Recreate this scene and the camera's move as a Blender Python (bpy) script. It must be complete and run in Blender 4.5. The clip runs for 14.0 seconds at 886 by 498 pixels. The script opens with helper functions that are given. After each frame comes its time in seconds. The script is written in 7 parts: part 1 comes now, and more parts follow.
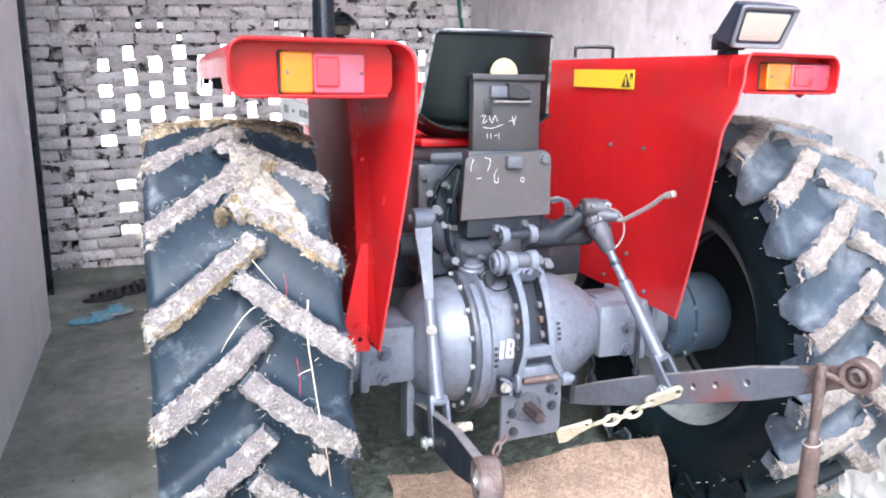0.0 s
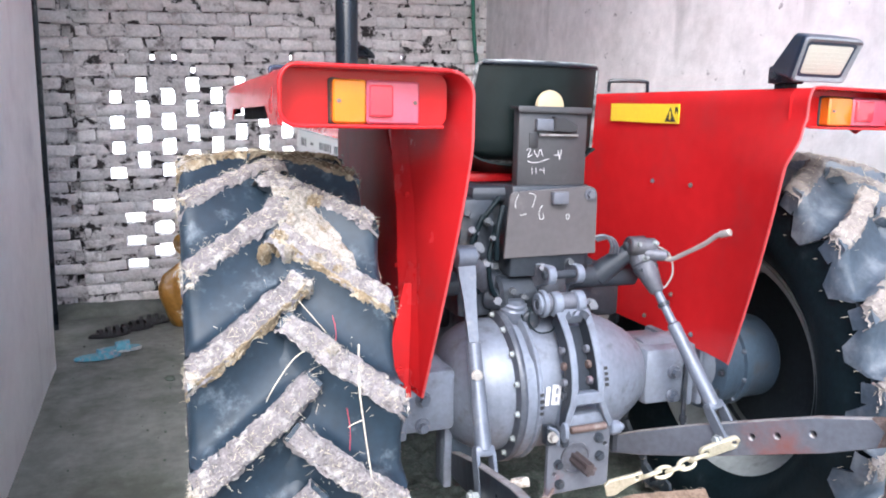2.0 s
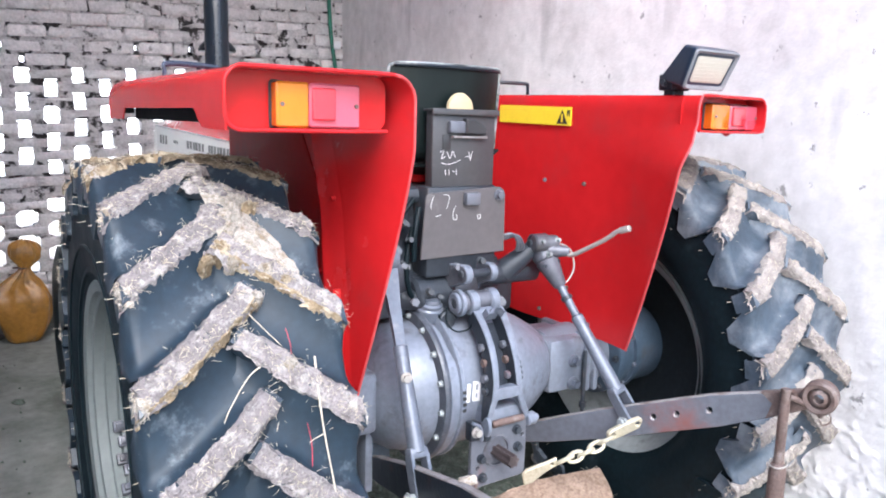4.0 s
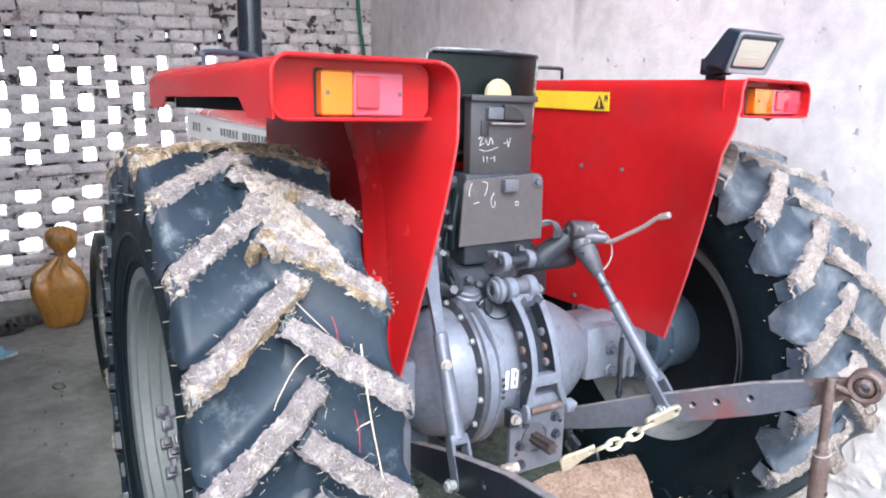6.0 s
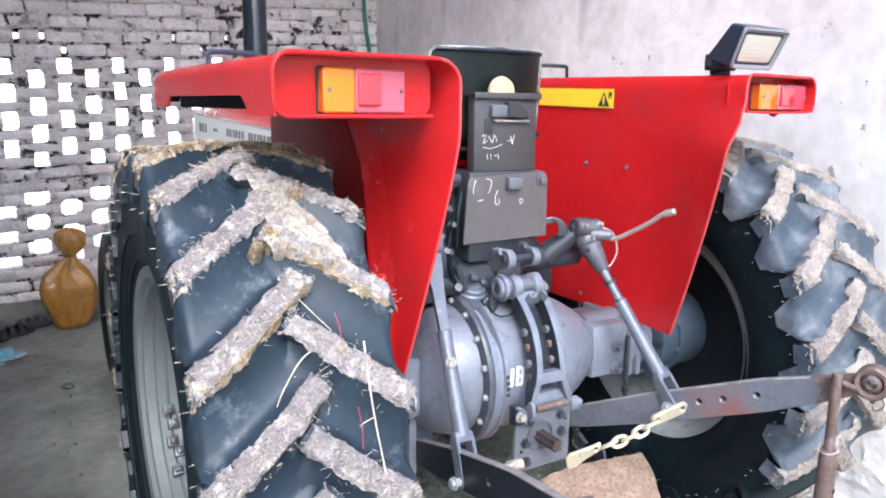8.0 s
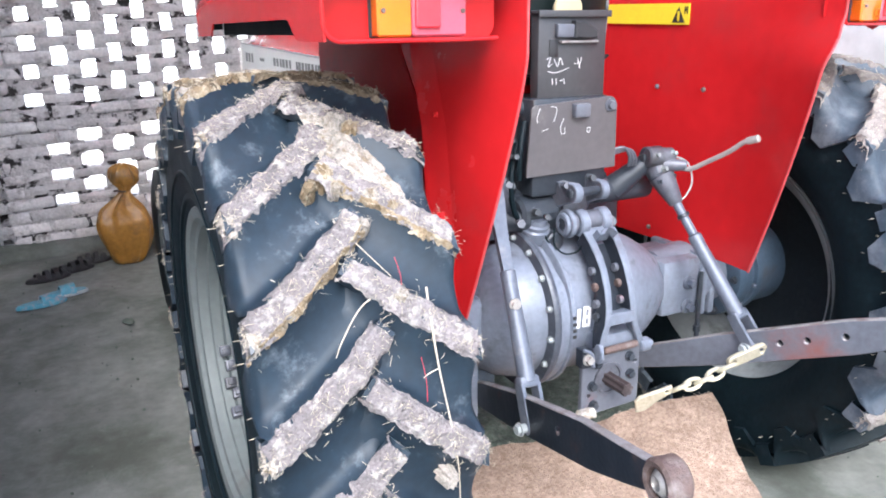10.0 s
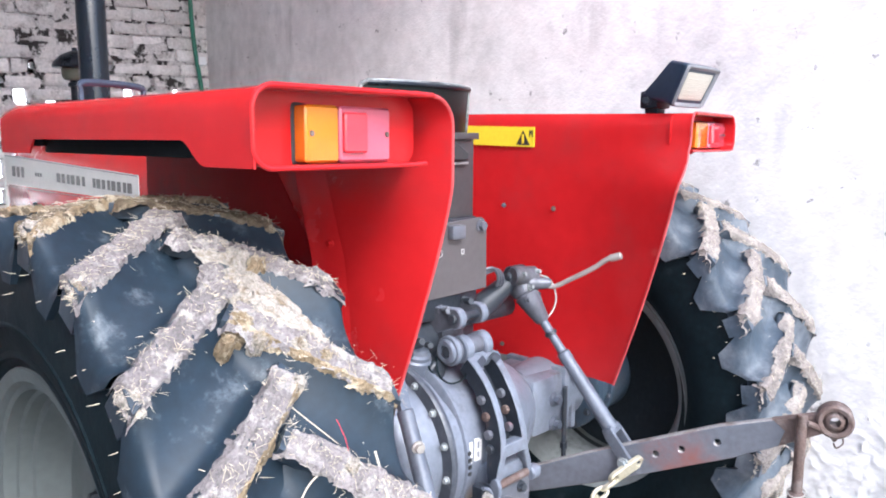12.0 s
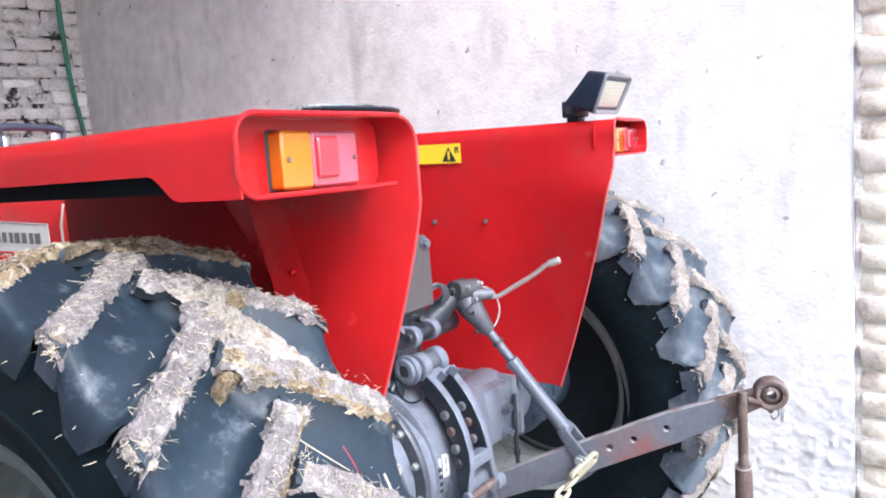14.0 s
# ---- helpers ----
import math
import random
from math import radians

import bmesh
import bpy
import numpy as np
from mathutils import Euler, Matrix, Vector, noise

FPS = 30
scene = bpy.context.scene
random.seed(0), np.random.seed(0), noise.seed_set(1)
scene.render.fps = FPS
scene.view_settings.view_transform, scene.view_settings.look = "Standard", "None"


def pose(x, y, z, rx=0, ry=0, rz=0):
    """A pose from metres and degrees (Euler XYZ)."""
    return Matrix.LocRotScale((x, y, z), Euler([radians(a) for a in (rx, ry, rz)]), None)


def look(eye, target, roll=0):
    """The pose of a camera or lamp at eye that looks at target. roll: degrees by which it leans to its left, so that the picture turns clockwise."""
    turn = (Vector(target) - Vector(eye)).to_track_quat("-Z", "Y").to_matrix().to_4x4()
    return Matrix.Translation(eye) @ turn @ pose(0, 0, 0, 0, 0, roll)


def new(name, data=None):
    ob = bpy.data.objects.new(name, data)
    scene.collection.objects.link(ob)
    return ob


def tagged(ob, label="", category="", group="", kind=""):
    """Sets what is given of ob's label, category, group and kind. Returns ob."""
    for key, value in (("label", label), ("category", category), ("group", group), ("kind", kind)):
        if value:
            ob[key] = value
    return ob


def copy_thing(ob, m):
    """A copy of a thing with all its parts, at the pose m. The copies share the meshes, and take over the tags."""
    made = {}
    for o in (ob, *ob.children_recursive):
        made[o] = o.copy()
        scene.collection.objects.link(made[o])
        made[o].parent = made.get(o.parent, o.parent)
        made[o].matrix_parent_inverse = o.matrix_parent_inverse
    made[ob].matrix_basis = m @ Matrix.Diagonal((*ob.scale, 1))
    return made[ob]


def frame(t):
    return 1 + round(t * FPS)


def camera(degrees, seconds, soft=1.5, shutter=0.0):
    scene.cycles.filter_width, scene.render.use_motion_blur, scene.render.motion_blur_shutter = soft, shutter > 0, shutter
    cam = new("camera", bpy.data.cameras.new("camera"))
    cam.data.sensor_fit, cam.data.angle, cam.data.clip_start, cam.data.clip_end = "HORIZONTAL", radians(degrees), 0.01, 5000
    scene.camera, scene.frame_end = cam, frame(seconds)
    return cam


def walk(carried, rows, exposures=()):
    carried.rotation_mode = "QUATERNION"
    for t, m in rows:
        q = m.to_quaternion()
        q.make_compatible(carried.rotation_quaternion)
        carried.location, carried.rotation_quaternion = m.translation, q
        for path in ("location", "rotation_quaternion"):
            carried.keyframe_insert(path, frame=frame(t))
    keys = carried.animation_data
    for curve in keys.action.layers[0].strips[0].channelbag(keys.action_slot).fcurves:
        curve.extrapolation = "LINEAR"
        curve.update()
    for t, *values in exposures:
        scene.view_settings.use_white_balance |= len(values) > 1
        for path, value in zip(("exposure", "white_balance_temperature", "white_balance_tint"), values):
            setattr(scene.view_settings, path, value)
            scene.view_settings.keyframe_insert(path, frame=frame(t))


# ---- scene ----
cam = camera(61.5, 14.0, soft=1.9)
METRES, EYE, TILT, LEAN, TURN = 1.30, 1.53, -12.2, -0.6, -19.4
START_X, START_Y = -1.0, -2.2
EXPOSURE, KELVIN, TINT = 1.88, 5600, 9
ROWS = [
    (0.0, 0.0, 0.0, 0.0, 0.0, 0.0, -0.0),
    (0.5, -0.0531, 0.0268, 0.0019, -0.89, -0.21, -0.12),
    (1.0, -0.0659, 0.0468, 0.0007, -1.23, 1.04, -0.81),
    (1.5, -0.0427, 0.0632, 0.0023, 1.24, 2.51, -0.21),
    (2.0, -0.106, 0.0899, 0.0097, -0.3, 2.69, -0.44),
    (2.5, -0.2206, 0.1017, 0.0237, -7.24, 2.43, 0.14),
    (5.0, -0.3104, 0.1104, 0.0301, -13.54, 1.85, 1.92),
    (5.5, -0.3216, 0.1116, 0.0317, -12.21, 1.11, 1.87),
    (6.0, -0.3325, 0.1203, 0.0362, -11.29, 0.99, 1.87),
    (6.5, -0.3306, 0.1178, 0.0368, -10.38, 1.05, 2.17),
    (7.0, -0.3248, 0.113, 0.0338, -10.51, 1.33, 2.02),
    (9.5, -0.3361, 0.1628, 0.0337, -10.58, -1.63, 2.15),
    (10.0, -0.3311, 0.2183, 0.0467, -6.85, -4.31, 2.88),
    (10.5, -0.3476, 0.2667, 0.0595, -7.32, -5.32, 2.34),
    (11.0, -0.4501, 0.3314, 0.0864, -12.75, -3.79, 3.56),
    (11.5, -0.5106, 0.3904, 0.1055, -21.97, -0.9, 6.36),
    (12.0, -0.5396, 0.4113, 0.1107, -25.55, 2.49, 5.59),
    (12.5, -0.5683, 0.4049, 0.106, -23.97, 1.85, 6.08),
    (13.0, -0.5962, 0.3978, 0.1052, -24.64, 2.5, 6.87),
    (13.5, -0.6261, 0.3948, 0.1094, -28.14, 3.42, 8.23),
    (14.0, -0.6516, 0.4648, 0.1184, -33.95, 3.01, 11.37),
]
base = pose(START_X, START_Y, EYE, TILT, LEAN, TURN)
walk(cam, [(t, base @ pose(METRES * x, METRES * y, METRES * z, 90 + pitch, roll, yaw)) for t, x, y, z, yaw, pitch, roll in ROWS],
     exposures=[(0.0, EXPOSURE + 0.18, KELVIN, TINT), (1.5, EXPOSURE + 0.12, KELVIN, TINT), (2.7, EXPOSURE, KELVIN, TINT), (7.2, EXPOSURE, KELVIN, TINT), (9.5, EXPOSURE + 0.06, KELVIN, TINT), (10.5, EXPOSURE + 0.14, KELVIN, TINT), (11.5, EXPOSURE + 0.06, KELVIN, TINT), (14.0, EXPOSURE + 0.02, KELVIN, TINT)])

# ---- world and light ----
world = bpy.data.worlds.new("sky")
scene.world = world
world.use_nodes = True
wn = world.node_tree
sky = wn.nodes.new("ShaderNodeTexSky")
sky.sky_type, sky.sun_disc = "NISHITA", False
sky.sun_elevation, sky.sun_rotation = radians(43.8), radians(200.0)
sky.air_density, sky.dust_density, sky.ozone_density = 1.0, 4.0, 1.0
wn.links.new(sky.outputs[0], wn.nodes["Background"].inputs[0])
wn.nodes["Background"].inputs[1].default_value = 0.14

sun_data = bpy.data.lights.new("sun", "SUN")
sun_data.energy, sun_data.angle, sun_data.color = 0.80, radians(20), (1.0, 0.96, 0.9)
sun = new("sun", sun_data)
sun.matrix_world = look((-1.71, -4.70, 4.8), (0, 0, 0))


# ---- helpers of this scene ----
def cast(bm, sharp=35):
    me = bpy.data.meshes.new("mesh")
    bmesh.ops.recalc_face_normals(bm, faces=bm.faces)
    bm.to_mesh(me)
    bm.free()
    me.polygons.foreach_set("use_smooth", [True] * len(me.polygons))
    me.set_sharp_from_angle(angle=radians(sharp))
    return me


def part(name, bm, material, parent=None, label="", sharp=35):
    """One mesh object out of a bmesh, under its thing or part."""
    me = cast(bm, sharp)
    me.materials.append(material)
    me.name = name
    ob = new(name, me)
    if parent:
        ob.parent = parent
    if label:
        ob["label"] = label
    return ob


def thing(name, m, label, category, group="", kind=""):
    ob = new(name)
    ob.empty_display_size = 0.05
    ob.matrix_world = m
    return tagged(ob, label, category, group, kind)


def join(bm, other, m=None):
    """Adds the bmesh other to bm, moved by m."""
    if m:
        other.transform(m)
    me = bpy.data.meshes.new("tmp")
    other.to_mesh(me)
    other.free()
    bm.from_mesh(me)
    bpy.data.meshes.remove(me)
    return bm


def box(bm, lo, hi, bevel=0.0, m=None, segs=2):
    b = bmesh.new()
    bmesh.ops.create_cube(b, size=1)
    lo, hi = Vector(lo), Vector(hi)
    b.transform(Matrix.Translation((lo + hi) / 2) @ Matrix.Diagonal((*(hi - lo), 1)))
    if bevel:
        bmesh.ops.bevel(b, geom=b.edges[:], offset=bevel, segments=segs, affect="EDGES", profile=0.5)
    return join(bm, b, m)


def lathe(bm, profile, segs=48, m=None, closed=True):
    """A body turned round the x axis from (x, radius) pairs."""
    b = bmesh.new()
    rings = []
    for x, r in profile:
        if r < 1e-5:
            rings.append([b.verts.new((x, 0, 0))])
        else:
            rings.append([b.verts.new((x, r * math.cos(2 * math.pi * i / segs), r * math.sin(2 * math.pi * i / segs))) for i in range(segs)])
    for a, c in zip(rings, rings[1:]):
        for i in range(segs):
            j = (i + 1) % segs
            if len(a) == 1 and len(c) == 1:
                continue
            if len(a) == 1:
                b.faces.new((a[0], c[j], c[i]))
            elif len(c) == 1:
                b.faces.new((a[i], a[j], c[0]))
            else:
                b.faces.new((a[i], a[j], c[j], c[i]))
    if closed:
        for ring in (rings[0], rings[-1]):
            if len(ring) > 1:
                b.faces.new(ring)
    return join(bm, b, m)


def along(a, b):
    """The pose that lays the x axis from a towards b."""
    a, b = Vector(a), Vector(b)
    return Matrix.Translation(a) @ (b - a).to_track_quat("X", "Z").to_matrix().to_4x4()


def rod(bm, a, b, r, r2=None, segs=16, bevel=0.0):
    n = (Vector(b) - Vector(a)).length
    r2 = r if r2 is None else r2
    prof = [(0, r), (n, r2)]
    if bevel:
        prof = [(0, r - bevel), (bevel, r), (n - bevel, r2), (n, r2 - bevel)]
    return lathe(bm, prof, segs, along(a, b))


def tube(bm, points, r, segs=8, steps=0, radii=None):
    """A round bar along points, smoothed through them when steps is given."""
    pts = [Vector(p) for p in points]
    if steps:
        fine = []
        ext = [pts[0]] + pts + [pts[-1]]
        for i in range(len(pts) - 1):
            p0, p1, p2, p3 = ext[i:i + 4]
            for k in range(steps):
                t = k / steps
                fine.append(0.5 * ((2 * p1) + (p2 - p0) * t + (2 * p0 - 5 * p1 + 4 * p2 - p3) * t * t + (3 * p1 - p0 - 3 * p2 + p3) * t ** 3))
        pts = fine + [pts[-1]]
    b = bmesh.new()
    rings, up = [], None
    for i, p in enumerate(pts):
        d = (pts[min(i + 1, len(pts) - 1)] - pts[max(i - 1, 0)]).normalized()
        if up is None:
            up = d.orthogonal().normalized()
        up = (up - d * up.dot(d)).normalized()
        side = d.cross(up)
        rr = r if radii is None else radii(i / (len(pts) - 1))
        rings.append([b.verts.new(p + rr * (math.cos(2 * math.pi * k / segs) * up + math.sin(2 * math.pi * k / segs) * side)) for k in range(segs)])
    for a, c in zip(rings, rings[1:]):
        for k in range(segs):
            b.faces.new((a[k], a[(k + 1) % segs], c[(k + 1) % segs], c[k]))
    b.faces.new(rings[0])
    b.faces.new(rings[-1])
    return join(bm, b)


def plate(bm, outline, thick, holes=(), m=None, bevel=0.0):
    """A flat plate in the local xy plane, z from 0 to thick, with round holes (x, y, r)."""
    b = bmesh.new()
    edges = []
    loops = [[Vector((x, y, 0)) for x, y in outline]]
    for hx, hy, hr in holes:
        loops.append([Vector((hx + hr * math.cos(2 * math.pi * k / 16), hy + hr * math.sin(2 * math.pi * k / 16), 0)) for k in range(16)])
    for loop in loops:
        vs = [b.verts.new(p) for p in loop]
        edges += [b.edges.new((vs[i], vs[(i + 1) % len(vs)])) for i in range(len(vs))]
    if holes:
        bmesh.ops.triangle_fill(b, use_beauty=True, use_dissolve=False, edges=edges)
    else:
        b.faces.new(b.verts[:])
    got = bmesh.ops.extrude_face_region(b, geom=b.faces[:])
    bmesh.ops.translate(b, vec=(0, 0, thick), verts=[v for v in got["geom"] if isinstance(v, bmesh.types.BMVert)])
    if bevel:
        rim = [e for e in b.edges if abs(e.verts[0].co.z - e.verts[1].co.z) < 1e-6 and len(e.link_faces) == 2 and e.calc_face_angle(0) > 0.9]
        bmesh.ops.bevel(b, geom=rim, offset=bevel, segments=1, affect="EDGES")
    return join(bm, b, m)


def rounded(x0, y0, x1, y1, r, n=5):
    """The outline of a rectangle with round corners."""
    out = []
    for cx, cy, a in ((x1 - r, y1 - r, 0), (x0 + r, y1 - r, 90), (x0 + r, y0 + r, 180), (x1 - r, y0 + r, 270)):
        out += [(cx + r * math.cos(radians(a + 90 * k / n)), cy + r * math.sin(radians(a + 90 * k / n))) for k in range(n + 1)]
    return out


def bolt(bm, p, d, r=0.012, h=0.012):
    """A hexagon bolt head with its washer at p, pointing along d."""
    p, d = Vector(p), Vector(d).normalized()
    rod(bm, p, p + d * h * 0.25, r * 1.35, segs=12)
    rod(bm, p + d * h * 0.2, p + d * h, r, r * 0.93, segs=6)
    return bm


def grid(bm, us, vs, f, flip=False):
    """A sheet of quads over us times vs at the places f(u, v)."""
    rows = [[bm.verts.new(f(u, v)) for v in vs] for u in us]
    for a, c in zip(rows, rows[1:]):
        for i in range(len(vs) - 1):
            bm.faces.new((a[i], a[i + 1], c[i + 1], c[i]))
    return bm


def span(a, b, n):
    return [a + (b - a) * i / n for i in range(n + 1)]


def solid(bm, thick):
    """Gives a sheet its thickness."""
    bmesh.ops.recalc_face_normals(bm, faces=bm.faces)
    bmesh.ops.solidify(bm, geom=bm.faces[:], thickness=thick)
    return bm


# ---- materials ----
def shade(name, colour, rough=0.5, metal=0.0, vary=0.15, scale=12.0, bump=0.0, bump_scale=60.0, other=None, other_at=0.6, other_soft=0.12,
          other_scale=6.0, other_rough=None, coat=0.0, piece=0.0, spec=0.5):
    """A surface with a grain, broad stains, fine relief and, where given, patches of another colour (dust, rust, dirt)."""
    mat = bpy.data.materials.new(name)
    mat.use_nodes = True
    nt = mat.node_tree
    n, l = nt.nodes, nt.links
    bsdf = n["Principled BSDF"]
    geo = n.new("ShaderNodeNewGeometry")
    fine = n.new("ShaderNodeTexNoise")
    fine.inputs["Scale"].default_value, fine.inputs["Detail"].default_value = scale * 6, 6
    wide = n.new("ShaderNodeTexNoise")
    wide.inputs["Scale"].default_value, wide.inputs["Detail"].default_value = scale, 4
    for t in (fine, wide):
        l.new(geo.outputs["Position"], t.inputs["Vector"])
    both = n.new("ShaderNodeMath")
    both.operation = "ADD"
    l.new(fine.outputs["Fac"], both.inputs[0])
    l.new(wide.outputs["Fac"], both.inputs[1])
    amount = n.new("ShaderNodeMapRange")
    amount.inputs["From Min"].default_value, amount.inputs["From Max"].default_value = 0.6, 1.4
    amount.inputs["To Min"].default_value, amount.inputs["To Max"].default_value = 1 - vary, 1 + vary
    l.new(both.outputs[0], amount.inputs["Value"])
    value = amount.outputs[0]
    if piece:
        info = n.new("ShaderNodeObjectInfo")
        each = n.new("ShaderNodeMapRange")
        each.inputs["To Min"].default_value, each.inputs["To Max"].default_value = 1 - piece, 1 + piece
        l.new(info.outputs["Random"], each.inputs["Value"])
        mul = n.new("ShaderNodeMath")
        mul.operation = "MULTIPLY"
        l.new(value, mul.inputs[0])
        l.new(each.outputs[0], mul.inputs[1])
        value = mul.outputs[0]
    col = n.new("ShaderNodeVectorMath")
    col.operation = "SCALE"
    col.inputs[0].default_value = colour
    l.new(value, col.inputs["Scale"])
    out = col.outputs[0]
    ramp = None
    if other:
        patch = n.new("ShaderNodeTexNoise")
        patch.inputs["Scale"].default_value, patch.inputs["Detail"].default_value = other_scale, 8
        patch.inputs["Roughness"].default_value = 0.65
        l.new(geo.outputs["Position"], patch.inputs["Vector"])
        ramp = n.new("ShaderNodeMapRange")
        ramp.interpolation_type = "SMOOTHSTEP"
        ramp.inputs["From Min"].default_value, ramp.inputs["From Max"].default_value = other_at - other_soft, other_at + other_soft
        l.new(patch.outputs["Fac"], ramp.inputs["Value"])
        mix = n.new("ShaderNodeMix")
        mix.data_type = "RGBA"
        l.new(ramp.outputs[0], mix.inputs["Factor"])
        l.new(out, mix.inputs["A"])
        mix.inputs["B"].default_value = (*other, 1)
        out = mix.outputs["Result"]
    l.new(out, bsdf.inputs["Base Color"])
    bsdf.inputs["Metallic"].default_value = metal
    bsdf.inputs["Coat Weight"].default_value = coat
    bsdf.inputs["Coat Roughness"].default_value = 0.12
    bsdf.inputs["Specular IOR Level"].default_value = spec
    rr = n.new("ShaderNodeMapRange")
    rr.inputs["From Min"].default_value, rr.inputs["From Max"].default_value = 0.25, 0.75
    rr.inputs["To Min"].default_value, rr.inputs["To Max"].default_value = max(0.02, rough - 0.08), min(1, rough + 0.08)
    l.new(wide.outputs["Fac"], rr.inputs["Value"])
    rout = rr.outputs[0]
    if ramp and other_rough is not None:
        mr = n.new("ShaderNodeMix")
        l.new(ramp.outputs[0], mr.inputs["Factor"])
        l.new(rout, mr.inputs["A"])
        mr.inputs["B"].default_value = other_rough
        rout = mr.outputs["Result"]
    l.new(rout, bsdf.inputs["Roughness"])
    if bump:
        grain = n.new("ShaderNodeTexNoise")
        grain.inputs["Scale"].default_value, grain.inputs["Detail"].default_value = bump_scale, 8
        l.new(geo.outputs["Position"], grain.inputs["Vector"])
        bp = n.new("ShaderNodeBump")
        bp.inputs["Strength"].default_value, bp.inputs["Distance"].default_value = min(1.0, bump), 0.01
        l.new(grain.outputs["Fac"], bp.inputs["Height"])
        l.new(bp.outputs[0], bsdf.inputs["Normal"])
    return mat


def lens(name, colour, rough=0.12, trans=0.35):
    mat = shade(name, colour, rough, vary=0.05, scale=30, coat=0.6)
    mat.node_tree.nodes["Principled BSDF"].inputs["Transmission Weight"].default_value = trans
    return mat


RED = shade("red_paint", (0.44, 0.012, 0.014), 0.20, vary=0.10, scale=3, other=(0.27, 0.026, 0.028), other_at=0.66, other_soft=0.2, other_scale=3.6, other_rough=0.34, coat=0.0, spec=0.25)
SHADERED = shade("shaded_red_paint", (0.26, 0.010, 0.013), 0.42, vary=0.12, scale=4, other=(0.16, 0.02, 0.024), other_at=0.62, other_scale=3.4, spec=0.06)
GREY = shade("grey_cast_paint", (0.150, 0.167, 0.207), 0.40, 0.15, vary=0.22, scale=9, bump=0.14, bump_scale=90, other=(0.08, 0.08, 0.095), other_at=0.64, other_scale=12, other_rough=0.6)
STEEL = shade("steel_blue_paint", (0.105, 0.118, 0.148), 0.38, 0.15, vary=0.2, scale=14, bump=0.06, other=(0.2, 0.19, 0.2), other_at=0.66, other_scale=20)
HUBBLUE = shade("blue_grey_hub_paint", (0.045, 0.068, 0.098), 0.42, 0.1, vary=0.25, scale=10, bump=0.12, bump_scale=80, other=(0.05, 0.055, 0.065), other_at=0.6, other_scale=10)
CASTDARK = shade("dark_cast_grey", (0.095, 0.098, 0.118), 0.42, 0.2, vary=0.3, scale=11, bump=0.2, bump_scale=80, other=(0.055, 0.052, 0.055), other_at=0.6, other_scale=12)
IRON = shade("dark_iron", (0.026, 0.031, 0.040), 0.42, 0.1, vary=0.3, scale=10, bump=0.15, bump_scale=80, other=(0.13, 0.11, 0.10), other_at=0.68, other_scale=9)
LINKGREY = shade("scuffed_link_paint", (0.105, 0.11, 0.13), 0.4, 0.15, vary=0.2, scale=9, bump=0.1, other=(0.24, 0.05, 0.04), other_at=0.66, other_soft=0.1, other_scale=4.2)
LINKBAR = shade("rusty_slate_link_paint", (0.10, 0.106, 0.128), 0.42, 0.12, vary=0.25, scale=9, bump=0.12, other=(0.165, 0.062, 0.054), other_at=0.61, other_soft=0.12, other_scale=3.4, other_rough=0.6)
RUST = shade("rusty_steel", (0.11, 0.074, 0.064), 0.6, 0.2, vary=0.3, scale=20, bump=0.4, bump_scale=120, other=(0.21, 0.175, 0.165), other_at=0.6, other_scale=16)
DARKRUST = shade("dark_rusty_steel", (0.055, 0.042, 0.042), 0.5, 0.3, vary=0.3, scale=24, bump=0.2, bump_scale=120, other=(0.15, 0.12, 0.115), other_at=0.62, other_scale=24)
PALEEDGE = shade("pale_grey_edge", (0.25, 0.235, 0.235), 0.5, 0.2, vary=0.3, scale=25, other=(0.13, 0.09, 0.08), other_at=0.6, other_scale=18)
LITRED = shade("red_edge_highlight", (0.42, 0.05, 0.052), 0.38, vary=0.3, scale=20)
BLACK = shade("black_paint", (0.010, 0.014, 0.020), 0.30, vary=0.2, scale=8, other=(0.06, 0.06, 0.065), other_at=0.74, other_scale=10, other_rough=0.6, spec=0.35)
NAVY = shade("navy_paint", (0.045, 0.055, 0.085), 0.25, 0.2, vary=0.2, scale=20)
EXHAUST = shade("black_stack_paint", (0.006, 0.010, 0.016), 0.22, vary=0.2, scale=8, spec=0.4)
SEATMAT = shade("black_seat_pan", (0.007, 0.011, 0.011), 0.36, vary=0.25, scale=4, other=(0.035, 0.040, 0.040), other_at=0.74, other_scale=3.5, other_rough=0.5, bump=0.05, spec=0.18)
WORN = shade("worn_edge_metal", (0.3, 0.31, 0.31), 0.4, 0.3, vary=0.4, scale=30, other=(0.03, 0.03, 0.03), other_at=0.52, other_scale=25)
DARKBOX = shade("dark_slate_paint", (0.042, 0.041, 0.044), 0.38, vary=0.18, scale=8, bump=0.05, other=(0.09, 0.085, 0.085), other_at=0.68, other_scale=9)
TOOLBOX = shade("brown_grey_paint", (0.074, 0.067, 0.070), 0.45, vary=0.15, scale=8, bump=0.05, other=(0.15, 0.14, 0.14), other_at=0.68, other_scale=9)
DUSTRUBBER = shade("thickly_dusted_rubber", (0.038, 0.053, 0.074), 0.55, vary=0.35, scale=9, bump=0.1, bump_scale=24, other=(0.17, 0.185, 0.21), other_at=0.57, other_soft=0.16, other_scale=6, other_rough=0.7, spec=0.4)
PADRUBBER = shade("dusty_tread_rubber", (0.009, 0.019, 0.031), 0.55, vary=0.35, scale=9, bump=0.1, bump_scale=24, other=(0.10, 0.12, 0.14), other_at=0.63, other_soft=0.10, other_scale=13, other_rough=0.5, spec=0.45)
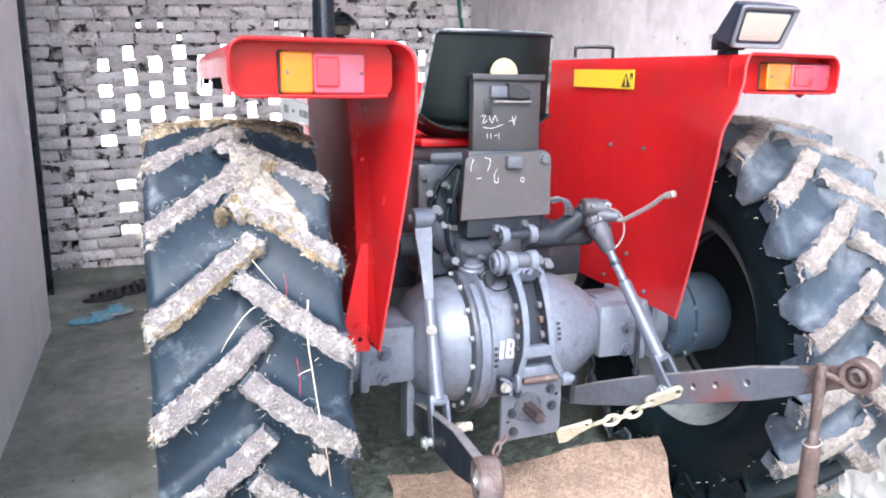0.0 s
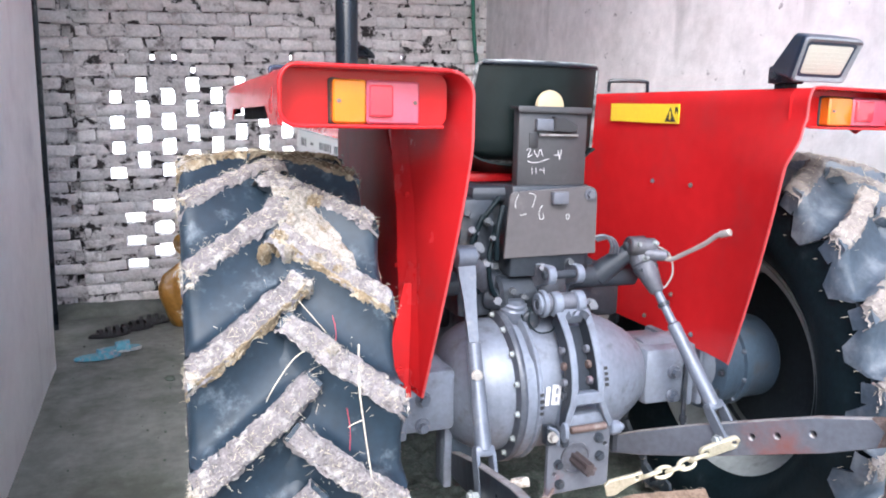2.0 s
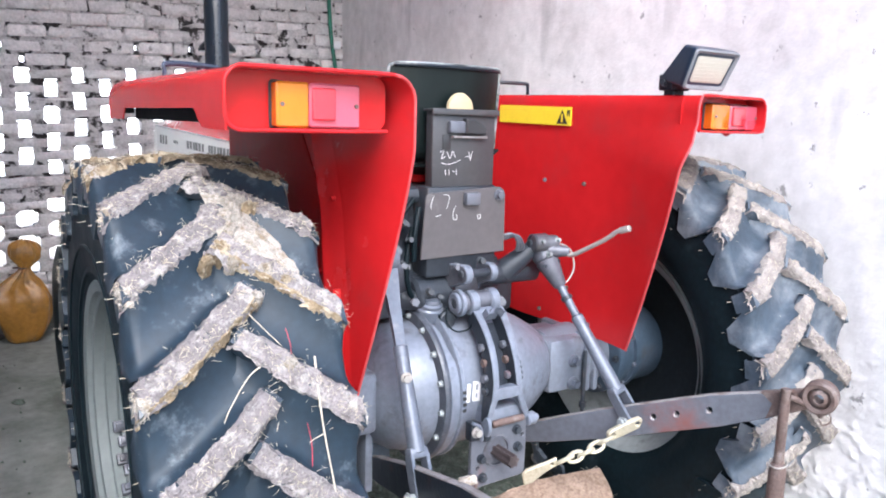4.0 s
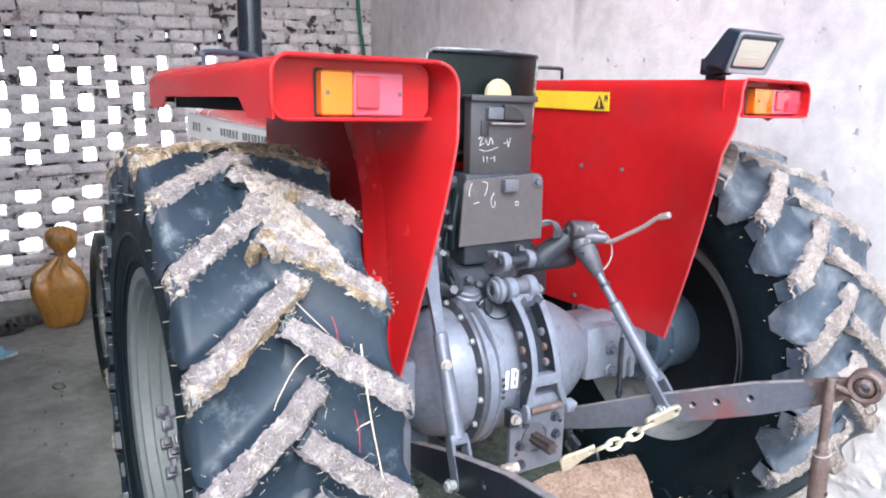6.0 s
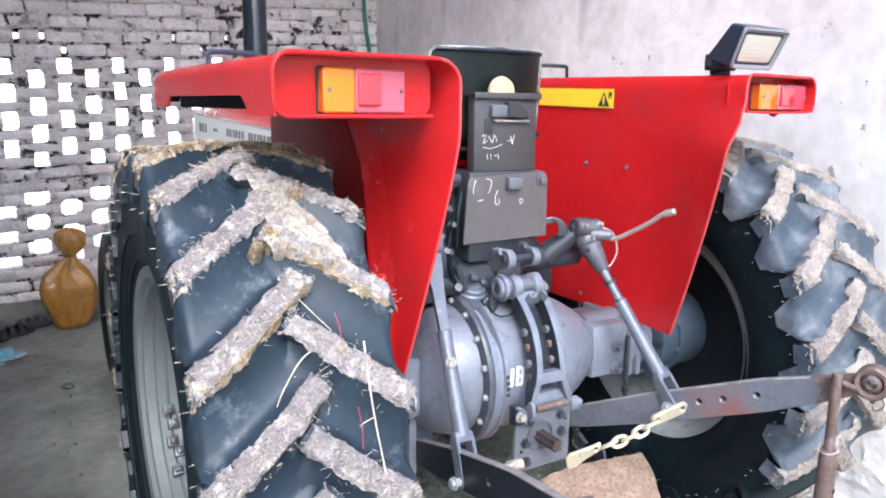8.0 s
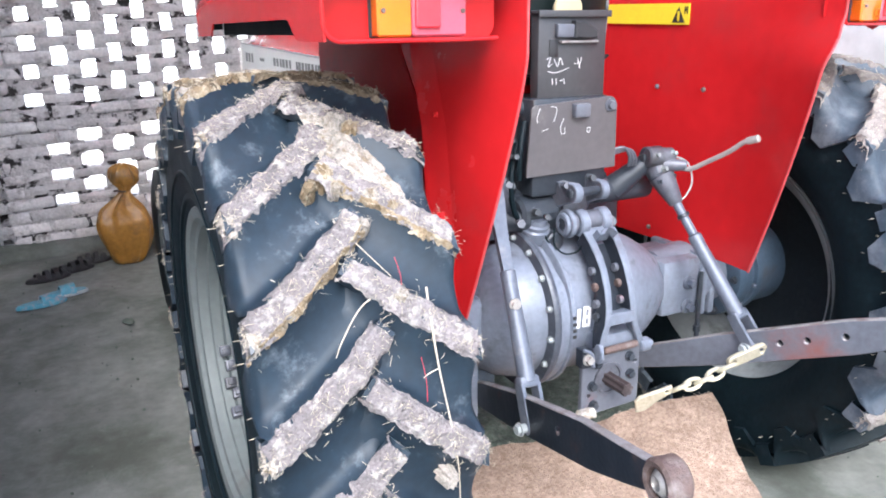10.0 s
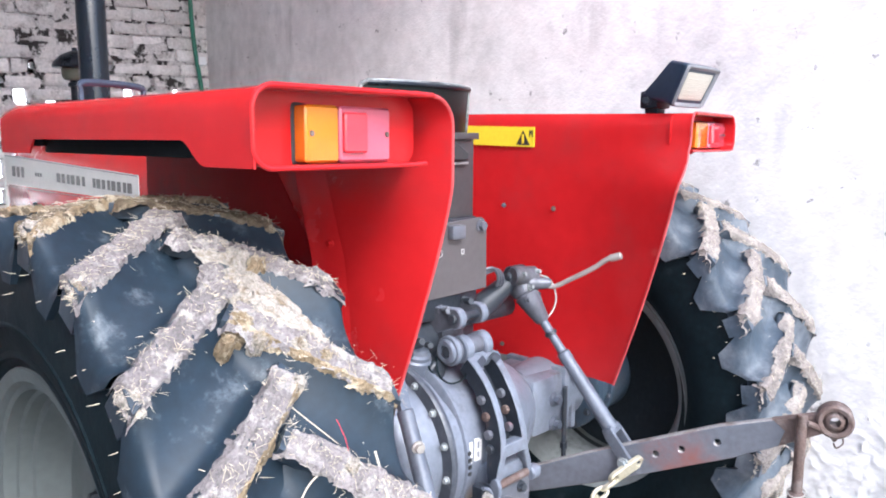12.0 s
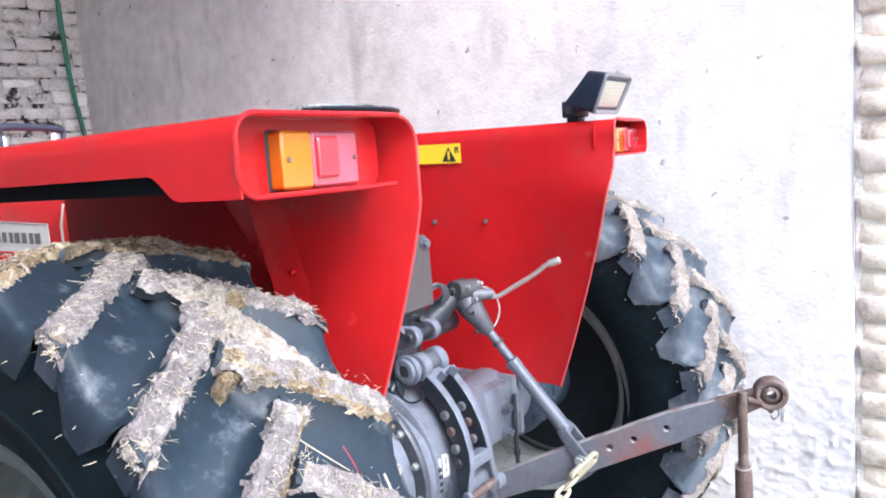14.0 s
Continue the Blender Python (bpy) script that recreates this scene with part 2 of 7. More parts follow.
RUBBER = shade("dusty_tyre_rubber", (0.007, 0.016, 0.027), 0.33, vary=0.35, scale=7, bump=0.12, bump_scale=24, other=(0.085, 0.105, 0.13), other_at=0.62, other_soft=0.17, other_scale=5, other_rough=0.5, spec=0.6)
SIDEWALL = shade("black_sidewall_rubber", (0.005, 0.010, 0.013), 0.5, vary=0.4, scale=9, bump=0.08, other=(0.022, 0.028, 0.033), other_at=0.68, other_scale=7, spec=0.12)
FLANGE = shade("dark_flange_paint", (0.05, 0.056, 0.072), 0.4, 0.1, vary=0.25, scale=14, other=(0.15, 0.16, 0.18), other_at=0.62, other_scale=12)
METALSHADE = shade("black_metal_and_slot_shade", (0.016, 0.02, 0.028), 0.42, vary=0.35, scale=14, bump=0.1, other=(0.10, 0.055, 0.04), other_at=0.68, other_scale=14, spec=0.35)
BARREL = shade("dull_barrel_paint", (0.25, 0.27, 0.275), 0.5, vary=0.2, scale=8, other=(0.08, 0.085, 0.085), other_at=0.6, other_scale=5)
NOTCHDARK = shade("matt_notch_black", (0.006, 0.007, 0.008), 0.8, vary=0.3, scale=15, spec=0.05)
DISCSHADE = shade("shaded_disc_black", (0.018, 0.024, 0.03), 0.6, vary=0.3, scale=8, bump=0.1, other=(0.06, 0.06, 0.06), other_at=0.68, other_scale=6, spec=0.25)
MUD = shade("dried_mud", (0.232, 0.208, 0.206), 0.95, vary=0.38, scale=34, bump=1.0, bump_scale=210, other=(0.40, 0.37, 0.35), other_at=0.57, other_soft=0.07, other_scale=30, piece=0.14, spec=0.1)
PALEMUD = shade("dusty_pale_mud", (0.215, 0.190, 0.178), 0.95, vary=0.35, scale=20, bump=0.8, bump_scale=150, other=(0.32, 0.29, 0.265), other_at=0.55, other_soft=0.12, other_scale=14, piece=0.14, spec=0.1)
MUDDARK = shade("brown_dung_mud", (0.150, 0.118, 0.082), 0.95, vary=0.5, scale=30, bump=1.0, bump_scale=190, other=(0.29, 0.24, 0.17), other_at=0.56, other_soft=0.08, other_scale=26, piece=0.14, spec=0.1)
DUNG = shade("yellow_brown_dung", (0.255, 0.195, 0.125), 0.95, vary=0.5, scale=30, bump=1.0, bump_scale=170, other=(0.46, 0.39, 0.29), other_at=0.55, other_soft=0.08, other_scale=24, spec=0.1)
PALEDUNG = shade("pale_dung", (0.42, 0.38, 0.335), 0.95, vary=0.45, scale=36, bump=1.0, bump_scale=220, other=(0.27, 0.215, 0.15), other_at=0.58, other_soft=0.08, other_scale=34, spec=0.1)
STRAW = shade("straw", (0.46, 0.40, 0.31), 0.8, vary=0.6, scale=60, spec=0.2)
THREAD = shade("red_thread", (0.50, 0.03, 0.05), 0.7, vary=0.2, scale=40)
TWIG = shade("pale_twig", (0.48, 0.42, 0.33), 0.8, vary=0.3, scale=30)
RIM = shade("silver_rim_paint", (0.122, 0.138, 0.136), 0.6, 0.0, vary=0.14, scale=7, other=(0.11, 0.11, 0.105), other_at=0.64, other_scale=7)
AMBER = lens("amber_lens", (0.8, 0.25, 0.01))
REDLENS = lens("red_lens", (0.85, 0.06, 0.09))
PINKLENS = lens("pale_red_lens", (0.66, 0.13, 0.2))
LAMPGLASS = shade("ribbed_lamp_glass", (0.40, 0.375, 0.32), 0.4, vary=0.05, scale=30, bump=0.15, bump_scale=140, spec=0.2)
LAMPBODY = shade("blue_black_plastic", (0.012, 0.022, 0.042), 0.38, vary=0.2, scale=14, other=(0.05, 0.055, 0.065), other_at=0.66, other_scale=14, other_rough=0.5)
BEZEL = shade("grey_lamp_bezel", (0.16, 0.165, 0.18), 0.45, vary=0.15, scale=20)
BOWL = shade("dusty_olive_plastic", (0.09, 0.10, 0.075), 0.4, vary=0.2, scale=20)
CREAM = shade("cream_plastic", (0.38, 0.31, 0.19), 0.4, vary=0.08)
YELLOW = shade("yellow_label", (0.75, 0.56, 0.02), 0.4, vary=0.08, scale=20)
INK = shade("black_ink", (0.02, 0.02, 0.022), 0.5, vary=0.1)
CHALK = shade("white_chalk", (0.60, 0.59, 0.59), 0.9, vary=0.2, scale=60)
DECAL = shade("pale_decal", (0.62, 0.62, 0.6), 0.4, vary=0.1, scale=10)
DECALINK = shade("decal_grey_ink", (0.12, 0.12, 0.12), 0.45, vary=0.2)
ZINC = shade("zinc_yellow_chain", (0.48, 0.44, 0.33), 0.4, 0.45, vary=0.2, scale=30, other=(0.3, 0.25, 0.17), other_at=0.64, other_scale=30)
WIRE = shade("galvanised_wire", (0.40, 0.375, 0.35), 0.4, 0.5, vary=0.2, scale=30)
BRICK = shade("whitewashed_brick", (0.70, 0.662, 0.650), 0.88, vary=0.26, scale=9, bump=0.8, bump_scale=38, other=(0.27, 0.245, 0.235), other_at=0.62, other_soft=0.08, other_scale=8, piece=0.13, spec=0.2)
PALEMORTAR = shade("pale_lime_mortar", (0.66, 0.62, 0.57), 0.95, vary=0.25, scale=11, bump=0.9, bump_scale=60, other=(0.45, 0.40, 0.36), other_at=0.6, other_scale=9, spec=0.1)
BRICKBUFF = shade("buff_brick", (0.72, 0.635, 0.53), 0.85, vary=0.2, scale=12, bump=0.5, bump_scale=50, other=(0.4, 0.3, 0.25), other_at=0.62, other_scale=8, piece=0.12, spec=0.2)
MORTAR = shade("smeared_mortar", (0.60, 0.565, 0.555), 0.95, vary=0.35, scale=11, bump=0.9, bump_scale=60, other=(0.05, 0.045, 0.044), other_at=0.545, other_soft=0.045, other_scale=12, spec=0.1)
PLASTER = shade("lime_plaster", (0.86, 0.855, 0.86), 0.85, vary=0.06, scale=2.2, bump=0.18, bump_scale=26, other=(0.62, 0.60, 0.63), other_at=0.66, other_soft=0.16, other_scale=1.6, spec=0.2)
ROUGHPLASTER = shade("rough_cement_plaster", (0.65, 0.62, 0.615), 0.9, vary=0.2, scale=2.4, bump=0.25, bump_scale=60, other=(0.30, 0.28, 0.28), other_at=0.672, other_soft=0.025, other_scale=11, spec=0.2)


def add_streaks(mat, tone, scale):
    """Rain streaks and drips that run down a wall."""
    nt = mat.node_tree
    n, l = nt.nodes, nt.links
    bsdf = n["Principled BSDF"]
    old = bsdf.inputs["Base Color"].links[0].from_socket
    geo = n.new("ShaderNodeNewGeometry")
    stretch = n.new("ShaderNodeVectorMath")
    stretch.operation = "MULTIPLY"
    stretch.inputs[1].default_value = scale
    l.new(geo.outputs["Position"], stretch.inputs[0])
    tex = n.new("ShaderNodeTexNoise")
    tex.inputs["Scale"].default_value, tex.inputs["Detail"].default_value = 1.0, 6
    l.new(stretch.outputs[0], tex.inputs["Vector"])
    ramp = n.new("ShaderNodeMapRange")
    ramp.inputs["From Min"].default_value, ramp.inputs["From Max"].default_value = 0.58, 0.95
    l.new(tex.outputs["Fac"], ramp.inputs["Value"])
    mix = n.new("ShaderNodeMix")
    mix.data_type = "RGBA"
    l.new(ramp.outputs[0], mix.inputs["Factor"])
    l.new(old, mix.inputs["A"])
    mix.inputs["B"].default_value = (*tone, 1)
    l.new(mix.outputs["Result"], bsdf.inputs["Base Color"])


add_streaks(ROUGHPLASTER, (0.30, 0.285, 0.29), (6, 6, 1.6))
add_streaks(PLASTER, (0.66, 0.64, 0.67), (7, 7, 0.9))
CONCRETE = shade("dusty_concrete", (0.212, 0.221, 0.204), 0.85, vary=0.28, scale=3, bump=0.4, bump_scale=50, other=(0.098, 0.107, 0.090), other_at=0.54, other_soft=0.13, other_scale=1.7, spec=0.25)
SOIL = shade("dark_gravelly_soil", (0.125, 0.15, 0.125), 0.95, vary=0.5, scale=25, bump=1.0, bump_scale=90, other=(0.2, 0.2, 0.18), other_at=0.6, other_scale=40, spec=0.15)
YARD = shade("pale_yard_earth", (0.52, 0.48, 0.41), 0.95, vary=0.2, scale=0.8, bump=0.3, bump_scale=15)
BURLAP = shade("burlap", (0.37, 0.272, 0.212), 0.95, vary=0.4, scale=16, bump=1.0, bump_scale=170, other=(0.24, 0.168, 0.125), other_at=0.56, other_soft=0.15, other_scale=55, spec=0.1)
SACKMAT = shade("ochre_plastic_sack", (0.34, 0.165, 0.030), 0.36, vary=0.3, scale=7, bump=0.8, bump_scale=14, other=(0.18, 0.10, 0.035), other_at=0.6, other_scale=7)
GREEN = shade("green_pipe_paint", (0.02, 0.16, 0.10), 0.45, vary=0.2, scale=12)
SLIPBLUE = shade("blue_rubber", (0.10, 0.32, 0.42), 0.55, vary=0.3, scale=40, other=(0.42, 0.30, 0.30), other_at=0.6, other_scale=45)
SLIPPALE = shade("pale_worn_rubber", (0.42, 0.43, 0.44), 0.5, vary=0.3, scale=40, other=(0.12, 0.2, 0.26), other_at=0.6, other_scale=45)
SLIPBLACK = shade("black_rubber", (0.02, 0.02, 0.022), 0.6, vary=0.3, scale=30)
CEILMAT = shade("unseen_slab_concrete", (0.42, 0.41, 0.42), 0.9, vary=0.12, scale=2)


HAZE = bpy.data.materials.new("hazy_sky")
HAZE.use_nodes = True
HAZE.node_tree.nodes["Principled BSDF"].inputs["Emission Color"].default_value = (1.0, 0.97, 0.96, 1)
HAZE.node_tree.nodes["Principled BSDF"].inputs["Emission Strength"].default_value = 0.7


# ---- the setting ----
def floor_height(y):
    k = min(1.0, max(0.0, (y - 0.7) / 1.9))
    return 0.1 * k * k * (3 - 2 * k)


BACK = 3.80


def build_floor():
    bm = bmesh.new()

    def f(x, y):
        return x, y, floor_height(y) + 0.006 * noise.noise((x * 1.5, y * 1.5, 0)) + 0.002 * noise.noise((x * 9, y * 9, 3))
    grid(bm, span(-2.5, 1.75, 85), span(-7.0, 4.1, 220), f)
    tagged(part("floor", bm, CONCRETE), "dusty grey concrete floor with dark stains", "floor", kind="structure")

    bm = bmesh.new()

    def g(a, k):
        edge = 1 + 0.18 * noise.noise((math.cos(a) * 2, math.sin(a) * 2, 7))
        x, y = 0.02 + 0.98 * k * edge * math.cos(a), 0.62 + 1.15 * k * edge * math.sin(a)
        lump = 0.02 * noise.noise((x * 14, y * 14, 1)) + 0.012 * noise.noise((x * 40, y * 40, 2))
        return x, y, floor_height(y) + 0.012 + (0.016 + lump) * (1 - k ** 4) - 0.02 * k ** 6
    grid(bm, [2 * math.pi * i / 180 for i in range(181)], span(0.02, 1, 60), g)
    bmesh.ops.remove_doubles(bm, verts=bm.verts, dist=0.0005)
    tagged(part("soil_patch", bm, SOIL), "dark gravelly soil spread under the tractor", "soil", kind="stuff")

    bm = bmesh.new()
    grid(bm, [-2000, -200, -40, -7, 7, 40, 200, 2000], [-2000, -200, -40, -7, 7, 40, 200, 2000], lambda x, y: (x, y, -0.14))
    tagged(part("ground", bm, YARD), "pale earth yard round the shed", "ground", kind="structure")


def build_plaster_wall(name, material, x_face, side, y0, y1, z1, thick, rough, label):
    """A wall along y whose inner face stands at x_face and whose body lies to the given side."""
    bm = bmesh.new()

    def f(y, z):
        low = max(0.0, 1 - z / 0.9)
        d = rough * (0.08 + 0.7 * low) * (noise.noise((y * 7, z * 7, 5)) + 0.6 * noise.noise((y * 22, z * 22, 9)))
        pock = noise.noise((y * 27 + 3 * noise.noise((y * 9, z * 9, 7)), z * 31, 4)) + 0.7 * noise.noise((y * 71, z * 66, 1))
        d += rough * 0.9 * min(1, low * 2) * max(0.0, pock - 0.1) * -2.4 * side
        d += 0.008 * noise.noise((y * 1.1, z * 1.1, 2))
        return x_face + d, y, z
    grid(bm, span(y0, y1, int((y1 - y0) * (24 + 13000 * rough))), span(-0.1, z1, int(z1 * (24 + 13000 * rough))), f)
    box(bm, (min(x_face + side * 0.03, x_face + side * thick), y0, -0.1), (max(x_face + side * 0.03, x_face + side * thick), y1, z1))
    for y in (y0, y1):
        bm.faces.new([bm.verts.new(p) for p in ((x_face + side * 0.0, y, -0.1), (x_face + side * 0.032, y, -0.1), (x_face + side * 0.032, y, z1), (x_face, y, z1))])
    return tagged(part(name, bm, material, sharp=50), label, "wall", kind="structure")


build_floor()
bm = bmesh.new()
grid(bm, [-16, 12], [-0.5, 10], lambda x, z: (x, 14, z))
tagged(part("backdrop", bm, HAZE), "bright hazy sky beyond the brick lattice", "sky", kind="structure")
build_plaster_wall("wall_left", PLASTER, -1.775, -1, -0.95, 2.52, 3.1, 0.24, 0.0012, "smooth lilac-grey plastered side wall")
build_plaster_wall("wall_right", ROUGHPLASTER, 1.35, 1, -0.99, 4.02, 3.7, 0.24, 0.006, "rough cement-plastered side wall, eroded near the floor")

# unseen wall, added to close the recess and its light
bm = bmesh.new()
box(bm, (-2.3, 2.52, -0.1), (-2.06, 4.02, 3.7))
tagged(part("wall_recess", bm, PLASTER), "unseen plain wall added to close the recess by the post", "wall", kind="structure")

# unseen slab, added to limit how deep the daylight reaches
bm = bmesh.new()
box(bm, (-2.3, 0.1, 3.7), (1.65, 4.1, 3.85))
tagged(part("ceiling", bm, CEILMAT), "unseen ceiling slab added to hold daylight off the back", "ceiling", kind="structure")

# ---- the tractor ----
AXLE_Y, AXLE_Z, WHEEL_X = 0.04, 0.715, 0.87
tractor = thing("tractor", Matrix.Identity(4), "red farm tractor with muddy rear tyres parked facing a wall", "tractor")


def on_tyre(x, phi, r):
    """A place on a rear wheel: x across from its middle, phi degrees up from the rear, r from the axle."""
    a = radians(phi)
    return Vector((x, AXLE_Y - r * math.cos(a), AXLE_Z + r * math.sin(a)))


LUGS, PITCH, SWEEP = 20, 18.0, 15.8


def lug_line(side, tip, s):
    return side * (0.212 - 0.24 * s), tip + SWEEP * (0.82 * s + 0.18 * s * s)


def lug_tips(side):
    first = 26.6 if side < 0 else 18.7
    return [first + PITCH * i for i in range(LUGS)]


def crown(x):
    return 0.672 - 0.35 * x * x


def lug_top(x):
    return 0.717 - 0.36 * x * x


def tyre_body(s):
    """Carcass; the bead is narrower on the inner side, away from s."""
    bm = bmesh.new()
    half = [(0.170, 0.385), (0.185, 0.41), (0.189, 0.422), (0.196, 0.426), (0.196, 0.434), (0.195, 0.44), (0.20, 0.452), (0.206, 0.488), (0.211, 0.49), (0.211, 0.495), (0.208, 0.498), (0.208, 0.51), (0.207, 0.57), (0.203, 0.61), (0.194, 0.635)]
    inner = [(0.146, 0.40), (0.157, 0.424), (0.182, 0.445), (0.203, 0.50), (0.207, 0.57), (0.203, 0.61), (0.194, 0.635)]
    prof = [(-s * x, r) for x, r in inner] + [(-s * x, crown(x) - 0.008) for x in (0.18, 0.12, 0.06, 0.0, -0.06, -0.12, -0.18)] + [(s * x, r) for x, r in half[::-1]]
    lathe(bm, prof, 120, Matrix.Translation((0, AXLE_Y, AXLE_Z)), closed=False)
    return bm


def tread_base():
    bm = bmesh.new()
    prof = [(-0.192, 0.636)] + [(x, crown(x) - 0.005) for x in (-0.175, -0.12, -0.06, 0.0, 0.06, 0.12, 0.175)] + [(0.192, 0.636)]
    lathe(bm, prof, 120, Matrix.Translation((0, AXLE_Y, AXLE_Z)), closed=False)
    return bm


def across(side, tip, s, half, w):
    """A place across the bar: s along it from its tip, w across it."""
    x, phi = lug_line(side, tip, s)
    x2, phi2 = lug_line(side, tip, s + 0.02)
    t = Vector((x2 - x, radians(phi2 - phi) * 0.69)).normalized()
    nrm = Vector((-t.y, t.x))
    return x + nrm.x * half * w, phi + math.degrees(nrm.y * half * w / 0.69)


BAR = 0.0252


def slide_out(side, px, pa, x):
    """Carries a place along the bar's direction to the given distance from the middle."""
    return side * x, pa - SWEEP * 0.82 * (x - side * px) / 0.24


def tread_bar(side):
    """One rubber bar of the tread, its tip at phi 0; the valleys' fillets join its edges."""
    bm = bmesh.new()
    rings, ends = [], []
    section = [(-1.06, 0.03), (-1.0, 0.005), (-0.9, 0.0), (0.9, 0.0), (1.0, 0.005), (1.06, 0.03)]
    for k in range(13):
        s = k / 12
        ring = []
        for w, down in section:
            px, pa = across(side, 0, s, BAR - 0.004 * s, w)
            if k == 0:
                px, pa = slide_out(side, px, pa, 0.216)
                ends.append(pa)
            px = max(-0.219, min(0.219, px))
            ring.append(bm.verts.new(on_tyre(px, pa, lug_top(px) - down)))
        rings.append(ring)
    for a, c in zip(rings, rings[1:]):
        for i in range(5):
            bm.faces.new((a[i], a[i + 1], c[i + 1], c[i]))
    bm.faces.new(rings[-1])
    # the end of the bar runs down the shoulder
    low = [bm.verts.new(on_tyre(side * 0.2185, da * 0.96, 0.628)) for da in ends]
    deep = [bm.verts.new(on_tyre(side * 0.190, da * 0.96, 0.62)) for da in ends]
    for i in range(5):
        bm.faces.new((rings[0][i], rings[0][i + 1], low[i + 1], low[i]))
        bm.faces.new((low[i], low[i + 1], deep[i + 1], deep[i]))
    return bm


def tread_valley(side):
    """The smooth valley between two bars: steep on the lower bar, a broad fillet up to the upper one, rolling over the shoulder to a blunt tongue."""
    bm = bmesh.new()

    def lift(v, s):
        h = (1 - v / 0.30) ** 3 if v < 0.30 else max(0.0, (v - 0.30) / 0.70) ** 2.2
        fade = 1 - max(0.0, min(1.0, (s - 0.72) / 0.26))
        return h * fade * fade * (3 - 2 * fade)

    def f(s, v):
        half = BAR - 0.004 * max(0.0, s)
        lo, hi = across(side, 0, max(0.0, s), half, -side), across(side, PITCH, max(0.0, s), half, side)
        if s <= 0:
            lo, hi = slide_out(side, *lo, 0.2), slide_out(side, *hi, 0.2)
        px, pa = lo[0] + (hi[0] - lo[0]) * v, lo[1] + (hi[1] - lo[1]) * v
        r = crown(px) + 0.001 * side + (lug_top(px) - 0.004 - crown(px)) * lift(v, s)
        if s >= 0:
            return on_tyre(px, pa, r)
        # over the shoulder: s from 0 to -1 is the roll, the last step tucks under
        k = -s
        tongue = ((0.0, 0.648), (0.30, 0.579), (0.66, 0.579), (1.0, 0.650))
        edge = next(b0 + (b1 - b0) * (v - a0) / (a1 - a0) for (a0, b0), (a1, b1) in zip(tongue, tongue[1:]) if v <= a1 + 1e-6)
        pull = 0.5 + (v - 0.5) * (1 - 0.10 * min(1.0, k))
        pa = lo[1] + (hi[1] - lo[1]) * pull
        if k > 1:
            return on_tyre(side * 0.197, pa, edge - 0.002)
        return on_tyre(side * (0.2 + 0.0175 * math.sin(min(1.0, k * 1.5) * math.pi / 2)), pa, r + (edge - r) * k ** 1.4)
    vs = [0, 0.03, 0.06, 0.09, 0.12, 0.16, 0.22, 0.27, 0.30, 0.33, 0.38, 0.45, 0.52, 0.59, 0.63, 0.66, 0.69, 0.72, 0.79, 0.86, 0.93, 1.0]
    grid(bm, [-1.1, -1.0, -0.9, -0.75, -0.6, -0.45, -0.3, -0.15, 0.0] + span(0.1, 1.02, 14), vs, f)
    return bm


def mud_cake(side, tip, base, wide=1.0, edge=False, heavy=False):
    """A caked layer on one bar, with torn edges that hang over its flanks."""
    bm = bmesh.new()

    def f(s, w):
        rag = 1 + 0.10 * noise.noise((s * 9, base, w * 2)) + 0.14 * noise.noise((s * 30, base, w * 3)) + 0.08 * noise.noise((s * 70, base, w * 3))
        if heavy and s > 0.55:
            rag *= 1 + 0.75 * (s - 0.55) / 0.45 * max(0.0, 0.45 + noise.noise((s * 7, base, w)))
        px, pa = across(side, tip, s, (0.0256 - 0.004 * s) * rag * wide, w)
        if s < 0.01:
            cut = 0.2185 - 0.1 * s
            pa += SWEEP * 0.82 * (cut - side * px) / -0.24
            px = side * cut
        px = max(-0.222, min(0.213, px))
        lump = 0.0035 * noise.noise((px * 40 + base, pa * 0.6, 3)) + 0.004 * noise.noise((px * 110, pa * 1.7, base)) + 0.0032 * noise.noise((px * 240, pa * 3.4, base)) + 0.0016 * noise.noise((px * 520, pa * 7, base))
        drop = max(0.0, abs(w) - 0.9) / 0.2
        r = lug_top(px) + (0.0065 if edge else 0.0035) + lump - drop * (0.009 + (0.009 if edge else 0.018) * noise.noise((s * 8, w, base))) - (0.02 if s > 0.98 else 0)
        if s < 0.012:
            r -= 0.018 + 0.012 * noise.noise((w * 3, base, 8))
        return on_tyre(px, pa, r)
    rim = [-1.22, -1.12, -1.04, -0.95, -0.84]
    if edge:
        ws = [side * k for k in (1.42, 1.34, 1.26, 1.17, 1.08, 1.0, 0.9, 0.78)]
    else:
        ws = rim + [-0.7, -0.55, -0.4, -0.25, -0.1, 0.05, 0.2, 0.35, 0.5, 0.65] + [-k for k in rim[::-1]]
    grid(bm, [-0.03, -0.012, 0.0, 0.02] + span(0.045, 1.0, 62), ws, f)
    return bm


def sliver(bm, p, d, length, r):
    """A thin three-sided stalk."""
    d = d.normalized()
    a = d.orthogonal().normalized()
    c = d.cross(a)
    bend = (a * random.uniform(-0.2, 0.2) + c * random.uniform(-0.2, 0.2)) * length
    rings = []
    for q, rr in ((p, r), (p + d * length * 0.55 + bend * 0.5, r), (p + d * length, r * 0.5)):
        rings.append([bm.verts.new(q + rr * (math.cos(2.094 * i) * a + math.sin(2.094 * i) * c)) for i in range(3)])
    for u, v in zip(rings, rings[1:]):
        for i in range(3):
            bm.faces.new((u[i], u[(i + 1) % 3], v[(i + 1) % 3], v[i]))


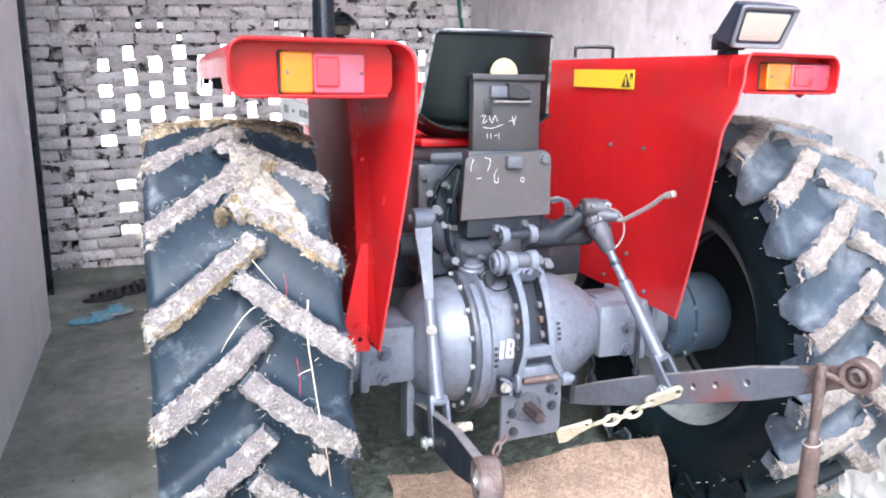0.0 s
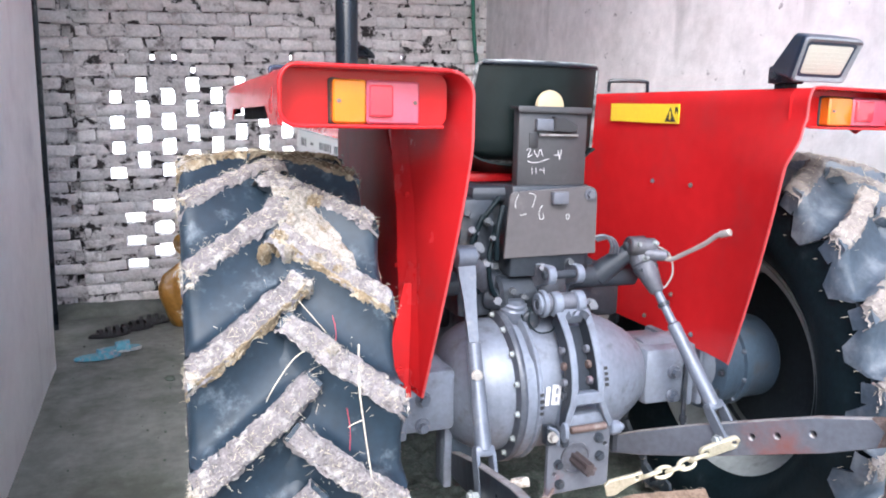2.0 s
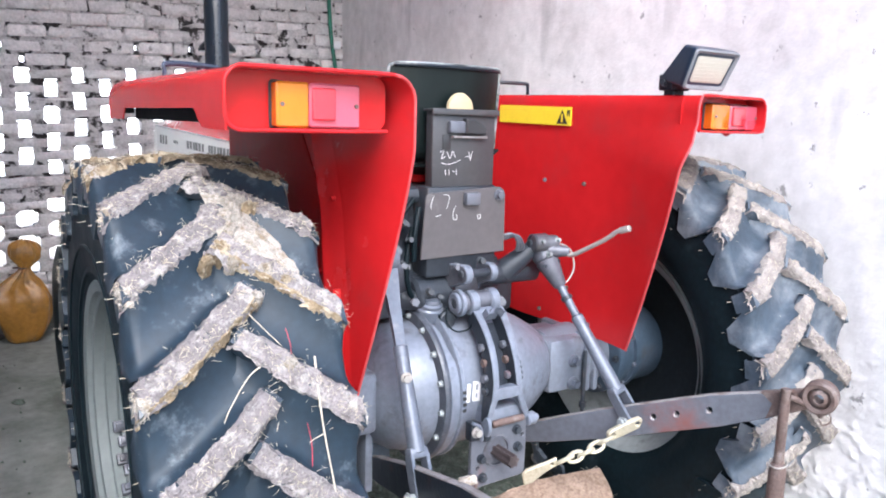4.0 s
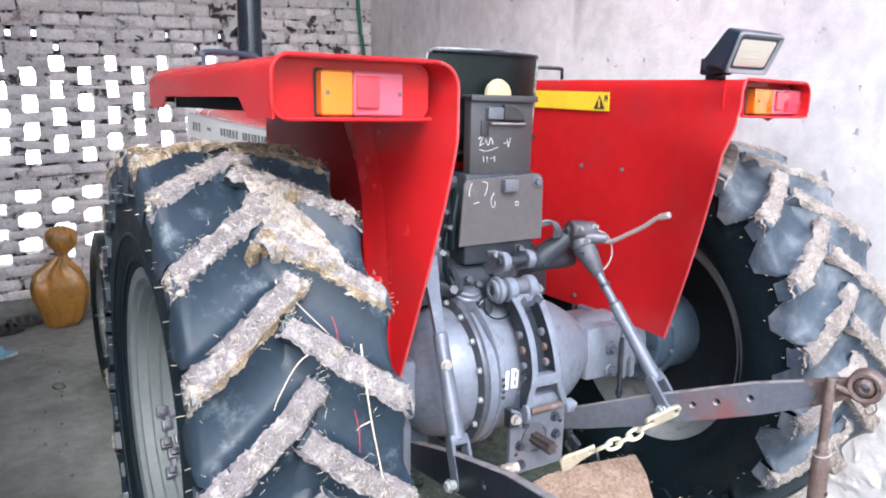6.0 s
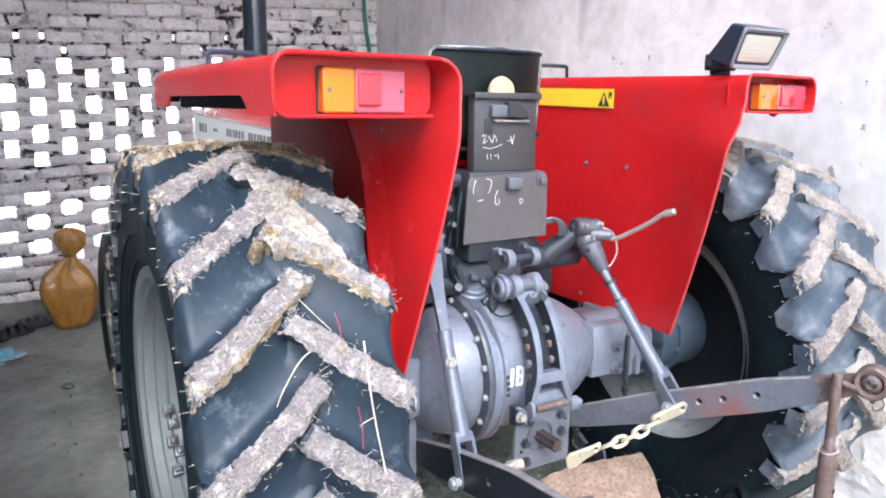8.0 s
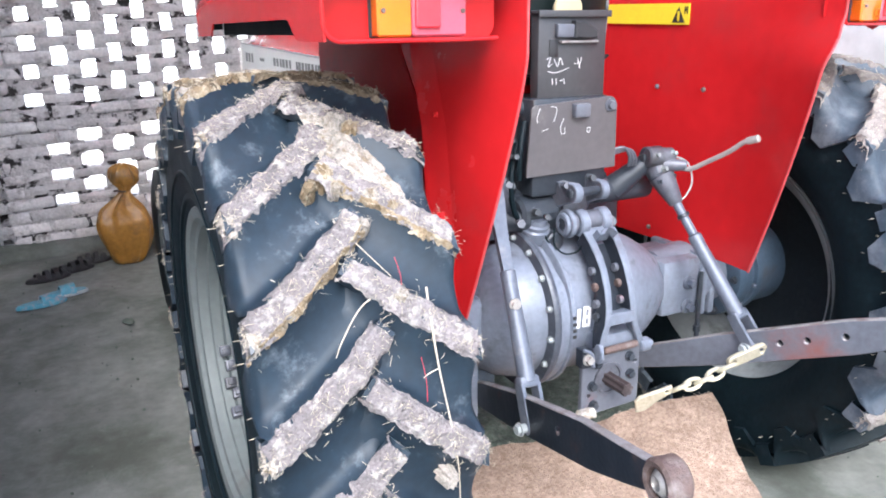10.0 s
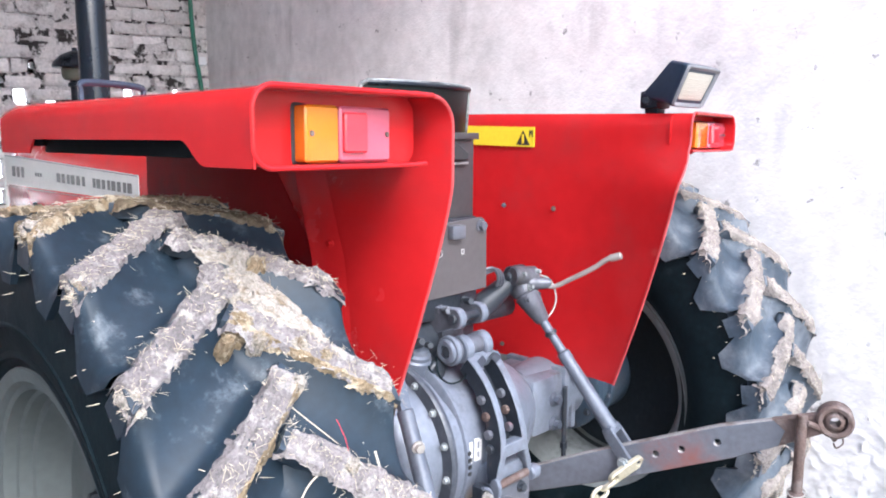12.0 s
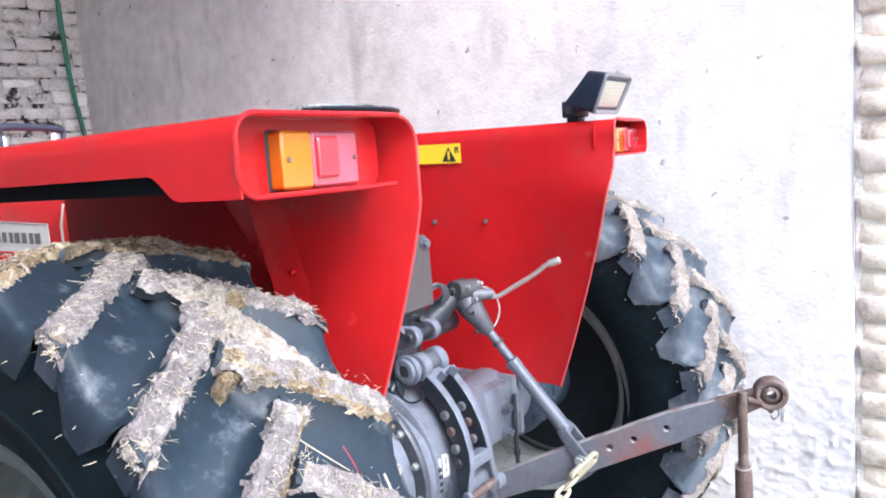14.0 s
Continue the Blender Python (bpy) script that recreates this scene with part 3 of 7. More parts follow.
def tyre_straw(seed, count):
    bm = bmesh.new()
    rnd = random.Random(seed)
    random.seed(seed)
    for side in (-1, 1):
        for tip in lug_tips(side):
            if count < 100 and side < 0 and 275 < tip % 360 < 322:
                continue
            for _ in range(count):
                s = rnd.random()
                x, phi = lug_line(side, tip, s)
                w = rnd.gauss(0, 0.021)
                pa = phi + math.degrees(w / 0.69)
                p = on_tyre(x + rnd.gauss(0, 0.008), pa, lug_top(x) + 0.008 - max(0, abs(w) - 0.03) * 0.6)
                out = Vector((0, -math.cos(radians(pa)), math.sin(radians(pa))))
                tang = Vector((0, math.sin(radians(pa)), math.cos(radians(pa))))
                d = out * rnd.uniform(-0.1, 0.25) + tang * rnd.gauss(0, 1) + Vector((rnd.gauss(0, 1), 0, 0))
                sliver(bm, p, d, rnd.choice((0.004, 0.005, 0.006, 0.008, 0.010, 0.013, 0.020)), rnd.uniform(0.0003, 0.0007))
            # torn fringe at the outer end
            for _ in range(count // 6):
                p = on_tyre(side * 0.214, tip + rnd.uniform(-1.9, 1.9), rnd.uniform(0.672, 0.70))
                d = Vector((side, 0, 0)) + Vector((rnd.gauss(0, 0.3), rnd.gauss(0, 0.5), rnd.gauss(-0.4, 0.5)))
                sliver(bm, p, d, rnd.uniform(0.006, 0.016), rnd.uniform(0.0004, 0.0009))
    return bm


def tyre_hairs(seed):
    """Moulding hairs along both shoulders."""
    bm = bmesh.new()
    rnd = random.Random(seed)
    for side in (-1, 1):
        for i in range(LUGS * 4):
            phi = PITCH / 4 * i + rnd.uniform(-1, 1)
            x, r = rnd.choice(((0.203, 0.640), (0.2105, 0.616), (0.213, 0.602), (0.205, 0.56)))
            p = on_tyre(side * x, phi, r)
            sliver(bm, p, Vector((side, rnd.gauss(0, 0.15), rnd.gauss(0, 0.15))), rnd.uniform(0.012, 0.022), 0.0008)
    return bm


def rim_mesh(outer, deep):
    """Rim and dished disc; outer is the side of the disc's hollow."""
    o = outer
    prof = [(-0.155, 0.418), (-0.161, 0.430), (-0.154, 0.434), (-0.143, 0.425), (-0.128, 0.385), (-0.06, 0.362), (-0.035, 0.335), (0.06, 0.335), (0.085, 0.355),
            (0.150, 0.368), (0.165, 0.402), (0.178, 0.408), (0.186, 0.402), (0.180, 0.376), (0.168, 0.368), (0.164, 0.356), (0.138, 0.353), (0.134, 0.344), (0.108, 0.342), (0.102, 0.330), (0.07, 0.322), (0.05 + deep, 0.318),
            (0.035 + deep, 0.305), (0.028 + deep, 0.24), (0.055 + deep, 0.18), (0.06 + deep, 0.05), (0.06 + deep, 0.0)]
    bm = bmesh.new()
    lathe(bm, [(o * x, r) for x, r in prof], 96, Matrix.Translation((0, AXLE_Y, AXLE_Z)), closed=False)
    return bm


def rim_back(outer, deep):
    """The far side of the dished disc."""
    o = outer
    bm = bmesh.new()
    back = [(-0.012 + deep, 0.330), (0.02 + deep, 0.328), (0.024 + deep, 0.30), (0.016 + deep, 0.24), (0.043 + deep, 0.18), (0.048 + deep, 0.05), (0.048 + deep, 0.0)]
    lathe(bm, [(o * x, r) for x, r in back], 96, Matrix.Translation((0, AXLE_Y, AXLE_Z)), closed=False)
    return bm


def rear_wheel(s):
    """The wheel on side s (-1 left, 1 right)."""
    m = Matrix.Translation((s * WHEEL_X + (0.018 if s > 0 else 0), 0, 0))
    if s > 0:
        m = m @ Matrix.Translation((0, AXLE_Y, AXLE_Z)) @ Matrix.Scale(1.012, 4) @ Matrix.Translation((0, -AXLE_Y, -AXLE_Z)) @ Matrix.Translation((-0.2, 0, 0)) @ Matrix.Diagonal((1.06, 1, 1, 1)) @ Matrix.Translation((0.2, 0, 0))

    # the right rim sits a little low
    low = {"rear_tyre": -0.016, "rim": -0.032, "barrel": -0.032, "disc_back": -0.032} if s > 0 else {}

    def put(name, bm, mat, parent, label="", sharp=35):
        bm.transform(Matrix.Translation((0, 0, low.get(name, 0.0))) @ m)
        return part(name, bm, mat, parent, label, sharp)
    tyre = put("rear_tyre", tyre_body(s), SIDEWALL, tractor, "black rear tyre with mud-caked chevron tread", 30)
    put("tread_base", tread_base(), PADRUBBER if s < 0 else DUSTRUBBER, tyre, "dusty blue-black rubber between the bars", 60)
    hub = Matrix.Translation((0, AXLE_Y, AXLE_Z))
    for side in (-1, 1):
        bar, pad = cast(tread_bar(side), 32), cast(tread_valley(side), 60)
        bar.materials.append(RUBBER if s < 0 else DUSTRUBBER)
        pad.materials.append(PADRUBBER if s < 0 else DUSTRUBBER)
        dark_bar, dark_pad = bar.copy(), pad.copy()
        for me in (dark_bar, dark_pad):
            me.materials[0] = SIDEWALL
        for n, tip in enumerate(lug_tips(side)):
            # lower inner bars of the right tyre: blacker rubber, no mud
            all_dark = s > 0 and side < 0 and 275 < tip % 360 < 322
            for name, me, at in (("tread_bar", dark_bar if all_dark else bar, tip), ("tread_valley", dark_pad if all_dark else pad, tip)):
                ob = new(name, me)
                ob.parent = tyre
                ob.matrix_basis = m @ hub @ Matrix.Rotation(radians(-at), 4, "X") @ hub.inverted()
            if all_dark:
                continue
            put("mud_cake", mud_cake(side, tip, (5 if s < 0 else 61) + n * 3.7 + side * 11.3, 1.0 if s < 0 else 1.04, False, s < 0 and 28 < tip < 80), PALEMUD if s > 0 else MUDDARK if 66 < tip < 118 else MUD, tyre, "pale dusty mud" if s > 0 else "brown dung and mud" if 66 < tip < 118 else "dried grey-beige mud and dung", 38)
            if s < 0 and 24 < tip < 100 and (n * 3 + (side > 0)) % 4 < 2:
                put("dung_fringe", mud_cake(side, tip, 90 + n * 5.1, 1.0, True), DUNG, tyre, "yellow-brown dung along the edge of a bar", 50)
    ob = put("straw", tyre_straw(3 if s < 0 else 8, 190 if s < 0 else 60), STRAW, tyre, "bits of straw stuck in the mud")
    ob["kind"] = "stuff"
    ob = put("moulding_hairs", tyre_hairs(4 + s), TWIG, tyre, "pale rubber hairs on the shoulders")
    ob["kind"] = "stuff"
    rim = put("rim", rim_mesh(s, 0.0 if s < 0 else 0.07), RIM, tractor, "silver-grey steel wheel rim")
    bm = bmesh.new()
    lathe(bm, [(s * x, r) for x, r in ((-0.155, 0.418), (-0.128, 0.380), (-0.06, 0.350), (-0.03, 0.331), (0.02 + (0.0 if s < 0 else 0.07), 0.331))], 96, Matrix.Translation((0, AXLE_Y, AXLE_Z)), closed=False)
    put("barrel", bm, BARREL, rim, "dull grey inside of the rim barrel")
    # near-black colour stands for the shade inside the wheel
    put("disc_back", rim_back(s, 0.0 if s < 0 else 0.07), DISCSHADE, rim, "back of the wheel disc, coloured dark for shade")
    for k in range(8):
        a = 2 * math.pi * k / 8 + 0.2
        bm = bmesh.new()
        bolt(bm, (s * (0.06 if s < 0 else 0.13), AXLE_Y + 0.11 * math.cos(a), AXLE_Z + 0.11 * math.sin(a)), (s, 0, 0), 0.014, 0.02)
        put("wheel_nut", bm, IRON, rim)
    # square clamp bolts on the rim, in groups
    for c0 in (165, 309):
        for da, dx in ((0, 0.11), (4, 0.075), (10, 0.095), (16, 0.11), (17, 0.07), (25, 0.10), (31, 0.075), (33, 0.11)):
            a = radians(c0 + da)
            p = Vector((s * dx, AXLE_Y + 0.33 * math.cos(a), AXLE_Z + 0.33 * math.sin(a)))
            bm = bmesh.new()
            frame_m = along(p, (p.x, AXLE_Y, AXLE_Z))
            box(bm, (-0.012, -0.016, -0.016), (0.012, 0.016, 0.016), 0.003, frame_m)
            box(bm, (0.008, -0.009, -0.009), (0.024, 0.009, 0.009), 0.002, frame_m)
            put("clamp_bolt", bm, CASTDARK, rim)
    return tyre


left_tyre = rear_wheel(-1)
rear_wheel(1)

# dry stalks, red threads and clumps of pale dung on the tread of the left wheel
def on_left(x, phi, lift=0.0):
    return on_tyre(x - WHEEL_X, phi, lug_top(x) + 0.004 + lift)


for pts, r in ((((-0.023, 41.8, -0.012), (0.018, 36.8, -0.016), (0.057, 31.6, -0.004)), 0.0013),
               (((0.042, 29.9, -0.004), (-0.008, 28.0, -0.020), (-0.053, 23.6, -0.024), (-0.070, 21.3, -0.022)), 0.0015),
               (((0.124, 29.2, -0.008), (0.114, 22.1, 0.002), (0.120, 16.0, -0.008), (0.129, 8.1, -0.002), (0.142, 0.6, -0.004), (0.152, -6.3, -0.012)), 0.0019),
               (((0.116, 16.7, -0.008), (0.097, 16.2, -0.012), (0.088, 15.7, -0.016)), 0.0011)):
    bm = bmesh.new()
    tube(bm, [on_left(*p) for p in pts], r, 6, 6, radii=lambda k, r=r: r * (1.15 - 0.6 * k))
    part("stalk", bm, TWIG, left_tyre, "long pale dry stalk")
for pts in (((0.077, 34.7), (0.080, 32.0), (0.077, 29.9)), ((0.088, 18.9), (0.092, 15.5), (0.089, 12.0))):
    bm = bmesh.new()
    tube(bm, [on_left(*p, -0.014) for p in pts], 0.0006, 5, 5)
    part("thread", bm, THREAD, left_tyre, "thin red thread")
# mud that fills the valley above the middle of the tread
bm = bmesh.new()


def valley_fill(u, v):
    x = -0.012 + 0.165 * u
    s = (0.212 - x) / 0.24
    rise = SWEEP * (0.82 * s + 0.18 * s * s)
    lo, hi = 36.7 + rise + 1.0, 54.7 + rise - 1.0 - 2.0 * u
    phi = lo + (hi - lo) * v
    rough = 0.005 * noise.noise((x * 60, phi * 0.8, 2)) + 0.003 * noise.noise((x * 150, phi * 2, 5)) + 0.0016 * noise.noise((x * 380, phi * 5, 7))
    full = max(0.0, 1 - (u * (0.86 + 0.5 * abs(v - 0.55) + 0.25 * noise.noise((v * 4, 3, 1)))) ** 2.2)
    return on_tyre(x - WHEEL_X, phi, crown(x) - 0.004 + (lug_top(x) - crown(x) + 0.004) * full + rough)


grid(bm, span(0, 1, 60), span(0, 1, 60), valley_fill)
rnd = random.Random(31)
for _ in range(160):
    u, v = rnd.uniform(0.02, 0.7), rnd.random()
    sliver(bm, valley_fill(u, v), Vector((rnd.gauss(0, 1), rnd.gauss(-0.3, 0.6), rnd.gauss(0.2, 1))), rnd.uniform(0.006, 0.018), 0.0006)
part("valley_mud", bm, PALEDUNG, left_tyre, "pale fibrous mud filling a valley of the tread", 60)
random.seed(12)
for x, phi, wide, mat in ((0.03, 58.0, 0.030, PALEDUNG), (0.055, 62.5, 0.030, PALEDUNG), (0.015, 54.5, 0.024, PALEDUNG), (-0.012, 50.5, 0.022, DUNG), (0.085, 60.5, 0.022, DUNG), (0.066, 45.5, 0.018, PALEDUNG),
                          (0.10, 43.0, 0.015, DUNG), (0.125, -1.5, 0.020, PALEDUNG), (0.004, 47.5, 0.016, PALEDUNG), (-0.05, 48.0, 0.015, DUNG), (0.03, 40.5, 0.016, PALEDUNG), (0.07, 28.5, 0.018, PALEDUNG)):
    bm = bmesh.new()

    def clump(k, a, x=x, phi=phi, wide=wide):
        rr = wide * k * (1 + 0.5 * noise.noise((math.cos(a) * 2 + phi, math.sin(a) * 2, x * 40)) + 0.3 * noise.noise((math.cos(a) * 6, math.sin(a) * 6, phi)))
        cx, cp = x + rr * math.cos(a), phi + math.degrees(rr * math.sin(a) / 0.71)
        lift = 0.003 + 0.0055 * noise.noise((cx * 120, cp * 2, 4)) + 0.004 * noise.noise((cx * 300, cp * 5, 1)) - 0.05 * max(0.0, k - 0.6) ** 2 / 0.16
        return on_left(cx, cp, lift)
    grid(bm, [0.02, 0.15, 0.3, 0.42, 0.54, 0.66, 0.78, 0.9, 1.0], [2 * math.pi * i / 44 for i in range(45)], clump)
    for _ in range(int(wide * 1500)):
        a, k = random.uniform(0, 6.28), random.random() ** 0.5
        sliver(bm, clump(min(k, 0.8), a), Vector((random.gauss(0, 1), random.gauss(-0.3, 0.6), random.gauss(0.2, 1))), random.uniform(0.005, 0.013), 0.0005)
    part("dung_clump", bm, mat, left_tyre, "pale fibrous dung stuck on the tread")
# clods hanging at the outer ends of the bars
for side, tips in ((-1, (8.6, 26.6, 44.6, 62.6, 80.6, 98.6)), (1, (18.7,))):
    for tip in tips:
        bm = bmesh.new()
        bmesh.ops.create_icosphere(bm, subdivisions=4, radius=1)
        for v in bm.verts:
            d = v.co.copy()
            k = 1 + 0.40 * noise.noise(d * 1.7 + Vector((tip, 0, 3))) + 0.30 * noise.noise(d * 4 + Vector((0, tip, 1))) + 0.14 * noise.noise(d * 11)
            px = side * 0.203 + 0.017 * d.x * k
            v.co = on_tyre(px - WHEEL_X, tip - 0.35 + math.degrees(0.024 * d.y * k / 0.7), 0.688 + 0.019 * d.z * k)
        for _ in range(26):
            p = random.choice(bm.verts[:2000]).co.copy()
            sliver(bm, p, Vector((side * abs(random.gauss(0.5, 0.5)), random.gauss(-0.3, 0.5), random.gauss(0, 0.7))), random.uniform(0.006, 0.016), 0.0006)
        part("dung_clod", bm, PALEDUNG if side < 0 else MUD, left_tyre, "torn clod of dry dung at the end of a bar", 60)


# -- rear axle and castings --
AX = Matrix.Translation((0, AXLE_Y - 0.01, AXLE_Z))


def build_axle():
    bm = bmesh.new()
    lathe(bm, [(-0.34, 0.09), (-0.33, 0.135), (-0.305, 0.168), (-0.265, 0.192), (-0.215, 0.206), (-0.168, 0.212), (-0.15, 0.216), (0.10, 0.216),
               (0.13, 0.212), (0.18, 0.198), (0.24, 0.172), (0.29, 0.142), (0.32, 0.12), (0.34, 0.09)], 72, AX)
    # cast neck to the gearbox
    box(bm, (-0.17, 0.06, 0.56), (0.17, 0.9, 0.92), 0.03)
    housing = part("axle_housing", bm, GREY, tractor, "grey painted differential housing")
    bm = bmesh.new()
    lathe(bm, [(-0.186, 0.20), (-0.184, 0.243), (-0.178, 0.247), (-0.168, 0.247), (-0.162, 0.243), (-0.16, 0.20)], 72, AX, closed=False)
    part("flange_ring", bm, FLANGE, housing, "dark bolted flange ring")
    bm = bmesh.new()
    lathe(bm, [(-0.128, 0.21), (-0.127, 0.239), (-0.124, 0.243), (-0.114, 0.243), (-0.111, 0.239), (-0.110, 0.21)], 72, AX, closed=False)
    # the web between flange and rib, cut away in a wedge over the top

    def web(a, v):
        keep = min(1.0, max(0.0, (abs(a - math.pi / 2) - 0.62) / 0.45))
        x = -0.162 + (0.006 + 0.030 * keep) * min(1.0, v * 1.5)
        r = 0.238 if v < 0.6 else 0.212
        return AX @ Vector((x, -r * math.cos(a), r * math.sin(a)))
    grid(bm, span(0, 2 * math.pi, 72), [0, 0.3, 0.59, 1.0], web)
    bmesh.ops.recalc_face_normals(bm, faces=bm.faces[:])
    part("cast_rib", bm, GREY, housing, "raised grey cast flange")
    for k in range(16):
        a = 2 * math.pi * k / 16 + 0.1
        bm = bmesh.new()
        bolt(bm, AX @ Vector((-0.184, 0.226 * math.cos(a), 0.226 * math.sin(a))), (-1, 0, 0), 0.008, 0.012)
        part("flange_bolt", bm, BARREL, housing, "small pale steel bolt")
    # small cast plate pads with stamped marks
    for x, da in ((-0.118, 8), (0.115, 22)):
        for k in range(4):
            a = radians(180 - da + k * 4.4)
            p = AX @ Vector((x, 0.243 * math.cos(a) if x < 0 else 0.215 * math.cos(a), 0.243 * math.sin(a) if x < 0 else 0.215 * math.sin(a)))
            bm = bmesh.new()
            box(bm, (-0.006, -0.003, -0.005), (0.006, 0.002, 0.005), 0.001, Matrix.Translation(p) @ Matrix.Rotation(a - math.pi, 4, "X"))
            part("stamped_mark", bm, INK, housing, "small black stamped mark")
    # painted white strokes
    for x, da, w, h in ((-0.088, 5, 0.012, 0.056), (-0.068, 5, 0.010, 0.054), (-0.050, 5, 0.009, 0.052), (-0.059, -1.5, 0.022, 0.009), (-0.059, 5, 0.018, 0.008), (-0.059, 12, 0.020, 0.009),
                        (0.014, 6, 0.011, 0.046), (0.030, 7, 0.010, 0.040), (0.022, 5, 0.014, 0.009)):
        a = radians(180 - da)
        p = AX @ Vector((x, 0.219 * math.cos(a), 0.219 * math.sin(a)))
        bm = bmesh.new()
        box(bm, (-w / 2, -0.001, -h / 2), (w / 2, 0.001, h / 2), 0.0, Matrix.Translation(p) @ Matrix.Rotation(a - math.pi, 4, "X") @ Matrix.Rotation(0.12, 4, "Y"))
        part("paint_stroke", bm, CHALK, housing, "white brush stroke")
    for s in (-1, 1):
        bm = bmesh.new()
        box(bm, (0.33, -0.075, 0.612), (0.50, 0.16, 0.805), 0.022)
        box(bm, (0.485, -0.085, 0.60), (0.515, 0.17, 0.815), 0.01)
        box(bm, (0.535, -0.08, 0.595), (0.56, 0.17, 0.80), 0.01)
        box(bm, (0.50, -0.05, 0.63), (0.60, 0.14, 0.79), 0.02)
        lathe(bm, [(0.36, 0.10), (0.40, 0.105), (0.62, 0.115)], 40, AX)
        bm.transform(Matrix.Diagonal((s, 1, 1, 1)))
        trumpet = part("axle_trumpet", bm, GREY, tractor, "square grey axle casting")
        for z in (0.722, 0.640):
            for x in (0.437,):
                b2 = bmesh.new()
                rod(b2, (s * x, -0.07, z), (s * x, -0.082, z), 0.024, segs=16, bevel=0.002)
                bolt(b2, (s * x, -0.08, z), (0, -1, 0), 0.015, 0.022)
                part("bolt", b2, STEEL, trumpet)
        bm = bmesh.new()
        lathe(bm, [(0.60, 0.10), (0.603, 0.158), (0.607, 0.166), (0.632, 0.168), (0.636, 0.152), (0.69, 0.150), (0.692, 0.163), (0.715, 0.163), (0.717, 0.150), (0.80, 0.147), (0.845, 0.146), (0.862, 0.13), (0.868, 0.06), (0.90, 0.05)], 56, AX)
        bm.transform(Matrix.Diagonal((s, 1, 1, 1)))
        hub = part("hub_drum", bm, HUBBLUE, tractor, "blue-grey final drive drum")
        for k in range(12):
            a = 2 * math.pi * k / 12
            bm = bmesh.new()
            bolt(bm, AX @ Vector((s * 0.602, 0.148 * math.cos(a), 0.148 * math.sin(a))), (-s, 0, 0), 0.010, 0.014)
            part("drum_bolt", bm, IRON, hub)
        for k in range(10):
            a = 2 * math.pi * k / 10 + 0.2
            bm = bmesh.new()
            bolt(bm, AX @ Vector((s * 0.692, 0.157 * math.cos(a), 0.157 * math.sin(a))), (-s, 0, 0), 0.007, 0.010)
            part("drum_bolt", bm, STEEL, hub)
        bm = bmesh.new()
        box(bm, (0.19, 0.36, 0.80), (0.50, 1.05, 0.99), 0.02)
        bm.transform(Matrix.Diagonal((s, 1, 1, 1)))
        part("foot_platform", bm, IRON, tractor, "dark oily foot platform")


build_axle()


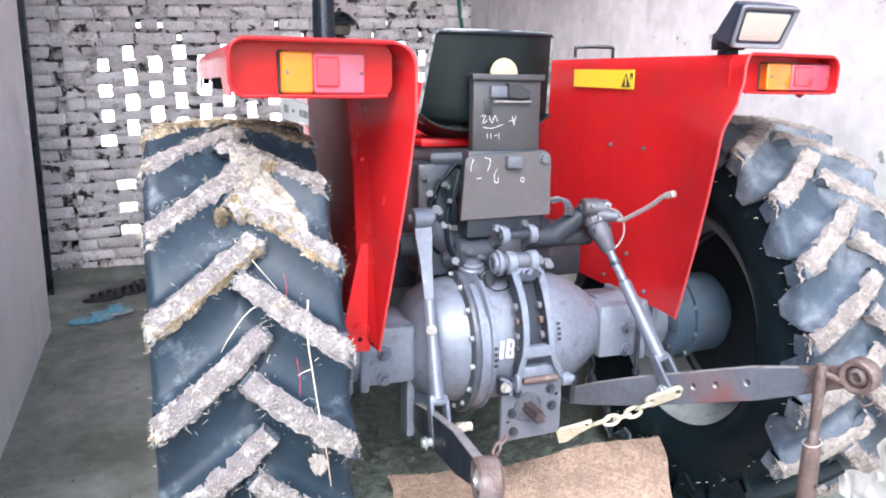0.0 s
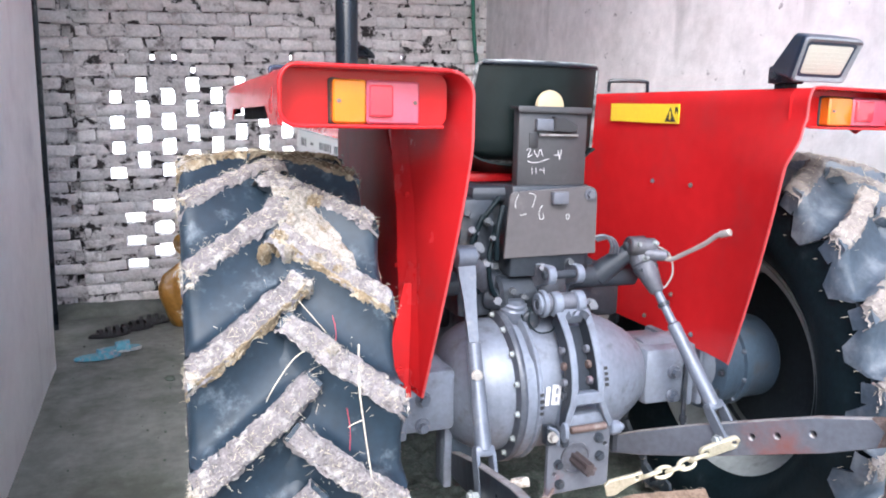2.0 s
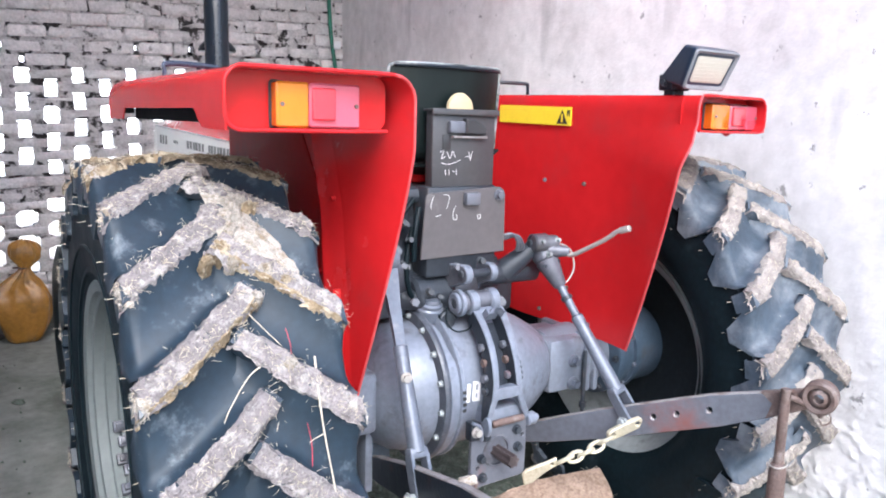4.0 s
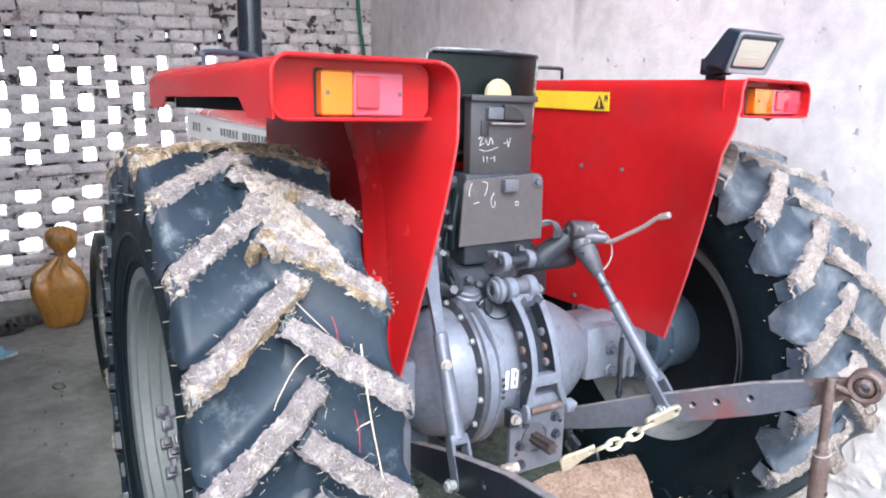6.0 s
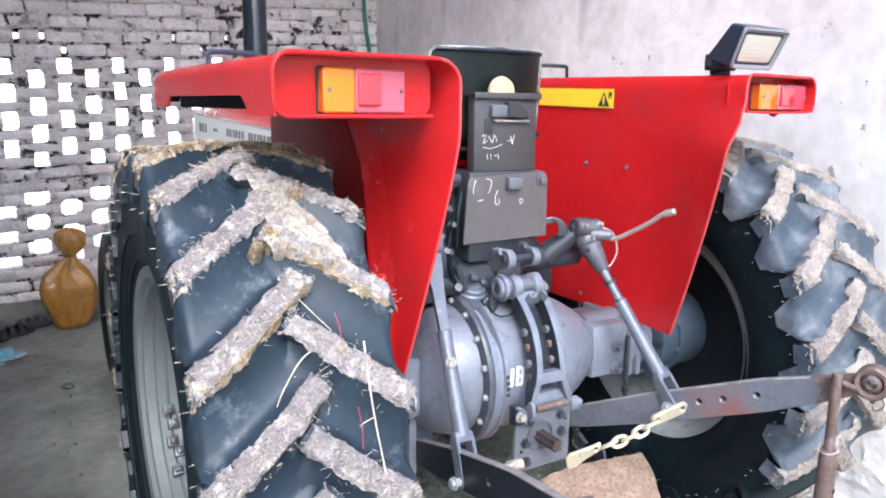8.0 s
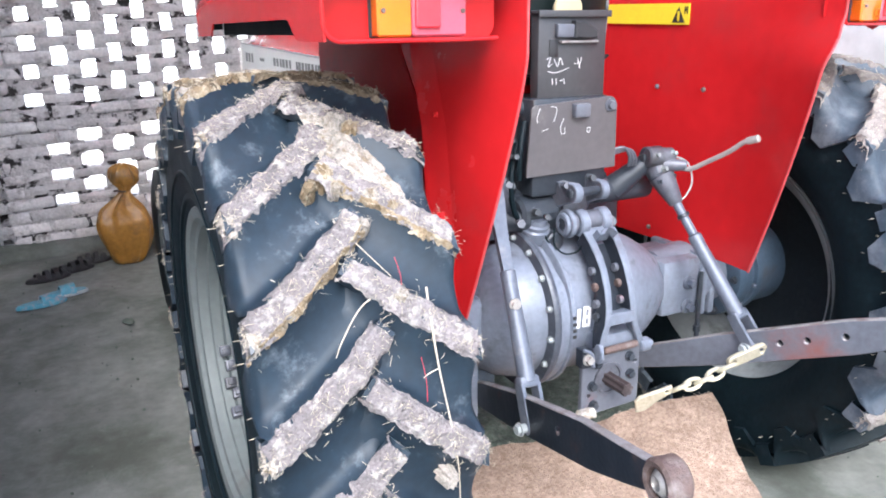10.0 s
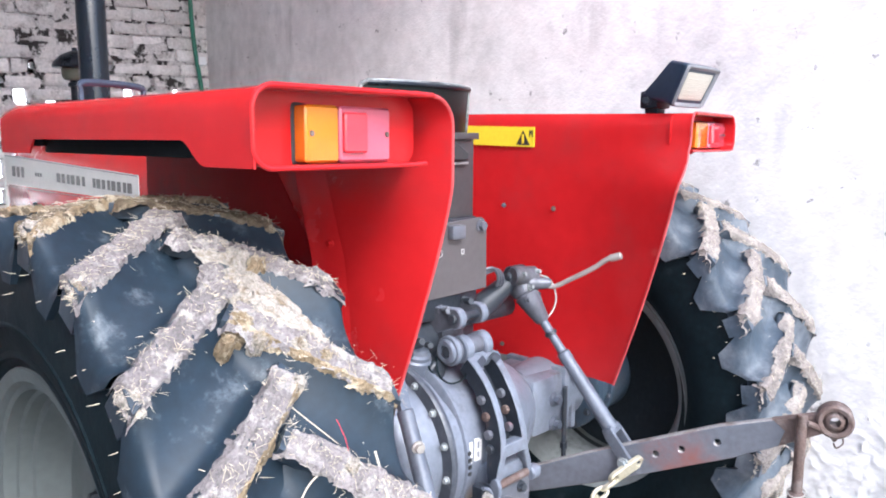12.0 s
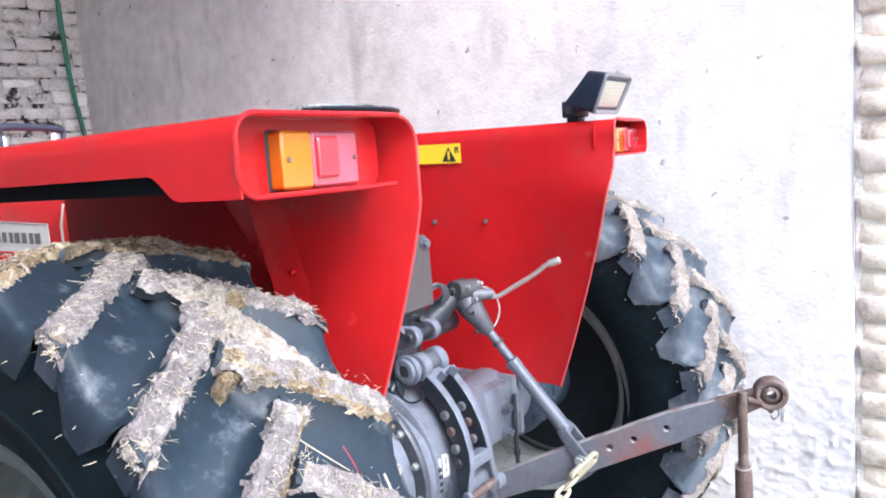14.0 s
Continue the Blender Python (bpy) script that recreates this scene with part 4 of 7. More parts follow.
def build_transmission():
    bm = bmesh.new()
    box(bm, (-0.20, 0.05, 0.90), (0.20, 0.62, 1.10), 0.03)
    box(bm, (-0.15, 0.02, 1.02), (0.16, 0.4, 1.16), 0.03)
    box(bm, (-0.16, 0.5, 0.5), (0.16, 2.2, 1.02), 0.04)
    lathe(bm, [(-0.06, 0.05), (-0.05, 0.06), (0.06, 0.06), (0.07, 0.05)], 24, Matrix.Translation((-0.12, 0.02, 1.0)))
    rod(bm, (-0.20, 0.03, 0.99), (-0.14, -0.02, 0.99), 0.035, bevel=0.004)
    rod(bm, (-0.09, 0.0, 0.93), (-0.09, -0.07, 0.93), 0.03, bevel=0.004)
    box(bm, (-0.16, -0.03, 0.92), (-0.06, 0.06, 0.97), 0.01)
    body = part("gearbox", bm, IRON, tractor, "dark oily gearbox and lift cover")
    for k in range(7):
        x = -0.17 + 0.035 * k
        bm = bmesh.new()
        bolt(bm, (x, 0.05, 0.945 + 0.02 * (k % 3)), (0, -1, 0), 0.009, 0.014)
        part("cover_bolt", bm, LINKGREY, body)
    for pts in (((-0.19, -0.01, 1.22), (-0.22, -0.03, 1.12), (-0.20, -0.02, 1.02), (-0.14, 0.0, 0.97)), ((-0.17, 0.02, 1.30), (-0.24, 0.02, 1.2), (-0.25, 0.03, 1.05), (-0.2, 0.06, 0.96)),
                ((-0.23, 0.0, 1.25), (-0.27, -0.01, 1.16), (-0.26, 0.0, 1.06), (-0.22, 0.03, 1.0)), ((-0.18, -0.03, 1.28), (-0.205, -0.05, 1.2), (-0.2, -0.04, 1.12))):
        bm = bmesh.new()
        tube(bm, pts, 0.008, 8, 8)
        part("hydraulic_hose", bm, SIDEWALL, tractor)
    for x, y, z, r in ((-0.255, -0.01, 1.20, 0.011), (-0.215, -0.03, 1.23, 0.009), (-0.24, -0.02, 1.15, 0.013), (-0.20, -0.04, 1.18, 0.009), (-0.27, 0.0, 1.25, 0.010), (-0.21, -0.02, 1.10, 0.012), (-0.25, -0.02, 1.08, 0.010),
                       (-0.14, -0.06, 1.02, 0.010), (-0.175, -0.03, 0.985, 0.014), (-0.10, -0.05, 1.0, 0.009), (-0.05, -0.07, 1.09, 0.011), (0.05, -0.06, 1.10, 0.010), (0.12, -0.03, 0.97, 0.012), (0.16, -0.02, 0.95, 0.014)):
        bm = bmesh.new()
        bolt(bm, (x, y + 0.03, z), (-0.4, -1, 0.2), r, 0.05)
        rod(bm, (x, y, z), (x + 0.01, y + 0.06, z - 0.01), r * 0.8, segs=12)
        part("fitting", bm, LINKGREY if r > 0.0105 else IRON, body)
    bm = bmesh.new()
    box(bm, (-0.30, 0.02, 0.93), (-0.18, 0.16, 1.30), 0.02)
    part("valve_block", bm, IRON, body, "dark oily control valve block")
    bm = bmesh.new()
    lathe(bm, [(0, 0.045), (0.035, 0.045), (0.04, 0.04), (0.05, 0.04), (0.055, 0.033), (0.07, 0.03)], 28, along((-0.13, -0.01, 0.935), (-0.13, -0.03, 1.0)))
    part("filler_neck", bm, STEEL, body, "blue-grey filler neck")
    bm = bmesh.new()
    for k in range(3):
        tube(bm, [(0.135 + 0.012 * k, -0.01, 1.17 - 0.004 * k), (0.175 + 0.012 * k, -0.03, 1.18 - 0.004 * k), (0.20 + 0.012 * k, -0.03, 1.15 - 0.004 * k), (0.205 + 0.012 * k, -0.02, 1.12)], 0.005, 8, 4)
    part("cable_coil", bm, CASTDARK, body, "coiled grey cable")
    # lift shaft and arms
    bm = bmesh.new()
    rod(bm, (-0.36, 0.05, 1.035), (0.34, 0.05, 1.035), 0.038, segs=24, bevel=0.004)
    shaft = part("lift_shaft", bm, IRON, tractor)
    for s, top in ((-1, (-0.318, -0.076, 1.142)), (1, (0.30, -0.02, 1.14))):
        bm = bmesh.new()
        a = Vector((s * 0.20, 0.05, 1.035))
        rod(bm, a, top, 0.042, 0.026, 20, 0.004)
        rod(bm, Vector(top) - Vector((0.03, 0, 0)), Vector(top) + Vector((0.03, 0, 0)), 0.033, segs=24, bevel=0.004)
        rod(bm, Vector(top) - Vector((0.045, 0, 0)), Vector(top) + Vector((0.045, 0, 0)), 0.014, segs=12, bevel=0.003)
        part("lift_arm", bm, CASTDARK if s < 0 else IRON, shaft, "grey cast lift arm")


build_transmission()


def build_hitch():
    # rocker above the housing: a cast block with two ears and their pins
    bm = bmesh.new()
    box(bm, (-0.052, -0.045, 0.93), (0.045, 0.07, 1.07), 0.02)
    rod(bm, (-0.060, -0.088, 0.988), (0.050, -0.098, 0.992), 0.030, segs=28, bevel=0.005)
    rocker = part("rocker", bm, CASTDARK, tractor, "grey cast top link rocker")
    for x, py, pz in ((-0.066, -0.100, 1.078), (0.036, -0.088, 1.076)):
        outline = [(py + 0.029 * math.cos(a), pz + 0.029 * math.sin(a)) for a in span(1.75, 4.9, 12)]
        outline += [(-0.03, 1.025), (0.0, 0.985), (0.05, 0.98), (0.05, 1.09), (-0.02, 1.10)]
        bm = bmesh.new()
        plate(bm, outline, 0.026, m=Matrix(((0, 0, 1, x), (1, 0, 0, 0), (0, 1, 0, 0), (0, 0, 0, 1))), bevel=0.003)
        ear = part("ear", bm, GREY, rocker, "rounded ear with light edges and darker cheeks")
        # side faces of the ear get the darker grey
        ear.data.materials.append(CASTDARK)
        for face in ear.data.polygons:
            face.material_index = 1 if abs(face.normal.x) > 0.9 else 0
    bm = bmesh.new()
    rod(bm, (-0.074, -0.101, 1.078), (0.068, -0.088, 1.076), 0.013, segs=18, bevel=0.003)
    part("pin", bm, IRON, rocker)
    bm = bmesh.new()
    rod(bm, (-0.085, -0.090, 0.987), (0.066, -0.100, 0.992), 0.016, segs=16, bevel=0.003)
    part("pin", bm, IRON, rocker)
    for at, to, r0, r1, w in (((-0.058, -0.088, 0.988), (-0.2, -0.083, 0.984), 0.042, 0.030, 0.012), ((-0.072, -0.088, 0.988), (-0.2, -0.083, 0.984), 0.033, 0.018, 0.010), ((0.050, -0.098, 0.992), (0.2, -0.103, 0.996), 0.034, 0.020, 0.011)):
        bm = bmesh.new()
        lathe(bm, [(0, r0 - 0.003), (0.002, r0), (w, r0), (w + 0.003, r0 - 0.003), (w + 0.003, r1), (w - 0.005, r1), (w - 0.005, 0.0)], 36, along(at, to))
        part("collar", bm, GREY, rocker, "worn light grey collar")
    # thin wires hanging under the rocker
    bm = bmesh.new()
    tube(bm, [(-0.09, -0.06, 0.97), (-0.105, -0.085, 0.93), (-0.085, -0.105, 0.905), (-0.05, -0.12, 0.91), (-0.035, -0.125, 0.935)], 0.003, 6, 6)
    tube(bm, [(-0.10, -0.04, 0.985), (-0.12, -0.06, 0.95), (-0.11, -0.09, 0.915)], 0.003, 6, 6)
    part("wire", bm, SIDEWALL, rocker, "thin black wire")
    # slotted frame that curves over the housing
    def ribbon(bm, rows, bevel=0.003):
        """A bar swept down the frame: rows of left x, right x, y, z and depth."""
        rings = []
        for k, (x0, x1, y, z, deep) in enumerate(rows):
            a, c = rows[max(0, k - 1)], rows[min(len(rows) - 1, k + 1)]
            t = Vector((c[2] - a[2], c[3] - a[3])).normalized()
            nrm = Vector((t.y, -t.x))
            rings.append([bm.verts.new((x, y + nrm.x * q, z + nrm.y * q)) for x, q in ((x0, 0), (x1, 0), (x1, -deep), (x0, -deep))])
        for a, c in zip(rings, rings[1:]):
            for i in range(4):
                bm.faces.new((a[i], a[(i + 1) % 4], c[(i + 1) % 4], c[i]))
        bm.faces.new(rings[0])
        bm.faces.new(rings[-1])
        bmesh.ops.recalc_face_normals(bm, faces=bm.faces[:])
        bmesh.ops.bevel(bm, geom=bm.edges[:], offset=bevel, segments=1, affect="EDGES")

    def dark_cheeks(ob):
        # faces turned to either side get the black material
        ob.data.materials.append(METALSHADE)
        for face in ob.data.polygons:
            face.material_index = 1 if abs(face.normal.x) > 0.9 else 0

    curve = [(-0.128, 0.972), (-0.158, 0.950), (-0.190, 0.918), (-0.218, 0.880), (-0.244, 0.830), (-0.261, 0.775), (-0.266, 0.735)]
    for edges, foot in (([(-0.040, -0.014), (-0.041, -0.016), (-0.041, -0.017), (-0.041, -0.018), (-0.044, -0.022), (-0.048, -0.027), (-0.054, -0.031)], [(-0.064, -0.042, -0.265, 0.700, 0.045), (-0.072, -0.052, -0.262, 0.655, 0.030)]),
                        ([(0.050, 0.076), (0.046, 0.071), (0.042, 0.067), (0.040, 0.063), (0.038, 0.060), (0.037, 0.058), (0.038, 0.060)], [(0.056, 0.080, -0.258, 0.695, 0.040), (0.088, 0.112, -0.245, 0.640, 0.030)])):
        bm = bmesh.new()
        ribbon(bm, [(a, c, y, z, 0.052) for (a, c), (y, z) in zip(edges, curve)] + foot)
        bar = part("frame_bar", bm, GREY, tractor, "curved bar of the top link frame, grey edges and black cheeks")
        dark_cheeks(bar)
        for k, (y, z) in enumerate(((-0.185, 0.868), (-0.203, 0.826), (-0.218, 0.782), (-0.226, 0.745))):
            x = edges[3][0] if k < 2 else edges[5][0]
            b2 = bmesh.new()
            rod(b2, (x + 0.004, y, z), (x - 0.012, y, z), 0.0125, segs=12, bevel=0.002)
            part("stud", b2, (LINKGREY, RUST, LINKGREY, IRON)[k], bar, ("grey stud", "rusty stud", "grey stud", "dark stud")[k])
    # head, with a rounded top to the slot, and the two knuckles on the pin
    bm = bmesh.new()
    ribbon(bm, [(-0.036, 0.072, -0.122, 0.977, 0.036), (-0.036, 0.070, -0.146, 0.960, 0.036)])
    for x0, x1, w in ((-0.016, 0.012, 0.016), (0.046, 0.026, 0.016)):
        b2 = bmesh.new()
        plate(b2, [(x0, 0.0), (x1, 0.0), (x0 + (x1 - x0) * 0.35, -0.006), (x0, -0.022)], 0.030, m=Matrix.Translation((0, -0.142, 0.960)) @ Matrix.Rotation(radians(-47 + 90), 4, "X"))
        join(bm, b2)
    for x in (-0.030, 0.046):
        rod(bm, (x - 0.013, -0.098, 0.988), (x + 0.017, -0.100, 0.989), 0.038, segs=28, bevel=0.004)
    bmesh.ops.recalc_face_normals(bm, faces=bm.faces[:])
    part("frame_head", bm, GREY, tractor, "grey head piece of the frame")
    bm = bmesh.new()
    ribbon(bm, [(-0.044, 0.050, -0.264, 0.762, 0.034), (-0.050, 0.056, -0.267, 0.728, 0.034)])
    part("frame_rung", bm, GREY, tractor, "grey cross piece under the slot")
    # black strip added behind the slot in place of its shadow
    bm = bmesh.new()
    grid(bm, [(y + 0.040, z - 0.030) for y, z in curve[1:6]], [-0.030, 0.050], lambda p, x: (x, p[0], p[1]))
    solid(bm, 0.006)
    part("slot_shade", bm, METALSHADE, tractor, "black strip that stands for the shade behind the slot")
    # feet of the frame: boss, oval keeper, cast block and pin
    bm = bmesh.new()
    rod(bm, (0.094, -0.240, 0.635), (0.128, -0.240, 0.635), 0.021, segs=24, bevel=0.004)
    rod(bm, (0.128, -0.240, 0.635), (0.142, -0.240, 0.635), 0.010, segs=14, bevel=0.002)
    part("frame_foot", bm, GREY, tractor, "light grey boss at the foot of the frame")
    bm = bmesh.new()
    plate(bm, [(0.018 * math.cos(a) - 0.258, 0.648 + 0.030 * math.sin(a)) for a in span(0, 1.875 * math.pi, 15)], 0.012, m=Matrix(((0, 0, 1, -0.072), (1, 0, 0, 0), (0, 1, 0, 0), (0, 0, 0, 1))), bevel=0.002)
    part("oval_keeper", bm, GREY, tractor, "pale oval keeper plate")
    bm = bmesh.new()
    box(bm, (-0.050, -0.236, 0.60), (0.086, -0.16, 0.688), 0.012)
    part("cast_block", bm, GREY, tractor, "grey cast block above the take-off plate")
    bm = bmesh.new()
    box(bm, (-0.122, -0.258, 0.612), (-0.090, -0.225, 0.668), 0.003)
    tab = part("corner_tab", bm, METALSHADE, tractor, "dark corner tab with a light edge")
    bm = bmesh.new()
    bolt(bm, (-0.104, -0.258, 0.640), (0, -1, 0), 0.013, 0.016)
    part("bolt", bm, WIRE, tab)
    bm = bmesh.new()
    tube(bm, [(-0.122, -0.262, 0.672), (-0.094, -0.264, 0.655), (-0.088, -0.264, 0.615)], 0.005, 8, 3)
    part("light_edge", bm, GREY, tab)
    bm = bmesh.new()
    rod(bm, (-0.042, -0.250, 0.648), (0.076, -0.250, 0.650), 0.011, segs=16, bevel=0.003)
    part("cross_pin", bm, RUST, tractor, "rusty cross pin")
    # take-off plate and splined shaft
    bm = bmesh.new()
    plate(bm, [(-0.110, 0.452), (0.096, 0.458), (0.096, 0.640), (-0.110, 0.640)], 0.016,
          [(-0.085, 0.515, 0.006), (0.080, 0.590, 0.006), (-0.018, 0.558, 0.048)], Matrix.Translation((0, -0.228, 0)) @ Matrix.Rotation(radians(90), 4, "X"), 0.002)
    take = part("takeoff_plate", bm, LINKGREY, tractor, "grey plate round the power take-off")
    for x, z in ((-0.074, 0.545), (-0.068, 0.483), (0.062, 0.555), (0.056, 0.612), (-0.060, 0.612)):
        bm = bmesh.new()
        bolt(bm, (x, -0.244, z), (0, -1, 0), 0.012, 0.014)
        part("bolt", bm, IRON, take)
    bm = bmesh.new()
    lathe(bm, [(0, 0.050), (-0.006, 0.049), (-0.006, 0.042), (0.012, 0.040), (0.012, 0.034), (0.05, 0.033), (0.05, 0.0)], 32, along((-0.018, -0.243, 0.558), (-0.018, 0.0, 0.558)))
    part("shaft_well", bm, CASTDARK, take, "dark ringed shaft housing")
    bm = bmesh.new()
    ring = []
    for i in range(24):
        r = 0.0205 if i % 4 < 2 else 0.0160
        ring.append((r * math.cos(2 * math.pi * i / 24), r * math.sin(2 * math.pi * i / 24)))
    plate(bm, ring, 0.13, m=Matrix.Translation((-0.018, -0.20, 0.558)) @ Matrix.Rotation(radians(90), 4, "X"))
    part("splined_shaft", bm, DARKRUST, take, "rusty splined shaft end")
    # bracket under the axle
    bm = bmesh.new()
    box(bm, (-0.346, -0.02, 0.402), (-0.320, 0.06, 0.63), 0.005)
    part("stabiliser_bracket", bm, GREY, tractor, "grey bracket strap under the axle")
    bm = bmesh.new()
    box(bm, (-0.316, 0.03, 0.41), (-0.230, 0.14, 0.60), 0.01)
    part("link_bracket", bm, HUBBLUE, tractor, "dark blue-grey bracket at the link's root")
    bm = bmesh.new()
    box(bm, (0.27, 0.0, 0.43), (0.30, 0.09, 0.63), 0.006)
    part("stabiliser_bracket", bm, IRON, tractor)
    bm = bmesh.new()
    rod(bm, (0.475, -0.092, 0.50), (0.475, -0.092, 0.76), 0.008, segs=10, bevel=0.002)
    lathe(bm, [(0, 0.013), (0.02, 0.013)], 6, along((0.475, -0.092, 0.55), (0.475, -0.092, 1)))
    part("stay_bolt", bm, IRON, tractor, "thin vertical stay bolt")


build_hitch()


def link_bar(name, pivot, ball, width, mat, eye_mat, holes, label):
    """A lower link: flat bar with a tapered root and a ball eye."""
    pivot, ball = Vector(pivot), Vector(ball)
    d = (ball - pivot).normalized()
    side = d.cross(Vector((0, 0, 1))).normalized()
    up = side.cross(d)
    n = (ball - pivot).length
    m = Matrix((d, up, side)).transposed().to_4x4()
    m.translation = pivot - side * 0.012
    w = width / 2
    outline = [(0, -w * 0.55), (n * 0.12, -w * 0.8), (n * 0.35, -w), (n * 0.72, -w), (n * 0.88, -w * 0.75), (n - 0.03, -w * 0.55),
               (n - 0.03, w * 0.55), (n * 0.88, w * 0.7), (n * 0.72, w), (n * 0.35, w), (n * 0.12, w * 0.8), (0, w * 0.55)]
    bm = bmesh.new()
    plate(bm, outline, 0.024, [(n * h, 0.004, 0.0085) for h in holes], m, 0.003)
    bar = part(name, bm, mat, tractor, label)
    # upward faces of the bar take the paler edge material
    bar.data.materials.append(PALEEDGE)
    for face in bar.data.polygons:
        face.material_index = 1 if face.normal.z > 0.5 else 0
    if ball.x > 0:
        bm = bmesh.new()
        plate(bm, [(n * 0.845, -w * 0.80), (n - 0.034, -w * 0.56), (n - 0.034, w * 0.56), (n * 0.855, w * 0.76), (n * 0.875, 0.0)], 0.027, m=m @ Matrix.Translation((0, 0, -0.0015)), bevel=0.003)
        part("link_end", bm, RUST, bar, "rusty brown end of the link")
    bm = bmesh.new()
    lathe(bm, [(-0.024, 0.030), (-0.026, 0.040), (-0.020, 0.046), (0.020, 0.046), (0.026, 0.040), (0.024, 0.030), (-0.024, 0.030)], 36, along(ball, ball + side), closed=False)
    part("ball_eye", bm, eye_mat, bar, "worn steel ball eye")
    bm = bmesh.new()
    prof = [(0.028 * math.sin(a), 0.031 * math.cos(a)) for a in [radians(-64 + 128 * k / 10) for k in range(11)]]
    prof += [(0.025, 0.0135), (-0.025, 0.0135), prof[0]]
    lathe(bm, prof, 30, along(ball, ball + side), closed=False)
    part("ball", bm, RUST if ball.x > 0 else WIRE, bar, "worn steel ball")
    return bar


link_bar("lower_link", (-0.295, 0.06, 0.452), (-0.451, -0.935, 0.757), 0.104, METALSHADE, RUST, (0.42, 0.60), "black lower link bar of the hitch")
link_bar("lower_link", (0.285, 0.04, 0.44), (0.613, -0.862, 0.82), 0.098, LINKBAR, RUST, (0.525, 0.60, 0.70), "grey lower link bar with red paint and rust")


def lift_rod(top, bottom, mat, label, flat=False):
    top, bottom = Vector(top), Vector(bottom)
    bm = bmesh.new()
    d = (bottom - top).normalized()
    n = (bottom - top).length
    if flat:
        m = along(top, bottom)
        rings = [[bm.verts.new(m @ Vector((n * k, y * w, z * 0.009))) for y, z in ((-1, -1), (1, -1), (1, 1), (-1, 1))] for k, w in ((-0.03, 0.020), (0.0, 0.026), (0.09, 0.025), (0.20, 0.018), (0.42, 0.013))]
        for a, c in zip(rings, rings[1:]):
            for i in range(4):
                bm.faces.new((a[i], a[(i + 1) % 4], c[(i + 1) % 4], c[i]))
        bm.faces.new(rings[0])
    else:
        rod(bm, top + d * 0.02, top + d * n * 0.42, 0.014, segs=16)
    rod(bm, top + d * n * 0.38, top + d * n * 0.43, 0.021, segs=16, bevel=0.003)
    rod(bm, top + d * n * 0.42, top + d * n * 0.83, 0.020, 0.024, 20, 0.003)
    # fork whose prongs straddle the lower link
    ex = (Vector((1, 0, 0)) - d * d.x).normalized()
    fork = Matrix((d, ex, d.cross(ex))).transposed().to_4x4()
    fork.translation = top
    for s in (-1, 1):
        plate(bm, [(n * 0.835, -0.019), (n * 1.0, -0.020), (n * 1.0 + 0.016, -0.013), (n * 1.0 + 0.022, 0.0), (n * 1.0 + 0.016, 0.013), (n * 1.0, 0.020), (n * 0.835, 0.019)], 0.011,
              m=fork @ Matrix.Translation((0, s * 0.0235 + 0.0055, 0)) @ Matrix.Rotation(radians(90), 4, "X"), bevel=0.002)
    box(bm, (n * 0.805, -0.029, -0.020), (n * 0.852, 0.029, 0.020), 0.009, fork)
    lathe(bm, [(-0.03, 0.026), (-0.027, 0.03), (0.027, 0.03), (0.03, 0.026)], 24, along(top, top + Vector((1, 0, 0))))
    body = part("lift_rod", bm, mat, tractor, label)
    bm = bmesh.new()
    rod(bm, bottom + Vector((-0.045, 0, 0)), bottom + Vector((0.045, 0, 0)), 0.012, segs=14, bevel=0.002)
    bolt(bm, bottom + Vector((-0.045, 0, 0)), (-1, 0, 0), 0.014, 0.012)
    part("pin", bm, BARREL, body, "pale pin through the fork")
    return body


rod_l = lift_rod((-0.320, -0.090, 1.142), (-0.350, -0.368, 0.556), STEEL, "blue-grey lift rod with flat head and clevis", True)
bm = bmesh.new()
bolt(bm, (-0.341, -0.252, 0.845), (-0.3, -1, 0), 0.012, 0.014)
part("grease_nut", bm, WIRE, rod_l)
bm = bmesh.new()
box(bm, (-0.020, -0.014, -0.010), (0.022, 0.014, 0.014), 0.006, Matrix.Translation((-0.372, -0.600, 0.703)) @ Matrix.Rotation(radians(-17), 4, "X"))
for v in bm.verts:
    v.co += 0.006 * Vector((noise.noise(v.co * 60), noise.noise(v.co * 60 + Vector((5, 0, 0))), noise.noise(v.co * 60 + Vector((0, 5, 0)))))
part("mud_lump", bm, PALEDUNG, tractor, "pale lump of mud on the link's top edge")
rod_r = lift_rod((0.312, -0.035, 1.10), (0.43, -0.366, 0.61), STEEL, "grey screw-adjusted lift rod")
# levelling gear with its crank
bm = bmesh.new()
d = (Vector((0.43, -0.366, 0.61)) - Vector((0.312, -0.035, 1.10))).normalized()
t0 = Vector((0.312, -0.035, 1.10))
rod(bm, t0 - d * 0.06, t0 + d * 0.02, 0.036, 0.04, 20, 0.006)
rod(bm, t0 + d * 0.02, t0 + d * 0.12, 0.04, 0.022, 20, 0.004)
rod(bm, t0 + Vector((-0.05, 0, 0.045)), t0 + Vector((0.035, -0.02, 0.04)), 0.03, segs=20, bevel=0.005)
rod(bm, t0 + Vector((0.0, -0.02, 0.02)), t0 + Vector((0.05, -0.07, 0.02)), 0.024, 0.016, 16, 0.003)
gear = part("levelling_box", bm, CASTDARK, rod_r, "grey cast levelling gearbox")
